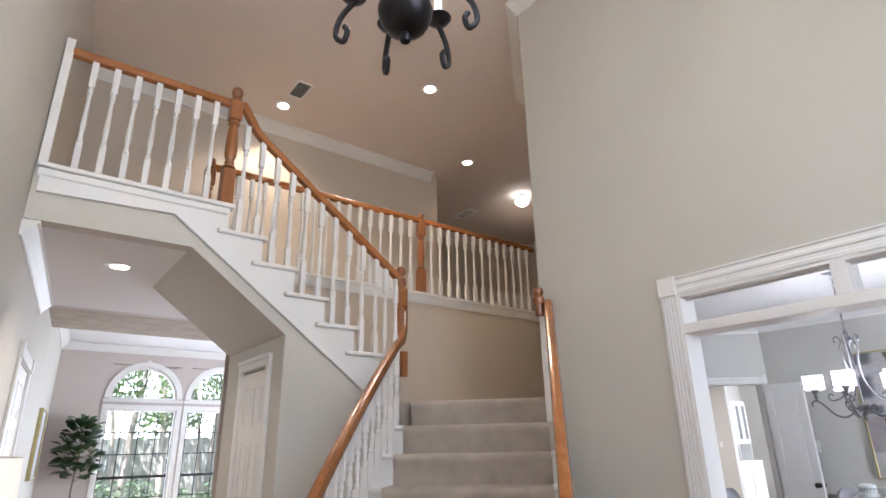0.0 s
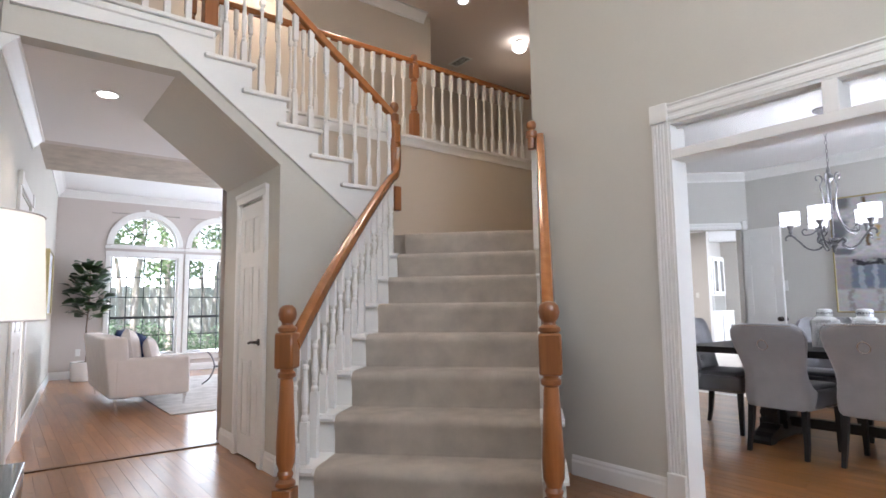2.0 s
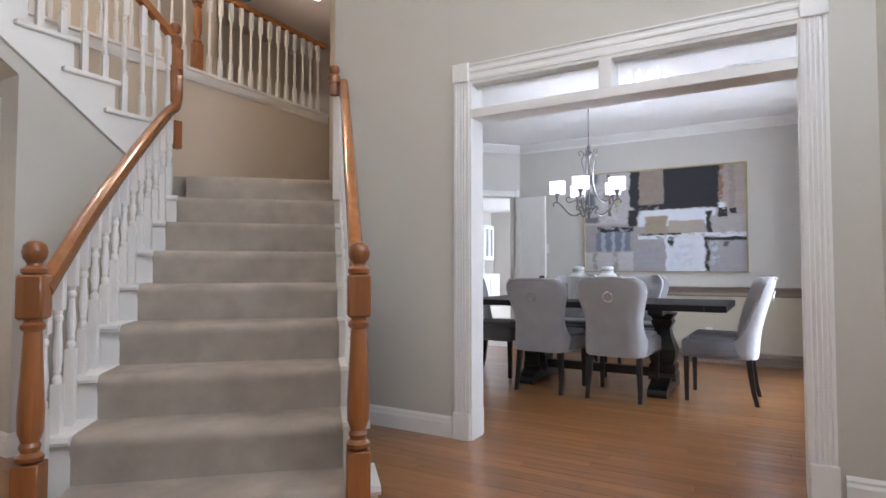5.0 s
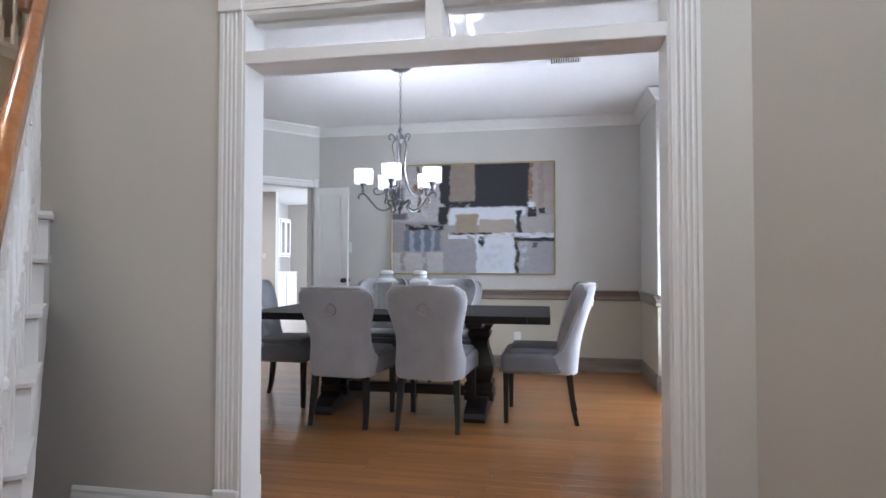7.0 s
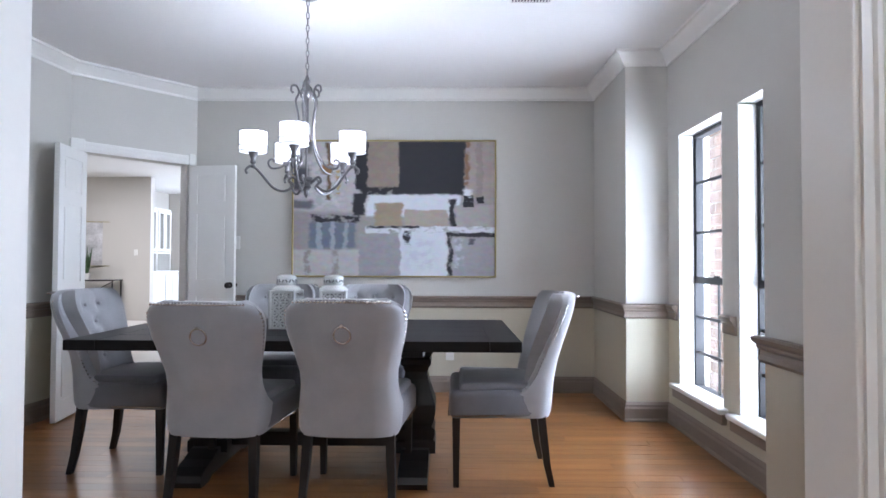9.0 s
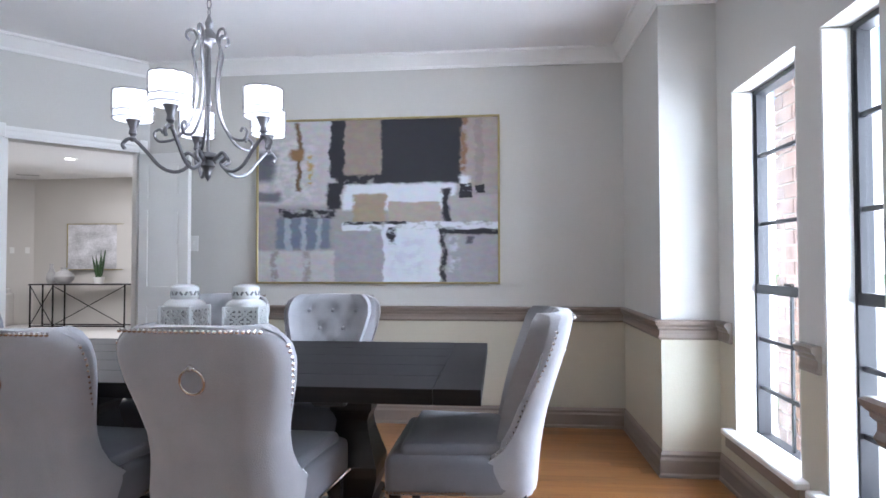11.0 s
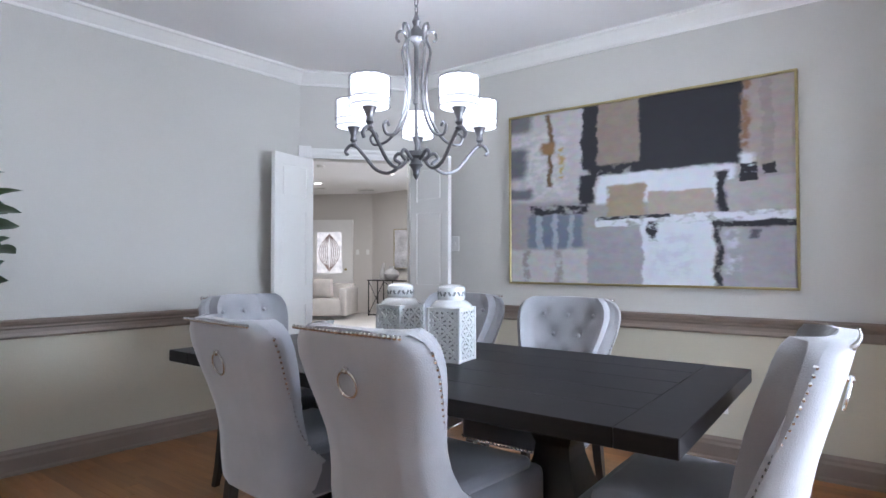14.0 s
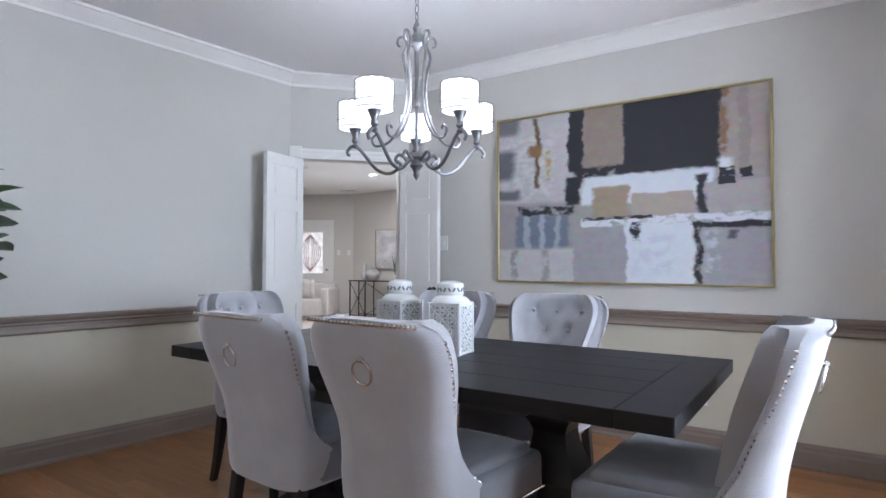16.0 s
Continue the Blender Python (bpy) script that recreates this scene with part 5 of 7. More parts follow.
def jar(x, y, turn):
    j = thing("ginger_jar", pose(x, y, TZ, 0, 0, turn), "white pierced ceramic ginger jar with a lid on the table", "jar", "pair of jars")
    h, w = 0.215, 0.068
    bm = bmesh.new()
    box(bm, (-w + 0.008, -w + 0.008, 0.004), (w - 0.008, w - 0.008, h - 0.01))
    part("inside", bm, JARCORE, j, "solid grey core with the hollow's shade as its colour")
    bm = bmesh.new()
    for sx in (-1, 1):
        for sy in (-1, 1):
            box(bm, (sx * w - 0.007, sy * w - 0.007, 0), (sx * w + 0.007, sy * w + 0.007, h), bevel=0.003)
    for z0, z1 in ((0, 0.014), (h - 0.018, h)):
        box(bm, (-w - 0.003, -w - 0.003, z0), (w + 0.003, w + 0.003, z1), bevel=0.003)
    for face in range(4):
        mm = rot(90 * face) @ Matrix.Translation((0, -w, 0))
        nx, nz = 4, 6
        cw_, cz_ = 2 * w / nx, (h - 0.03) / nz
        for i in range(nx):
            for k in range(nz):
                c = mm @ Matrix.Translation((-w + cw_ * (i + 0.5), 0, 0.014 + cz_ * (k + 0.5)))
                for a in ((45, -45) if (i + k) % 2 else (0, 90)):
                    ln = 0.56 * math.hypot(cw_, cz_) if a in (45, -45) else 0.5 * (cz_ if a == 90 else cw_) + 0.003
                    box(bm, (-ln, -0.0035, -0.0052), (ln, 0.0035, 0.0052), c @ pose(0, 0, 0, 0, a, 0))
    part("body", bm, CERAMIC, j, "white fretwork body")
    bm = bmesh.new()
    lathe(bm, [(w * 1.22, h - 0.002), (w * 1.2, h + 0.006), (w * 0.98, h + 0.02), (w * 0.78, h + 0.026), (w * 0.76, h + 0.03)], 28)
    part("shoulder", bm, CERAMIC, j, "", True)
    bm = bmesh.new()
    lathe(bm, [(w * 0.80, h + 0.03), (w * 0.82, h + 0.034), (w * 0.82, h + 0.07), (w * 0.78, h + 0.078), (w * 0.55, h + 0.086), (0, h + 0.09)], 28)
    lid = part("lid", bm, CERAMIC, j, "domed pierced lid", True)
    # grey slips on the solid lid, painted shade in place of holes
    for k in range(18):
        a = 2 * math.pi * k / 18
        b_ = bmesh.new()
        box(b_, (-0.004, -0.001, -0.009), (0.004, 0.001, 0.009), Matrix.Translation((w * 0.822 * math.cos(a), w * 0.822 * math.sin(a), h + 0.052)) @ rot(math.degrees(a) + 90) @ pose(0, 0, 0, 0, 30 if k % 2 else -30, 0))
        o = part("shade_slot", b_, JARCORE, lid)
    return j


jar(5.655, 1.504, 8)
jar(5.65, 1.77, -6)


# ---- dining chandelier ----
CDX, CDY, CDZ = 5.615, 1.655, 0.036
cd = thing("chandelier", pose(CDX, CDY, CDZ), "pewter five-arm chandelier with lit drum shades", "chandelier")
bm = bmesh.new()
CT = DC - CDZ
lathe(bm, [(0.0, CT), (0.075, CT), (0.078, CT - 0.012), (0.05, CT - 0.03), (0.014, CT - 0.036), (0, CT - 0.04)], 24)
part("canopy", bm, PEWTER, cd, "", True)
z = CT - 0.04
k = 0
while z > 2.15:
    b_ = bmesh.new()
    ax = (1, 0) if k % 2 else (0, 1)
    tube(b_, [(ax[0] * 0.0085 * math.cos(q), ax[1] * 0.0085 * math.cos(q), z - 0.02 + 0.021 * math.sin(q)) for q in [2 * math.pi * i / 12 for i in range(12)]], 0.0023, 6, True)
    part("chain_link", b_, PEWTER, cd)
    z -= 0.036
    k += 1
bm = bmesh.new()
lathe(bm, [(0.004, 2.16), (0.010, 2.14), (0.018, 2.12), (0.012, 2.10), (0.030, 2.075), (0.034, 2.05), (0.014, 2.03), (0.010, 2.01), (0.009, 1.80), (0.013, 1.79), (0.013, 1.775), (0.007, 1.77), (0.006, 1.58), (0.035, 1.575), (0.038, 1.555), (0.022, 1.545), (0.024, 1.53), (0.03, 1.52), (0.018, 1.505), (0.012, 1.49), (0.014, 1.48), (0.006, 1.465), (0.0, 1.455)], 20)
part("stem", bm, PEWTER, cd, "turned central stem", True)
for i in range(5):
    az = radians(37.5 + 72 * i)
    P = lambda r, z, o=0.0: (r * math.cos(az) - o * math.sin(az), r * math.sin(az) + o * math.cos(az), z)
    arm = bmesh.new()
    tube(arm, curve([P(0.03, 1.54), P(0.075, 1.572), P(0.095, 1.55), P(0.07, 1.525), P(0.12, 1.492), P(0.18, 1.51), P(0.235, 1.572), P(0.272, 1.612), P(0.30, 1.620), P(0.322, 1.597), P(0.313, 1.578)], 6), 0.0075, 8)
    arm_o = part("arm", arm, PEWTER, cd, "scrolled pewter arm", True)
    arm = bmesh.new()
    tube(arm, curve([P(0.075, 2.045), P(0.088, 2.06), P(0.082, 2.085), P(0.058, 2.085), P(0.045, 2.05), P(0.062, 2.0), P(0.05, 1.93), P(0.042, 1.83), P(0.062, 1.72), P(0.12, 1.635), P(0.185, 1.615), P(0.205, 1.645), P(0.185, 1.665), P(0.172, 1.65)], 6), 0.006, 8)
    part("scroll", arm, PEWTER, cd, "slender upper scroll", True)
    R = 0.285
    cup = bmesh.new()
    lathe(cup, [(0.007, 1.61), (0.015, 1.622), (0.008, 1.631), (0.016, 1.641), (0.012, 1.66), (0.022, 1.685), (0.030, 1.70), (0.0, 1.702)], 14, Matrix.Translation(P(R, 0)))
    part("cup", cup, PEWTER, cd, "", True)
    sh = bmesh.new()
    rr, z0, z1 = 0.077, 1.697, 1.808
    lathe(sh, [(0.02, z0), (rr - 0.006, z0), (rr - 0.004, z1), (rr - 0.008, z1), (rr - 0.010, z0 + 0.004), (0.02, z0 + 0.004)], 32, Matrix.Translation(P(R, 0)))
    sho = part("shade", sh, LIT, cd, "glowing white drum shade", True)
    wr = bmesh.new()
    for zz in (z0 + 0.002, z0 + 0.03, z1):
        tube(wr, [Vector(P(R, zz)) + Vector((rr * math.cos(2 * math.pi * q / 32), rr * math.sin(2 * math.pi * q / 32), 0.0025 * math.sin(q * 2.4) if zz > z0 + 0.01 else 0)) for q in range(32)], 0.0022, 5, True)
    for q in range(16):
        a = 2 * math.pi * q / 16
        c = Vector(P(R, 0))
        tube(wr, [c + Vector(((rr + 0.002) * math.cos(a + 0.12 * (t % 2)), (rr + 0.002) * math.sin(a + 0.12 * (t % 2)), z0 + 0.03 + (z1 - z0 - 0.03) * t / 6)) for t in range(7)], 0.0010, 4)
    part("wire_wrap", wr, PEWTER, sho, "hammered wire over the shade")["kind"] = "stuff"
    w3 = P(R, 0)
    point("chandelier_glow", CDX + w3[0], CDY + w3[1], 1.85 + CDZ, 4.0, (0.95, 0.97, 1.0), 0.05)


# ---- abstract painting ----
def painting_material():
    m = bpy.data.materials.new("abstract_canvas")
    m.use_nodes = True
    nt = m.node_tree
    b = nt.nodes["Principled BSDF"]
    b.inputs["Roughness"].default_value = 0.6
    tc = nt.nodes.new("ShaderNodeTexCoord")
    n1 = nt.nodes.new("ShaderNodeTexNoise")
    n1.inputs["Scale"].default_value, n1.inputs["Detail"].default_value, n1.inputs["Roughness"].default_value = 9.0, 8, 0.7
    nt.links.new(tc.outputs["UV"], n1.inputs["Vector"])
    off = nt.nodes.new("ShaderNodeVectorMath")
    off.operation = "MULTIPLY_ADD"
    nt.links.new(n1.outputs["Color"], off.inputs[0])
    off.inputs[1].default_value, off.inputs[2].default_value = (0.075, 0.06, 0), (-0.0375, -0.03, 0)
    add = nt.nodes.new("ShaderNodeVectorMath")
    nt.links.new(tc.outputs["UV"], add.inputs[0])
    nt.links.new(off.outputs[0], add.inputs[1])
    sep = nt.nodes.new("ShaderNodeSeparateXYZ")
    nt.links.new(add.outputs[0], sep.inputs[0])
    br = nt.nodes.new("ShaderNodeTexNoise")
    br.inputs["Scale"].default_value, br.inputs["Detail"].default_value = 26.0, 6
    nt.links.new(tc.outputs["UV"], br.inputs["Vector"])
    state = {"c": None}

    def rgb(c):
        n = nt.nodes.new("ShaderNodeRGB")
        n.outputs[0].default_value = (*c, 1)
        return n.outputs[0]

    def edge(axis, at_, soft, up):
        n = nt.nodes.new("ShaderNodeMapRange")
        n.interpolation_type = "SMOOTHSTEP"
        nt.links.new(sep.outputs[axis], n.inputs["Value"])
        n.inputs["From Min"].default_value, n.inputs["From Max"].default_value = at_ - soft, at_ + soft
        n.inputs["To Min"].default_value, n.inputs["To Max"].default_value = (0, 1) if up else (1, 0)
        return n.outputs[0]

    def patch(u0, u1, v0, v1, c, soft=0.004, rag=0.0):
        """A patch of paint; rag lets what lies beneath show through."""
        f = None
        for e in (edge("X", u0, soft, True), edge("X", u1, soft, False), edge("Y", 1 - v1, soft, True), edge("Y", 1 - v0, soft, False)):
            if f is None:
                f = e
            else:
                mu = nt.nodes.new("ShaderNodeMath")
                mu.operation = "MULTIPLY"
                nt.links.new(f, mu.inputs[0]), nt.links.new(e, mu.inputs[1])
                f = mu.outputs[0]
        if rag:
            mr = nt.nodes.new("ShaderNodeMapRange")
            nt.links.new(br.outputs[0], mr.inputs[0])
            mr.inputs["From Min"].default_value, mr.inputs["From Max"].default_value = rag - 0.08, rag + 0.08
            mu = nt.nodes.new("ShaderNodeMath")
            mu.operation = "MULTIPLY"
            nt.links.new(f, mu.inputs[0]), nt.links.new(mr.outputs[0], mu.inputs[1])
            f = mu.outputs[0]
        mx = nt.nodes.new("ShaderNodeMix")
        mx.data_type = "RGBA"
        nt.links.new(f, mx.inputs[0])
        nt.links.new(state["c"], mx.inputs[6])
        nt.links.new(rgb(c), mx.inputs[7])
        state["c"] = mx.outputs[2]

    black, white, mauve, tan = (0.018, 0.018, 0.024), (0.66, 0.69, 0.74), (0.34, 0.31, 0.31), (0.34, 0.27, 0.19)
    state["c"] = rgb(mauve)
    patch(-1, 0.33, -1, 0.52, (0.48, 0.46, 0.46), 0.02)
    patch(0.02, 0.25, 0.12, 0.5, (0.56, 0.55, 0.56), 0.03, 0.5)
    patch(-1, 0.10, -1, 0.10, (0.16, 0.15, 0.16), 0.02)
    patch(-1, 0.08, 0.20, 0.38, (0.12, 0.12, 0.14), 0.025)
    patch(-1, 0.10, 0.44, 0.50, (0.14, 0.14, 0.16), 0.015)
    patch(0.165, 0.185, 0.02, 0.44, (0.13, 0.075, 0.035), 0.008)
    patch(0.14, 0.195, 0.18, 0.25, (0.24, 0.13, 0.05), 0.012)
    patch(0.215, 0.24, 0.22, 0.40, (0.40, 0.28, 0.10), 0.012, 0.46)
    patch(0.31, 0.375, -1, 0.36, black, 0.006)
    patch(0.37, 0.53, -1, 0.36, (0.27, 0.22, 0.18), 0.006)
    patch(0.33, 0.56, 0.345, 0.40, black, 0.008, 0.42)
    patch(0.845, 2, -1, 0.42, (0.36, 0.31, 0.28), 0.004)
    patch(0.523, 0.848, -1, 0.40, black, 0.007)
    patch(0.845, 0.868, 0.0, 0.34, (0.22, 0.13, 0.07), 0.01, 0.47)
    patch(0.90, 0.93, 0.02, 0.42, (0.30, 0.26, 0.24), 0.004)
    patch(0.37, 0.82, 0.40, 0.56, white, 0.012)
    patch(0.84, 0.88, 0.36, 0.48, white, 0.012)
    patch(0.41, 0.54, 0.46, 0.63, tan, 0.008)
    patch(0.55, 0.76, 0.51, 0.63, (0.40, 0.34, 0.29), 0.006)
    patch(0.60, 0.68, 0.42, 0.51, white, 0.014, 0.45)
    patch(0.30, 0.36, 0.39, 0.55, black, 0.008)
    patch(0.80, 2, 0.47, 0.63, (0.40, 0.37, 0.36), 0.006)
    patch(0.77, 0.80, 0.43, 0.64, black, 0.008)
    patch(0.835, 0.89, 0.40, 0.485, black, 0.004, 0.38)
    patch(0.905, 0.94, 0.41, 0.455, black, 0.003)
    patch(0.36, 2, 0.632, 0.68, white, 0.006, 0.42)
    patch(0.37, 0.62, 0.628, 0.645, black, 0.003, 0.42)
    patch(0.66, 2, 0.672, 0.705, black, 0.005, 0.36)
    patch(0.09, 0.33, 0.545, 0.60, black, 0.008, 0.44)
    patch(0.08, 0.31, 0.60, 0.79, (0.16, 0.19, 0.24), 0.012)
    patch(0.12, 0.15, 0.60, 0.80, (0.34, 0.37, 0.42), 0.006)
    patch(0.19, 0.21, 0.60, 0.80, (0.36, 0.39, 0.44), 0.006)
    patch(0.25, 0.27, 0.60, 0.80, (0.33, 0.36, 0.41), 0.006)
    patch(-1, 0.33, 0.80, 2, (0.50, 0.48, 0.48), 0.012)
    patch(0.06, 0.09, 0.80, 2, (0.30, 0.27, 0.26), 0.008, 0.45)
    patch(0.20, 0.23, 0.80, 2, (0.32, 0.29, 0.28), 0.008, 0.45)
    patch(0.33, 0.53, 0.68, 2, (0.34, 0.325, 0.345), 0.004)
    patch(0.53, 0.76, 0.67, 2, white, 0.006)
    patch(0.56, 0.70, 0.72, 0.95, (0.55, 0.60, 0.68), 0.03, 0.52)
    patch(0.55, 0.58, 0.665, 0.76, black, 0.006, 0.42)
    patch(0.79, 2, 0.715, 2, (0.36, 0.345, 0.36), 0.005)
    patch(0.765, 0.785, 0.70, 2, black, 0.006, 0.42)
    patch(0.80, 0.83, 0.72, 0.95, (0.52, 0.56, 0.62), 0.015, 0.5)
    patch(0.865, 0.89, 0.715, 0.765, (0.10, 0.10, 0.12), 0.008)
    tone = nt.nodes.new("ShaderNodeMix")
    tone.data_type, tone.blend_type = "RGBA", "OVERLAY"
    tone.inputs[0].default_value = 0.25
    nt.links.new(state["c"], tone.inputs[6])
    nt.links.new(br.outputs["Color"], tone.inputs[7])
    nt.links.new(tone.outputs[2], b.inputs["Base Color"])
    bp = nt.nodes.new("ShaderNodeBump")
    bp.inputs["Strength"].default_value, bp.inputs["Distance"].default_value = 0.35, 0.004
    nt.links.new(br.outputs[0], bp.inputs["Height"])
    nt.links.new(bp.outputs[0], b.inputs["Normal"])
    return m


CANVAS = painting_material()


def framed_art(name, m, w, h, canvas, frame_mat, label, depth=0.04):
    """A canvas in a thin frame, in its own x-z plane, facing -y."""
    p = thing(name, m, label, "painting")
    bm = bmesh.new()
    box(bm, (-w / 2 + 0.012, -depth * 0.6, 0.012), (w / 2 - 0.012, 0, h - 0.012))
    ob = part("canvas", bm, canvas, p, "abstract canvas in greys, black, white and tan")
    uv = ob.data.uv_layers.new(name="UVMap")
    for lp in ob.data.loops:
        co = ob.data.vertices[lp.vertex_index].co
        uv.data[lp.index].uv = ((co.x + w / 2) / w, co.z / h)
    t = 0.014
    for a, b in (((-w / 2, -depth, 0), (w / 2, 0, t)), ((-w / 2, -depth, h - t), (w / 2, 0, h)), ((-w / 2, -depth, t), (-w / 2 + t, 0, h - t)), ((w / 2 - t, -depth, t), (w / 2, 0, h - t))):
        part("frame_rail", boxes((a, b), bevel=0.002), frame_mat, p, "thin gold frame")
    return p


framed_art("abstract_painting", pose(EX - 0.002, 1.334, 1.001, 0, 0, -90), 1.792, 1.206, CANVAS, GOLD, "large abstract painting in a thin gold frame")


# ---- foyer chandelier ----
FZ = -0.325
fc = thing("chandelier", pose(1.222, 1.195, FZ), "black iron two-tier chandelier with lit candle bulbs", "chandelier")
bm = bmesh.new()
lathe(bm, [(0, 2.80), (0.014, 2.81), (0.018, 2.825), (0.012, 2.84), (0.036, 2.845), (0.062, 2.862), (0.077, 2.893), (0.082, 2.92), (0.078, 2.932), (0.045, 2.94), (0.03, 2.96), (0.045, 3.0), (0.05, 3.04), (0.025, 3.08), (0.02, 3.25), (0.045, 3.28), (0.05, 3.32), (0.02, 3.36), (0.016, 3.5), (0.008, 3.52), (0, 3.53)], 24)
part("stem", bm, IRON, fc, "turned iron stem with a bowl", True)
for tier, (n_arm, rr, z0) in enumerate(((6, 0.195, 2.99), (3, 0.125, 3.25))):
    for i in range(n_arm):
        az = 2 * math.pi * (i + 0.25 + 0.5 * tier) / n_arm
        P = lambda r, z: (r * math.cos(az), r * math.sin(az), z)
        bm = bmesh.new()
        tube(bm, curve([P(0.05, z0), P(rr * 0.45, z0 + 0.03), P(rr * 0.8, z0 - 0.015), P(rr * 1.02, z0 - 0.07), P(rr * 1.08, z0 - 0.13), P(rr * 0.96, z0 - 0.155), P(rr * 0.90, z0 - 0.12), P(rr * 0.95, z0 - 0.10)], 6), 0.009, 8)
        part("arm", bm, IRON, fc, "scrolled iron arm", True)
        bm = bmesh.new()
        lathe(bm, [(0.008, z0 - 0.02), (0.035, z0 + 0.0), (0.042, z0 + 0.012), (0.016, z0 + 0.016), (0, z0 + 0.017)], 14, Matrix.Translation(P(rr * 0.82, 0)))
        part("candle_pan", bm, IRON, fc, "", True)
        bm = bmesh.new()
        lathe(bm, [(0.0, z0 + 0.014), (0.0125, z0 + 0.016), (0.0125, z0 + 0.115), (0, z0 + 0.116)], 12, Matrix.Translation(P(rr * 0.82, 0)))
        part("candle_sleeve", bm, CANDLE, fc, "", True)
        bm = bmesh.new()
        lathe(bm, [(0, z0 + 0.115), (0.012, z0 + 0.12), (0.018, z0 + 0.145), (0.013, z0 + 0.175), (0, z0 + 0.20)], 12, Matrix.Translation(P(rr * 0.82, 0)))
        part("bulb", bm, BULB, fc, "glowing candle bulb", True)
z = 3.53
k = 0
while z < TOP - FZ - 0.02:
    b_ = bmesh.new()
    ax = (1, 0) if k % 2 else (0, 1)
    tube(b_, [(ax[0] * 0.014 * math.cos(q), ax[1] * 0.014 * math.cos(q), z + 0.03 + 0.034 * math.sin(q)) for q in [2 * math.pi * i / 12 for i in range(12)]], 0.004, 6, True)
    part("chain_link", b_, IRON, fc)
    z += 0.058
    k += 1
bm = bmesh.new()
lathe(bm, [(0, TOP - FZ), (0.075, TOP - FZ), (0.07, TOP - FZ - 0.02), (0.02, TOP - FZ - 0.035), (0, TOP - FZ - 0.04)], 20)
part("canopy", bm, IRON, fc, "", True)
point("foyer_chandelier_glow", 1.23, 1.19, 3.33, 25, (1.0, 0.92, 0.8), 0.2)

# upper hall wall lamp
ul = thing("wall_lamp", pose(6.46, 5.80, 0), "lit globe lamp hanging in the upper hall", "lamp")
bm = bmesh.new()
lathe(bm, [(0, 4.915), (0.06, 4.925), (0.10, 4.96), (0.11, 5.0), (0.09, 5.045), (0.05, 5.068), (0, 5.072)], 20)
part("globe", bm, CANLIT, ul, "glowing glass globe", True)
bm = bmesh.new()
lathe(bm, [(0.02, 5.066), (0.02, 5.083), (0.06, 5.09), (0.06, TOP), (0, TOP)], 14)
part("stem", bm, BRONZE, ul, "", True)
point("upper_hall_glow", 6.9, 6.3, 4.6, 3, WARM, 0.12)

# ---- foyer console and table lamp ----
CX0, CX1, CY0, CY1, CZ = 0.256, 0.546, 0.95, 2.16, 0.68
co = thing("console_table", pose(0.546, 2.16, 0) @ rot(-5.7) @ pose(-0.546, -2.16, 0), "mirrored console table with a chrome frame against the wall", "console table")
part("tabletop", boxes(((CX0, CY0, CZ - 0.012), (CX1, CY1, CZ)), bevel=0.002), SMOKE, co, "dark mirrored glass top")
for y in (CY0, CY1 - 0.03):
    for x in (CX0, CX1 - 0.03):
        part("leg", boxes(((x, y, 0), (x + 0.03, y + 0.03, CZ - 0.012)), bevel=0.002), CHROME, co, "square chrome leg")
for y in (CY0 + 0.03, CY1 - 0.06):
    part("apron", boxes(((CX0 + 0.03, y, CZ - 0.05), (CX1 - 0.03, y + 0.03, CZ - 0.013)), bevel=0.002), CHROME, co)
for x in (CX0 + 0.002, CX1 - 0.028):
    part("apron", boxes(((x, CY0 + 0.03, CZ - 0.045), (x + 0.026, CY1 - 0.03, CZ - 0.013)), bevel=0.002), CHROME, co)
part("lower_shelf", boxes(((CX0 + 0.03, CY0 + 0.03, 0.16), (CX1 - 0.03, CY1 - 0.03, 0.175)), bevel=0.002), SMOKE, co)
la = thing("table_lamp", pose(0.385, 1.92, CZ), "lit table lamp with a cream drum shade", "lamp")
bm = bmesh.new()
lathe(bm, [(0.0, 0.0), (0.07, 0.0), (0.07, 0.015), (0.03, 0.03), (0.045, 0.08), (0.06, 0.15), (0.05, 0.22), (0.02, 0.28), (0.012, 0.30), (0.010, 0.54), (0, 0.54)], 24)
part("base", bm, CHROME, la, "polished metal base", True)
bm = bmesh.new()
lathe(bm, [(0.180, 0.416), (0.165, 0.69), (0.162, 0.69), (0.176, 0.418)], 48)
part("shade", bm, SHADE, la, "glowing cream fabric shade", True)
for zz, r in ((0.416, 0.181), (0.69, 0.166)):
    bm = bmesh.new()
    tube(bm, [(r * math.cos(2 * math.pi * q / 48), r * math.sin(2 * math.pi * q / 48), zz) for q in range(48)], 0.0025, 6, True)
    part("shade_trim", bm, SOFA, la, "", True)
point("table_lamp_glow", 0.385, 1.92, CZ + 0.58, 6, WARM, 0.05)

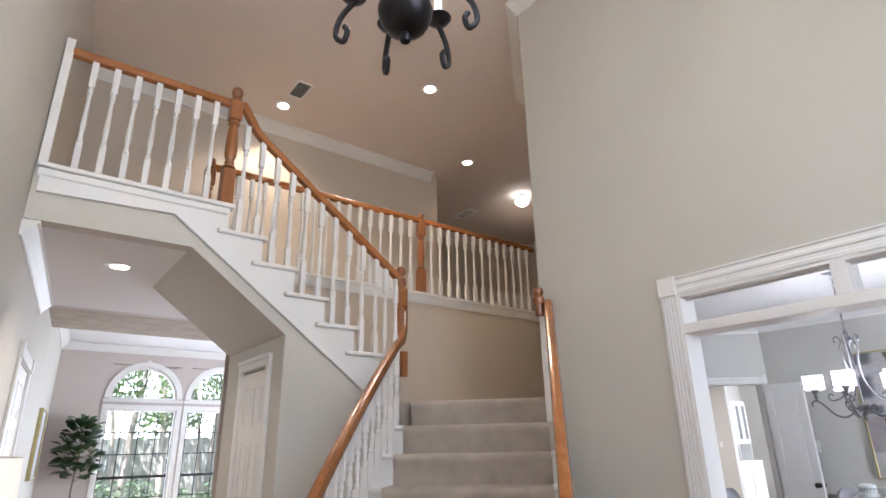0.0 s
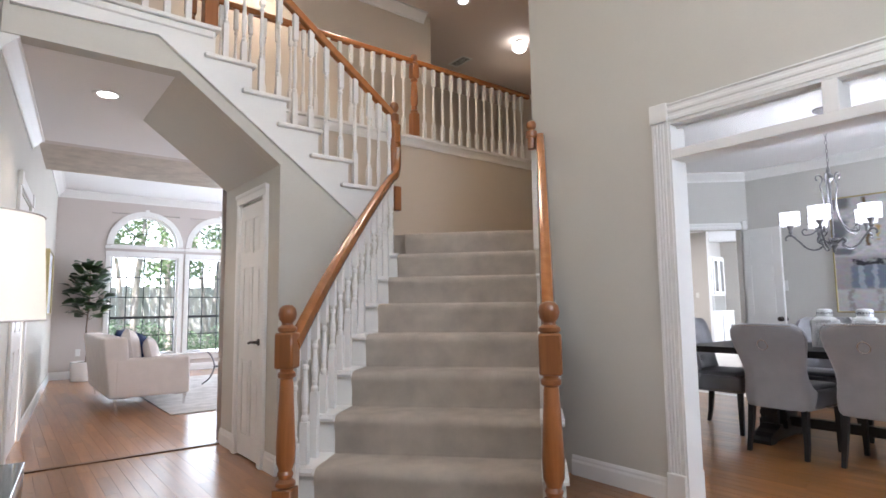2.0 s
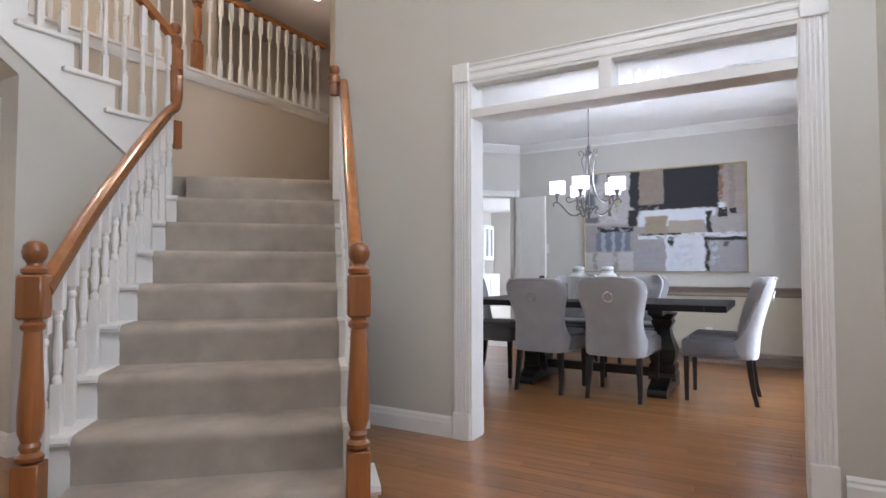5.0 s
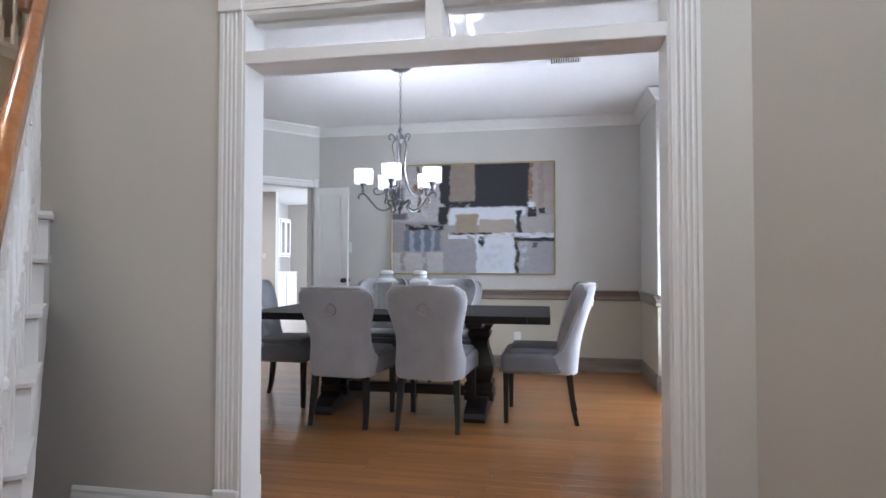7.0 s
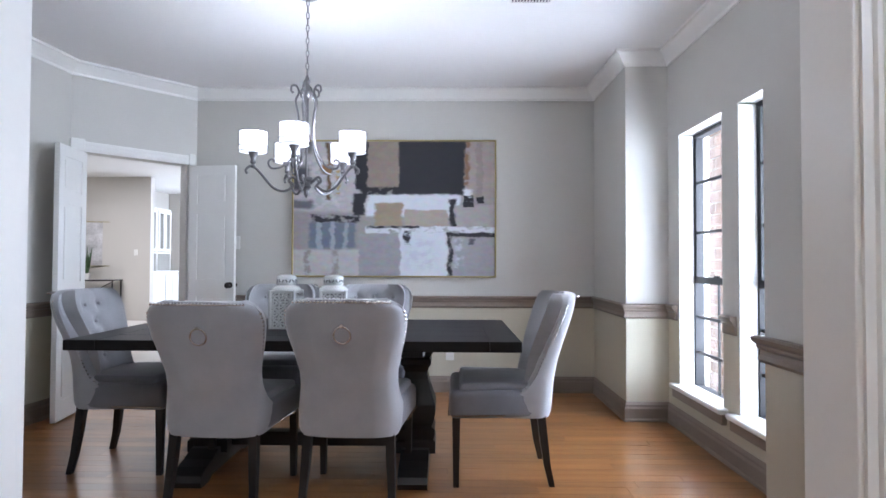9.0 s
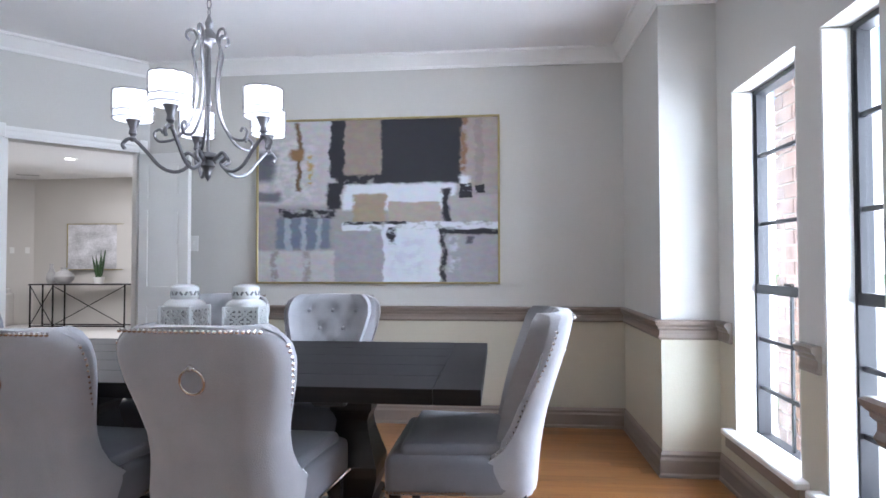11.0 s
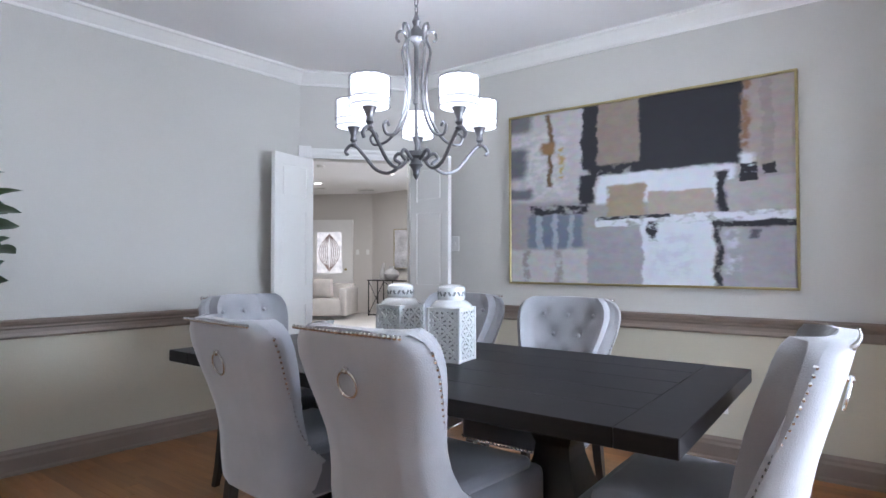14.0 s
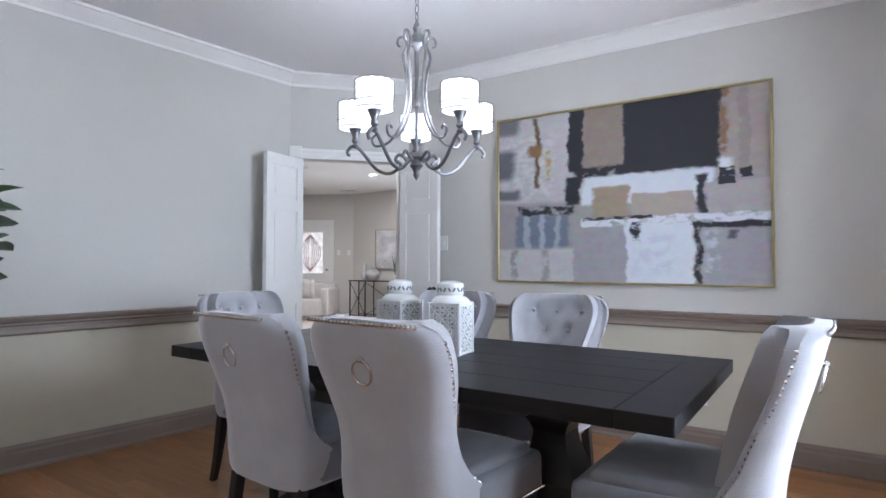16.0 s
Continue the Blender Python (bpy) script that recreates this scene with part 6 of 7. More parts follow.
# ---- living room ----
def pillow(bm, m, w, h, t):
    """A stuffed cushion: thick in the middle, thin at its seams."""
    n = 10
    grid = {}
    for s_ in (-1, 1):
        for i in range(n + 1):
            for k in range(n + 1):
                u, v = 2 * i / n - 1, 2 * k / n - 1
                if s_ == 1 and (i in (0, n) or k in (0, n)):
                    grid[s_, i, k] = grid[-1, i, k]
                    continue
                d = (max(0, 1 - abs(u) ** 2.6) * max(0, 1 - abs(v) ** 2.6)) ** 0.5
                p = Vector((u * w / 2 * (1 - 0.05 * (1 - v * v)), s_ * t / 2 * d, v * h / 2 * (1 - 0.05 * (1 - u * u))))
                grid[s_, i, k] = bm.verts.new(m @ p)
        for i in range(n):
            for k in range(n):
                bm.faces.new([grid[s_, a, b] for a, b in ((i, k), (i + 1, k), (i + 1, k + 1), (i, k + 1))])
    return bm


so = thing("sofa", pose(0, 0, 0), "white linen sofa with slim metal legs on a rug", "sofa")


def soft(a, b, r=0.035):
    bm = bmesh.new()
    box(bm, a, b, bevel=r, seg=4)
    return bm


SX0, SX1, SY0, SY1 = 1.40, 2.29, 7.30, 9.15
part("arm", soft((SX0 + 0.1, SY0, 0.14), (SX1, SY0 + 0.13, 0.575)), SOFA, so, "", True)
part("arm", soft((SX0 + 0.1, SY1 - 0.13, 0.14), (SX1, SY1, 0.575)), SOFA, so, "", True)
part("frame", soft((SX0 + 0.05, SY0 + 0.02, 0.14), (SX1 - 0.02, SY1 - 0.02, 0.32), 0.02), SOFA, so, "", True)
bm = bmesh.new()
prism(bm, [(SX0 + 0.06, 0.14), (SX0 + 0.28, 0.14), (SX0 + 0.22, 0.80), (SX0 + 0.16, 0.815), (SX0 - 0.01, 0.815), (SX0 - 0.02, 0.78)], SY0 + 0.003, SY1 - 0.003, lambda u, v, d: (u, d, v))
bmesh.ops.bevel(bm, geom=list(bm.edges), offset=0.025, segments=3, affect="EDGES", profile=0.5)
part("backrest", bm, SOFA, so, "", True)
for y0, y1 in ((SY0 + 0.135, 8.22), (8.23, SY1 - 0.135)):
    part("seat_cushion", soft((SX0 + 0.27, y0, 0.32), (SX1 + 0.02, y1, 0.46), 0.04), SOFA, so, "", True)
for x in (SX0 + 0.14, SX1 - 0.06):
    for y in (SY0 + 0.05, SY1 - 0.09):
        bm = bmesh.new()
        prism(bm, [(0, 0), (0.012, 0), (0.035, 0.13), (0.035, 0.142), (-0.10, 0.142), (-0.10, 0.13), (0.005, 0.13)], y, y + 0.04, lambda u, v, d, xx=x, s_=(-1 if x < 1.7 else 1): (xx + s_ * u, d, v + 0.0005))
        part("leg", bm, CHROME, so, "slim metal leg")
for nm, mm, w, h, t, mt, lb in (
        ("cushion", pose(1.72, 7.72, 0.66, -10, 0, 84) , 0.52, 0.50, 0.20, SOFA, "plump white linen cushion leaning on the sofa"),
        ("cushion", pose(1.93, 7.66, 0.61, -14, 0, 78), 0.44, 0.38, 0.17, SOFA, "plump white linen cushion leaning on the sofa"),
        ("cushion", pose(1.74, 8.35, 0.66, -12, 0, 70), 0.46, 0.44, 0.16, NAVY, "navy linen cushion leaning on the sofa"),
        ("cushion", pose(1.92, 8.15, 0.64, -20, 8, 66), 0.46, 0.42, 0.15, NAVY, "navy linen cushion leaning on the sofa")):
    bm = pillow(bmesh.new(), Matrix.Identity(4), w, h, t)
    ob = link(nm, bm, mt, None, "", True)
    ob.matrix_basis = mm
    tagged(ob, lb, "cushion", "sofa cushions")
bm = bmesh.new()
box(bm, (1.95, 6.68, 0.0), (4.9, 10.2, 0.011), bevel=0.003)
tagged(link("area_rug", bm, RUG), "pale grey patterned area rug on the oak floor", "rug")
gt = thing("side_table", pose(3.05, 8.75, 0.011), "round glass side table on curved metal legs", "table")
bm = bmesh.new()
lathe(bm, [(0, 0.50), (0.27, 0.50), (0.275, 0.505), (0.27, 0.512), (0, 0.512)], 32)
part("tabletop", bm, GLASS, gt, "clear round glass top")
for k in range(3):
    a = radians(20 + 120 * k)
    bm = bmesh.new()
    tube(bm, curve([(0.25 * math.cos(a), 0.25 * math.sin(a), 0.012), (0.14 * math.cos(a), 0.14 * math.sin(a), 0.10), (0.07 * math.cos(a), 0.07 * math.sin(a), 0.27), (0.12 * math.cos(a), 0.12 * math.sin(a), 0.42), (0.2 * math.cos(a), 0.2 * math.sin(a), 0.497)], 6), 0.011, 8)
    part("leg", bm, PEWTER, gt, "curved metal leg", True)
bm = bmesh.new()
tube(bm, [(0.075 * math.cos(2 * math.pi * q / 24), 0.075 * math.sin(2 * math.pi * q / 24), 0.27) for q in range(24)], 0.008, 6, True)
part("ring", bm, PEWTER, gt, "", True)
ARTB = mat("blue_grey_canvas", (0.42, 0.44, 0.50), 0.7, var=0.55, scale=2.2, bump=0.2, bump_scale=30)
framed_art("wall_painting", pose(LW(9.45), 9.45, 1.07, 0, 0, 90 - 5.7), 1.1, 0.85, ARTB, GOLD, "blue-grey abstract painting in a gold frame", 0.05)


def leaf_mesh(length, width, material):
    bm = bmesh.new()
    n = 7
    rows = []
    for i in range(n + 1):
        t = i / n
        w = width / 2 * (math.sin(math.pi * t ** 1.25) ** 0.6 if 0 < t < 1 else 0.03)
        z = -0.38 * length * t * t
        rows.append([bm.verts.new((s_ * w, length * t, z + 0.22 * abs(s_) * w + 0.012 * length * math.sin(9 * t + 3 * s_))) for s_ in (-1, -0.5, 0, 0.5, 1)])
    for a, b in zip(rows, rows[1:]):
        for k in range(4):
            bm.faces.new((a[k], a[k + 1], b[k + 1], b[k]))
    me = bpy.data.meshes.new("leaf")
    bm.to_mesh(me)
    bm.free()
    me.materials.append(material)
    me.polygons.foreach_set("use_smooth", [True] * len(me.polygons))
    return me


LM = [leaf_mesh(0.155, 0.145, LEAF), leaf_mesh(0.14, 0.13, LEAF), leaf_mesh(0.13, 0.12, LEAF_B)]


def fig_tree(x, y, trunk_h, crown, n, pot, seed, label, low=0, scale=1.0):
    rng = random.Random(seed)
    ft = thing("fig_tree", pose(x, y, 0), label, "potted plant")
    bm = bmesh.new()
    r0_, r1_, h = pot
    lathe(bm, [(r0_ * 0.98, 0), (r0_, 0.01), (r1_, h - 0.01), (r1_ - 0.004, h), (r1_ - 0.02, h), (r1_ - 0.022, h - 0.03), (0, h - 0.03)], 40)
    part("pot", bm, POT, ft, "white ceramic planter", True)
    if low:
        for k in range(11):
            t = (k + 0.6) / 11.4
            bm = bmesh.new()
            tube(bm, [((r0_ + 0.001 + (r1_ - r0_) * t) * math.cos(q * math.pi / 20), (r0_ + 0.001 + (r1_ - r0_) * t) * math.sin(q * math.pi / 20), h * t) for q in range(40)], 0.0075, 6, True)
            part("rib", bm, POT, ft, "", True)
    bm = bmesh.new()
    lathe(bm, [(0, h - 0.02), (r1_ * 0.5, h - 0.012), (r1_ - 0.022, h - 0.028), (0, h - 0.03)], 24)
    part("soil", bm, SOIL, ft, "mossy soil", True)
    top = trunk_h + crown
    pts = curve([(0, 0, h - 0.03), (0.02, 0.0, h + trunk_h * 0.3), (-0.012, 0.01, trunk_h * 0.8), (0.015, 0.0, trunk_h + crown * 0.4), (0, 0.01, top)], 6)
    bm = bmesh.new()
    tube(bm, pts, [0.016 - 0.010 * i / (len(pts) - 1) for i in range(len(pts))], 8)
    part("trunk", bm, BARK, ft, "slender brown trunk", True)
    for k in range(n):
        t = (k + 0.5) / n
        zc = trunk_h + crown * t * 0.98
        a = k * 2.399 + rng.uniform(-0.4, 0.4)
        spread = (0.06 + 0.17 * math.sin(math.pi * (0.18 + 0.78 * t))) * scale * rng.uniform(0.3, 1.0)
        bx, by = spread * math.cos(a), spread * math.sin(a)
        ob = new("leaf", LM[k % 3 if rng.random() < 0.6 else 0])
        ob.parent = ft
        ob.matrix_basis = pose(bx, by, zc, rng.uniform(0, 55) + 25 * t, rng.uniform(-30, 30), math.degrees(a) - 90) @ Matrix.Scale(rng.uniform(0.75, 1.1) * scale, 4)
        if spread > 0.09 and k % 3 == 0:
            bm = bmesh.new()
            tube(bm, [(0, 0, zc - 0.07), (bx * 0.6, by * 0.6, zc - 0.02), (bx, by, zc)], 0.004, 5)
            part("twig", bm, BARK, ft)
    for k in range(low):
        a = k * 2.399
        ob = new("leaf", LM[k % 3])
        ob.parent = ft
        ob.matrix_basis = pose(0.07 * math.cos(a), 0.07 * math.sin(a), h + 0.03 + 0.11 * rng.random(), rng.uniform(0, 45), rng.uniform(-20, 20), math.degrees(a) - 90)


fig_tree(1.60, 10.93, 1.02, 0.86, 110, (0.20, 0.215, 0.30), 3, "potted fiddle-leaf fig in a white planter on the oak floor", 0, 1.25)
fig_tree(4.40, 3.41, 1.02, 0.60, 105, (0.13, 0.16, 0.24), 8, "potted fiddle-leaf fig in a ribbed white planter", 14, 1.15)

# ---- family room ----
ARTC = mat("pale_grey_canvas", (0.52, 0.51, 0.52), 0.7, var=0.55, scale=2.6, bump=0.2, bump_scale=30, stretch=(1, 1, 1.6))
ft_ = thing("console_table", pose(12.98, 7.95, 0, 0, 0, 93), "black metal console table with crossed sides", "console table")
part("tabletop", boxes(((-0.90, -0.17, 0.76), (0.90, 0.17, 0.785)), bevel=0.003), BLACKWOOD, ft_)
for x in (-0.88, 0.44, 0.86):
    for y in (-0.16, 0.14):
        part("leg", boxes(((x, y, 0), (x + 0.02, y + 0.02, 0.76))), IRON, ft_)
part("lower_rail", boxes(((-0.86, -0.16, 0.02), (0.86, -0.14, 0.04))), IRON, ft_)
part("lower_rail", boxes(((-0.86, 0.14, 0.02), (0.86, 0.16, 0.04))), IRON, ft_)
for x0, x1 in ((-0.87, 0.45), (0.45, 0.87)):
    for z0, z1 in ((0.04, 0.75), (0.75, 0.04)):
        bm = bmesh.new()
        tube(bm, [(x0, 0.15, z0), (x1, 0.15, z1)], 0.008, 6)
        part("cross_brace", bm, IRON, ft_)
va = thing("vase", pose(12.98, 8.32, 0.785), "round grey ceramic vase on the console", "vase")
bm = bmesh.new()
lathe(bm, [(0, 0), (0.09, 0), (0.15, 0.06), (0.165, 0.13), (0.13, 0.2), (0.06, 0.235), (0.05, 0.27), (0.06, 0.29), (0.045, 0.29), (0.04, 0.25), (0, 0.24)], 24)
part("body", bm, mat("grey_ceramic", (0.42, 0.41, 0.40), 0.4, var=0.2, scale=6), va, "", True)
bv = thing("vase", pose(12.97, 8.56, 0.785), "tall narrow grey bottle vase on the console", "vase")
bm = bmesh.new()
lathe(bm, [(0, 0), (0.06, 0), (0.085, 0.08), (0.08, 0.17), (0.045, 0.24), (0.028, 0.30), (0.034, 0.36), (0.024, 0.36), (0.02, 0.31), (0, 0.30)], 20)
part("body", bm, bpy.data.materials["grey_ceramic"], bv, "", True)
sp_ = thing("snake_plant", pose(12.96, 7.63, 0.785), "small snake plant in a white pot on the console", "potted plant")
bm = bmesh.new()
lathe(bm, [(0, 0), (0.07, 0), (0.09, 0.12), (0.08, 0.12), (0.075, 0.10), (0, 0.10)], 20)
part("pot", bm, POT, sp_, "", True)
for k in range(9):
    a = k * 2.399
    bm = bmesh.new()
    tube(bm, curve([(0.02 * math.cos(a), 0.02 * math.sin(a), 0.09), (0.06 * math.cos(a), 0.06 * math.sin(a), 0.28), (0.11 * math.cos(a), 0.11 * math.sin(a), 0.42 + 0.1 * (k % 3))], 4), [0.02, 0.024, 0.026, 0.026, 0.024, 0.02, 0.014, 0.008, 0.002], 5)
    part("leaf", bm, LEAF, sp_, "", True)
framed_art("wall_painting", pose(13.262, 7.77, 1.03, 0, 0, -90 + 3.2), 1.36, 0.86, ARTC, GOLD, "pale abstract painting in a gold frame above the console")
plate(13.21, 6.83, 1.30, -90, "white switch plate on the far wall")
EW = math.degrees(math.atan2(12.0 - 9.25, 11.8 - 13.35))
for off, lab in ((0.34, "white double switch plate beside the glazed door"), (0.10, "small thermostat with a dark display")):
    plate(13.35 + off * math.cos(radians(EW)) - 0.003, 9.25 + off * math.sin(radians(EW)) - 0.002, 1.40, EW + 180, lab)
fs = thing("sofa", pose(11.75, 9.55, 0, 0, 0, 30), "pale grey sofa with scatter cushions", "sofa")
GREYS = mat("grey_linen", (0.50, 0.47, 0.44), 0.9, var=0.08, scale=9, bump=0.2, bump_scale=400)
part("body", soft((-0.45, -0.9, 0.08), (0.4, 0.9, 0.42)), GREYS, fs, "", True)
part("backrest", soft((0.2, -0.9, 0.3), (0.45, 0.9, 0.72)), GREYS, fs, "", True)
for y in (-0.95, 0.78):
    part("arm", soft((-0.45, y, 0.08), (0.45, y + 0.17, 0.64)), GREYS, fs, "", True)
for k in range(2):
    ob = link("cushion", pillow(bmesh.new(), Matrix.Identity(4), 0.42, 0.4, 0.16), SOFA if k else GREYS, None, "", True)
    ob.matrix_basis = pose(11.72 + 0.25 * k, 9.15 + 0.18 * k, 0.62, -8, 0, 120)
    tagged(ob, "pale linen cushion on the grey sofa", "cushion", "sofa cushions")
# glazed entry door on the angled wall
ea = math.degrees(math.atan2(12.0 - 9.25, 11.8 - 13.35))
ed = thing("glazed_door", pose(13.35 + 0.56 * math.cos(radians(ea)) - 0.02, 9.25 + 0.56 * math.sin(radians(ea)) - 0.03, 0, 0, 0, ea), "white door with a leaded glass panel", "door")
part("leaf", wall_like(0.92, 2.05, ((0.16, 0.76, 0.92, 1.86),), 0.04), WHITE, ed)
part("casing", boxes(((-0.1, -0.03, 0), (0, 0.03, 2.15)), ((0.92, -0.03, 0), (1.02, 0.03, 2.15)), ((0, -0.03, 2.05), (0.92, 0.03, 2.15))), WHITE, ed)
# pane glows a little itself, as daylight from behind; the wall is closed
part("glass_pane", boxes(((0.16, -0.004, 0.92), (0.76, 0.004, 1.86))), mat("leaded_glass", (0.75, 0.70, 0.66), 0.25, var=0.35, scale=9, emit=(0.85, 0.82, 0.8), strength=0.6), ed, "leaded glass with daylight as its own glow")
for k in range(5):
    for sgn in (-1, 1):
        bm = bmesh.new()
        tube(bm, [(0.46 + sgn * (0.05 + 0.05 * k) * math.sin(math.pi * t / 8), 0.012, 0.96 + 0.86 * t / 8) for t in range(9)], 0.007, 5)
        part("lead_came", bm, BRICK, ed)
knob(ed, 0.06, 1.0, GOLD)
# white built-in cabinets
for k in range(2):
    x = 14.15 + 0.62 * k
    kc = thing("tall_cabinet", pose(x, 7.55, 0, 0, 0, 0), "white built-in cabinet with glazed upper doors", "cabinet", "built-in cabinets")
    part("base_unit", boxes(((0, -0.5, 0.0), (0.60, 0, 0.88)), bevel=0.004), WHITE, kc)
    part("counter", boxes(((-0.01, -0.52, 0.88), (0.61, 0, 0.92)), bevel=0.004), WHITE, kc)
    part("upper_unit", boxes(((0, -0.02, 0.92), (0.60, 0, 2.3)), ((0, -0.32, 0.92), (0.02, -0.02, 2.3)), ((0.58, -0.32, 0.92), (0.60, -0.02, 2.3)), ((0.02, -0.32, 2.26), (0.58, -0.02, 2.3)), ((0.02, -0.32, 1.30), (0.58, -0.02, 1.33))), WHITE, kc)
    for d0 in (0.02, 0.305):
        part("door", wall_like(0.275, 0.9, ((0.06, 0.215, 0.06, 0.84),), 0.02), WHITE, kc).matrix_basis = pose(d0, -0.33, 1.35)
        part("door", wall_like(0.275, 0.8, (), 0.02), WHITE, kc).matrix_basis = pose(d0, -0.512, 0.05)
kp = thing("potted_herb", pose(14.45, 7.30, 0.92), "small green plant in a white pot on the counter", "potted plant")
bm = bmesh.new()
lathe(bm, [(0, 0), (0.06, 0), (0.07, 0.1), (0, 0.1)], 16)
part("pot", bm, POT, kp, "", True)
for k in range(26):
    ob = new("leaf", LM[k % 3])
    ob.parent = kp
    a = k * 2.399
    ob.matrix_basis = pose(0.03 * math.cos(a), 0.03 * math.sin(a), 0.1 + 0.004 * k, 20 + 2 * k, 0, math.degrees(a) - 90) @ Matrix.Scale(0.7, 4)
downlight(11.4, 6.96, 2.75, 14)
downlight(11.45, 8.94, 2.75, 14)
vent(11.98, 9.55, 2.75, 0.1, 0.2, 30)
vent(12.79, 8.9, 2.75, 0.1, 0.2, 30)
sm = thing("smoke_detector", pose(10.07, 7.30, 2.75), "round white smoke detector on the ceiling", "smoke detector")
bm = bmesh.new()
lathe(bm, [(0, -0.036), (0.045, -0.036), (0.06, -0.026), (0.064, -0.008), (0.064, 0)], 24)
part("housing", bm, PLATE, sm, "", True)
bm = bmesh.new()
lathe(bm, [(0.046, -0.033), (0.05, -0.0375), (0.054, -0.033)], 24)
part("vent_ring", bm, WHITE, sm, "", True)

# ---- outdoors ----
GR = bmesh.new()
prism(GR, [(-300, -300), (300, -300), (300, 300), (-300, 300)], -0.6, -0.25, lambda u, v, d: (u, v, d))
structure("ground", GR, GRASS, "green lawn round the house", "ground")
fn = thing("garden_fence", pose(0, 16.2, -0.25), "weathered wooden board fence behind the garden", "fence")
for k in range(70):
    bm = bmesh.new()
    hgt = 1.95 + random.uniform(-0.02, 0.02)
    box(bm, (-3.5 + 0.152 * k, 0, 0), (-3.5 + 0.152 * k + 0.145, 0.02, hgt))
    part("board", bm, FENCE, fn)
for z in (0.4, 1.5):
    part("rail", boxes(((-3.5, 0.022, z), (7.2, 0.07, z + 0.09))), FENCE, fn)


def clump(bm, c, r, n, size, rng):
    """Small leaves, set at random in a squashed ball with gaps."""
    for _ in range(n):
        d = Vector((rng.gauss(0, 1), rng.gauss(0, 1), rng.gauss(0, 1))).normalized()
        p = Vector(c) + Vector((d.x * r[0], d.y * r[1], d.z * r[2])) * rng.uniform(0.45, 1.05)
        q = Euler((rng.uniform(0, 6.3), rng.uniform(0, 6.3), rng.uniform(0, 6.3))).to_matrix()
        s = size * rng.uniform(0.6, 1.3)
        v = [bm.verts.new(p + q @ Vector(k)) for k in ((-s * 0.4, 0, 0), (0, -s, 0), (s * 0.4, 0, s * 0.1), (0, s, 0))]
        bm.faces.new(v)


rng = random.Random(5)
hb = bmesh.new()
for k in range(60):
    clump(hb, (-1.0 + 0.16 * k + rng.uniform(-0.1, 0.1), 13.9 + rng.uniform(-0.15, 0.15), rng.uniform(0.0, 0.72)), (0.3, 0.3, 0.26), 130, 0.045, rng)
hg = link("hedge", hb, HEDGE)
tagged(hg, "clipped green hedge below the window", "hedge", kind="stuff")
for i, (x, y, hgt) in enumerate(((1.9, 14.9, 5.0), (2.9, 15.3, 5.4), (3.7, 14.7, 5.0), (4.8, 15.4, 5.5), (0.6, 15.2, 5.2))):
    tr = thing("garden_tree", pose(x, y, -0.25), "pale-trunked garden tree with a light leafy crown", "tree", "garden trees")
    for k in range(3):
        bm = bmesh.new()
        a = 2.1 * k + i
        tube(bm, curve([(0.05 * math.cos(a), 0.05 * math.sin(a), 0), (0.18 * math.cos(a), 0.18 * math.sin(a), 1.4), (0.34 * math.cos(a), 0.3 * math.sin(a), 2.6), (0.8 * math.cos(a), 0.6 * math.sin(a), hgt * 0.8)], 5), [0.075 - 0.0035 * q for q in range(16)], 8)
        part("trunk", bm, mat("pale_bark", (0.50, 0.44, 0.38), 0.85, var=0.25, scale=7) if not (i or k) else bpy.data.materials["pale_bark"], tr, "smooth pale trunk", True)
    cb = bmesh.new()
    for k in range(16):
        clump(cb, (rng.uniform(-1.1, 1.1), rng.uniform(-0.8, 0.8), rng.uniform(2.2, hgt)), (0.5, 0.5, 0.34), 110, 0.075, rng)
    part("crown", cb, TREE_LEAF, tr, "light green leaves")
# backdrop panels glow by themselves, in place of overexposed sky and distance
bd = bmesh.new()
prism(bd, [(-30, -3), (36, -3), (36, 22), (-30, 22)], 62, 62.2, lambda u, v, d: (u, d, v))
structure("backdrop_sky", bd, mat("backdrop_glow", (0.9, 0.93, 0.95), 1.0, emit=(0.9, 0.97, 1.0), strength=2.8), "glowing panel for the bright sky behind the garden", "backdrop")
bd = bmesh.new()
prism(bd, [(-30, -3), (40, -3), (40, 16), (-30, 16)], -52.2, -52, lambda u, v, d: (u, d, v))
structure("backdrop_street", bd, bpy.data.materials["backdrop_glow"], "glowing panel for the bright distance before the house", "backdrop")
# brick pier outside the dining window
bp_ = thing("brick_pier", pose(6.42, -1.21, -0.25), "pale brick pier outside the dining window", "pier")
part("core", boxes(((0.01, 0.01, 0), (0.28, 0.10, 2.9))), mat("mortar", (0.5, 0.47, 0.43), 0.9), bp_, "pale mortar")
for k in range(34):
    cut = 0.19 if k % 2 else 0.09
    for x0, x1 in ((0.0, cut), (cut + 0.01, 0.29)):
        part("brick", boxes(((x0, 0.0, 0.005 + 0.083 * k), (x1, 0.11, 0.077 + 0.083 * k))), BRICK, bp_)
# unseen slab, added to keep direct sun out of the dining room
structure("dining_sun_block", boxes(((3.6, -3.3, 2.85), (7.7, -1.03, 2.95))), WHITE, "added white slab that keeps sun out of the dining windows", "roof")
# unseen slab too, shades the opening in the entry wall
structure("entry_sun_block", boxes(((-3.0, -4.2, 4.6), (3.55, -1.62, 4.7))), WHITE, "added white slab that keeps sun out of the entry opening", "roof")
# third glowing panel, whitens the slanting view through the dining windows
bd = bmesh.new()
prism(bd, [(-80, -3), (-1.5, -3), (-1.5, 20), (-80, 20)], 75, 75.2, lambda u, v, d: (d, u, v))
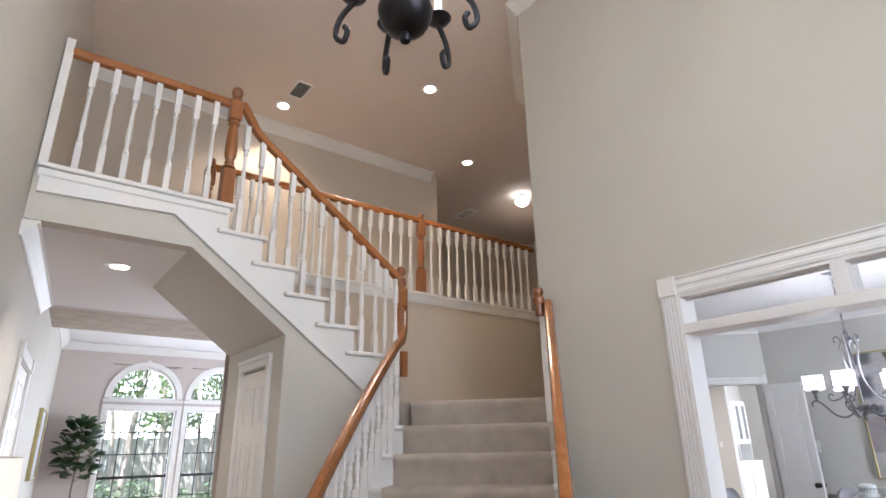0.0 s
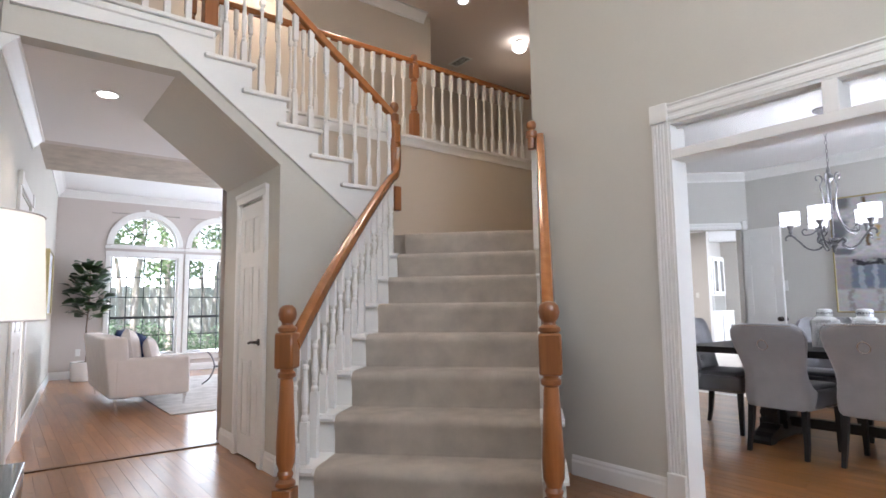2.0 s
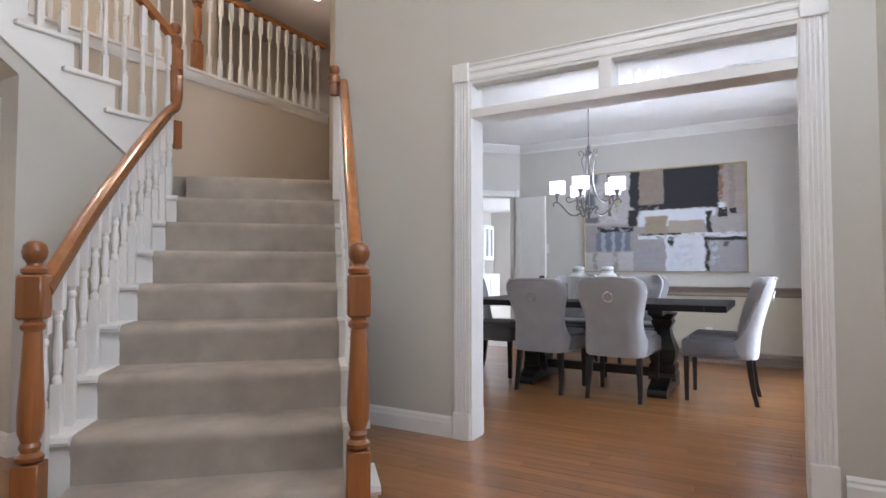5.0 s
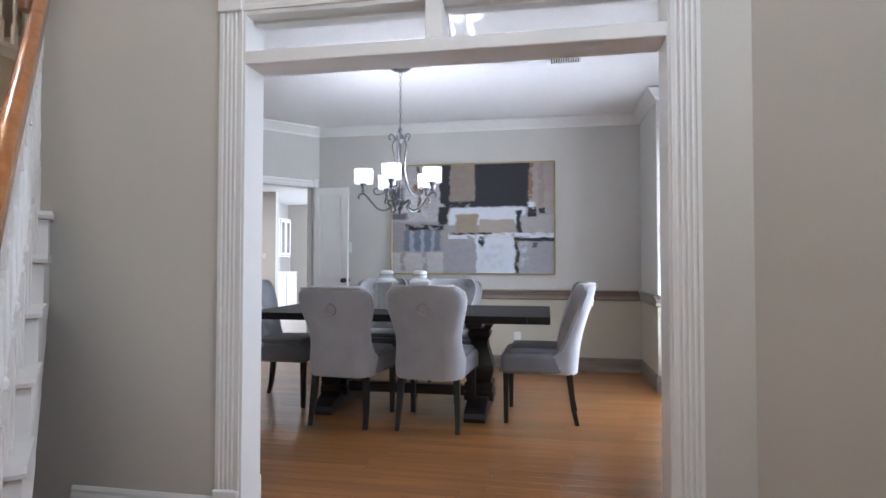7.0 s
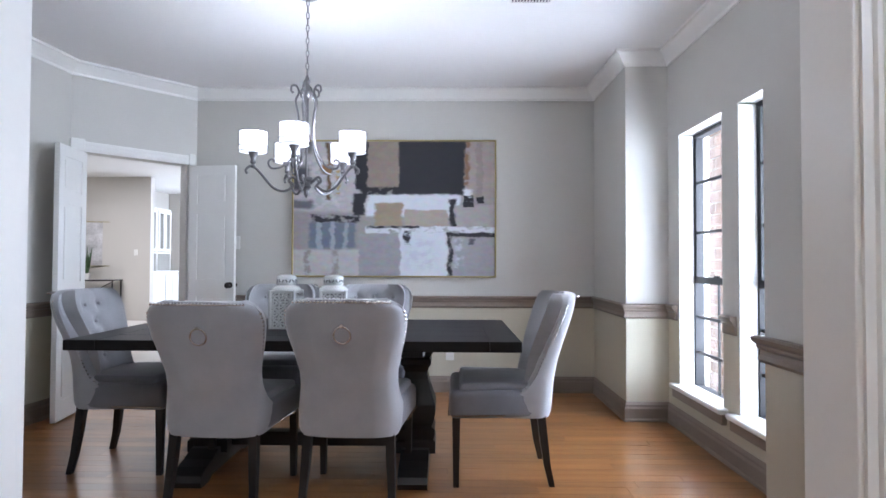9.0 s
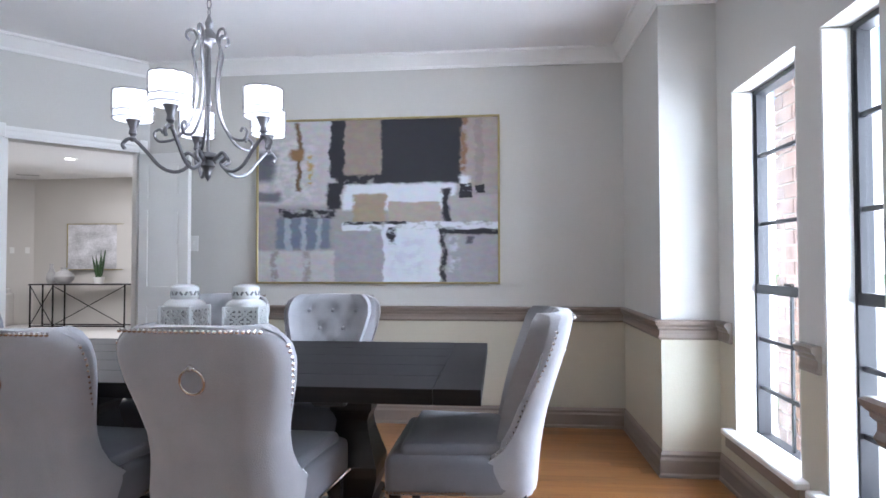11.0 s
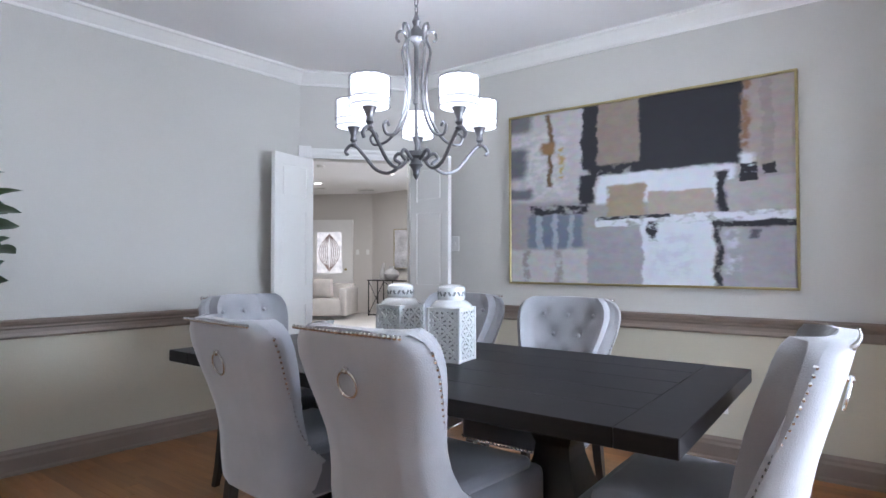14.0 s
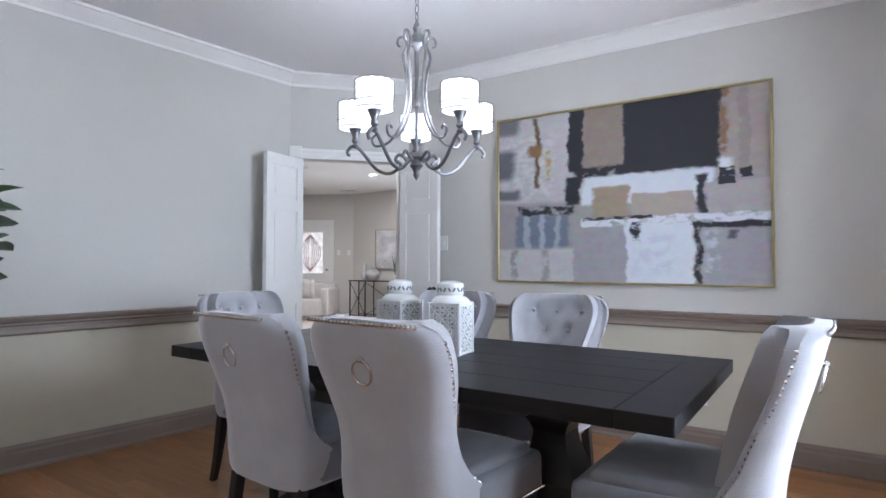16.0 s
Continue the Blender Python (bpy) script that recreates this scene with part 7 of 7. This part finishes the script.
structure("backdrop_side", bd, bpy.data.materials["backdrop_glow"], "glowing panel for the bright distance beside the house", "backdrop")
# made-up pale slab over the lawn, so the view below the horizon goes white
structure("pale_ground_slab", boxes(((-2, -30, -0.26), (40, -2.4, -0.235))), mat("pale_slab", (0.55, 0.53, 0.50), 0.85, var=0.12, scale=2, bump=0.2, bump_scale=40), "added pale slab that brightens the view from the windows", "pavement")


# ---- oak strip floor ----
PW = 0.083
LENGTHS = [0.45 + 0.12 * k for k in range(9)]
PM = []
for ln in LENGTHS:
    me = bpy.data.meshes.new("plank")
    bm = bmesh.new()
    a, b = PW / 2 - 0.0006, ln / 2 - 0.0006
    lo = [bm.verts.new((x, y, -0.012)) for x, y in ((-a, -b), (a, -b), (a, b), (-a, b))]
    mi = [bm.verts.new((x, y, -0.0012)) for x, y in ((-a, -b), (a, -b), (a, b), (-a, b))]
    hi = [bm.verts.new((x, y, 0)) for x, y in ((-a + 0.001, -b + 0.001), (a - 0.001, -b + 0.001), (a - 0.001, b - 0.001), (-a + 0.001, b - 0.001))]
    for p, q in ((lo, mi), (mi, hi)):
        for k in range(4):
            bm.faces.new((p[k], p[(k + 1) % 4], q[(k + 1) % 4], q[k]))
    bm.faces.new(hi)
    bm.to_mesh(me)
    bm.free()
    me.materials.append(PLANK)
    PM.append(me)
fl = structure("floor", boxes(((-0.5, -1.5, -0.0125), (0.5, -1.49, -0.012))), GAP, "honey oak strip floor with a glossy finish", "floor")
rng = random.Random(11)
rest, spare = bmesh.new(), 300


def strips(x0, x1, y0, y1, near):
    """Rows of oak strips along y; those in the near stretch of the plan are parts of their own."""
    global spare
    x = x0
    while x < x1:
        y = y0 - rng.uniform(0, 0.9)
        while y < y1:
            k = rng.randrange(len(LENGTHS))
            ln = LENGTHS[k]
            c = (x + PW / 2, y + ln / 2)
            lo, hi = max(y, y0), min(y + ln, y1)
            if hi - lo > 0.05:
                whole = lo == y and hi == y + ln
                if near and whole and spare and near[0] < c[0] < near[1] and near[2] < c[1] < near[3]:
                    ob = new("plank", PM[k])
                    ob.parent = fl
                    ob.location = (*c, rng.uniform(-0.0003, 0.0))
                    spare -= 1
                else:
                    box(rest, (x + 0.0006, lo + 0.0006, -0.012), (x + PW - 0.0006, hi - 0.0006, rng.uniform(-0.0003, 0.0)))
            y += ln
        x += PW


strips(-0.3, 7.5, -1.45, 5.03, (2.3, 5.0, -0.3, 2.6))
strips(0.5, 6.1, 5.075, 11.3, None)
me = bpy.data.meshes.new("planks")
rest.to_mesh(me)
rest.free()
me.materials.append(PLANKS)
ob = new("planks", me)
ob.parent = fl
ob["kind"] = "stuff"
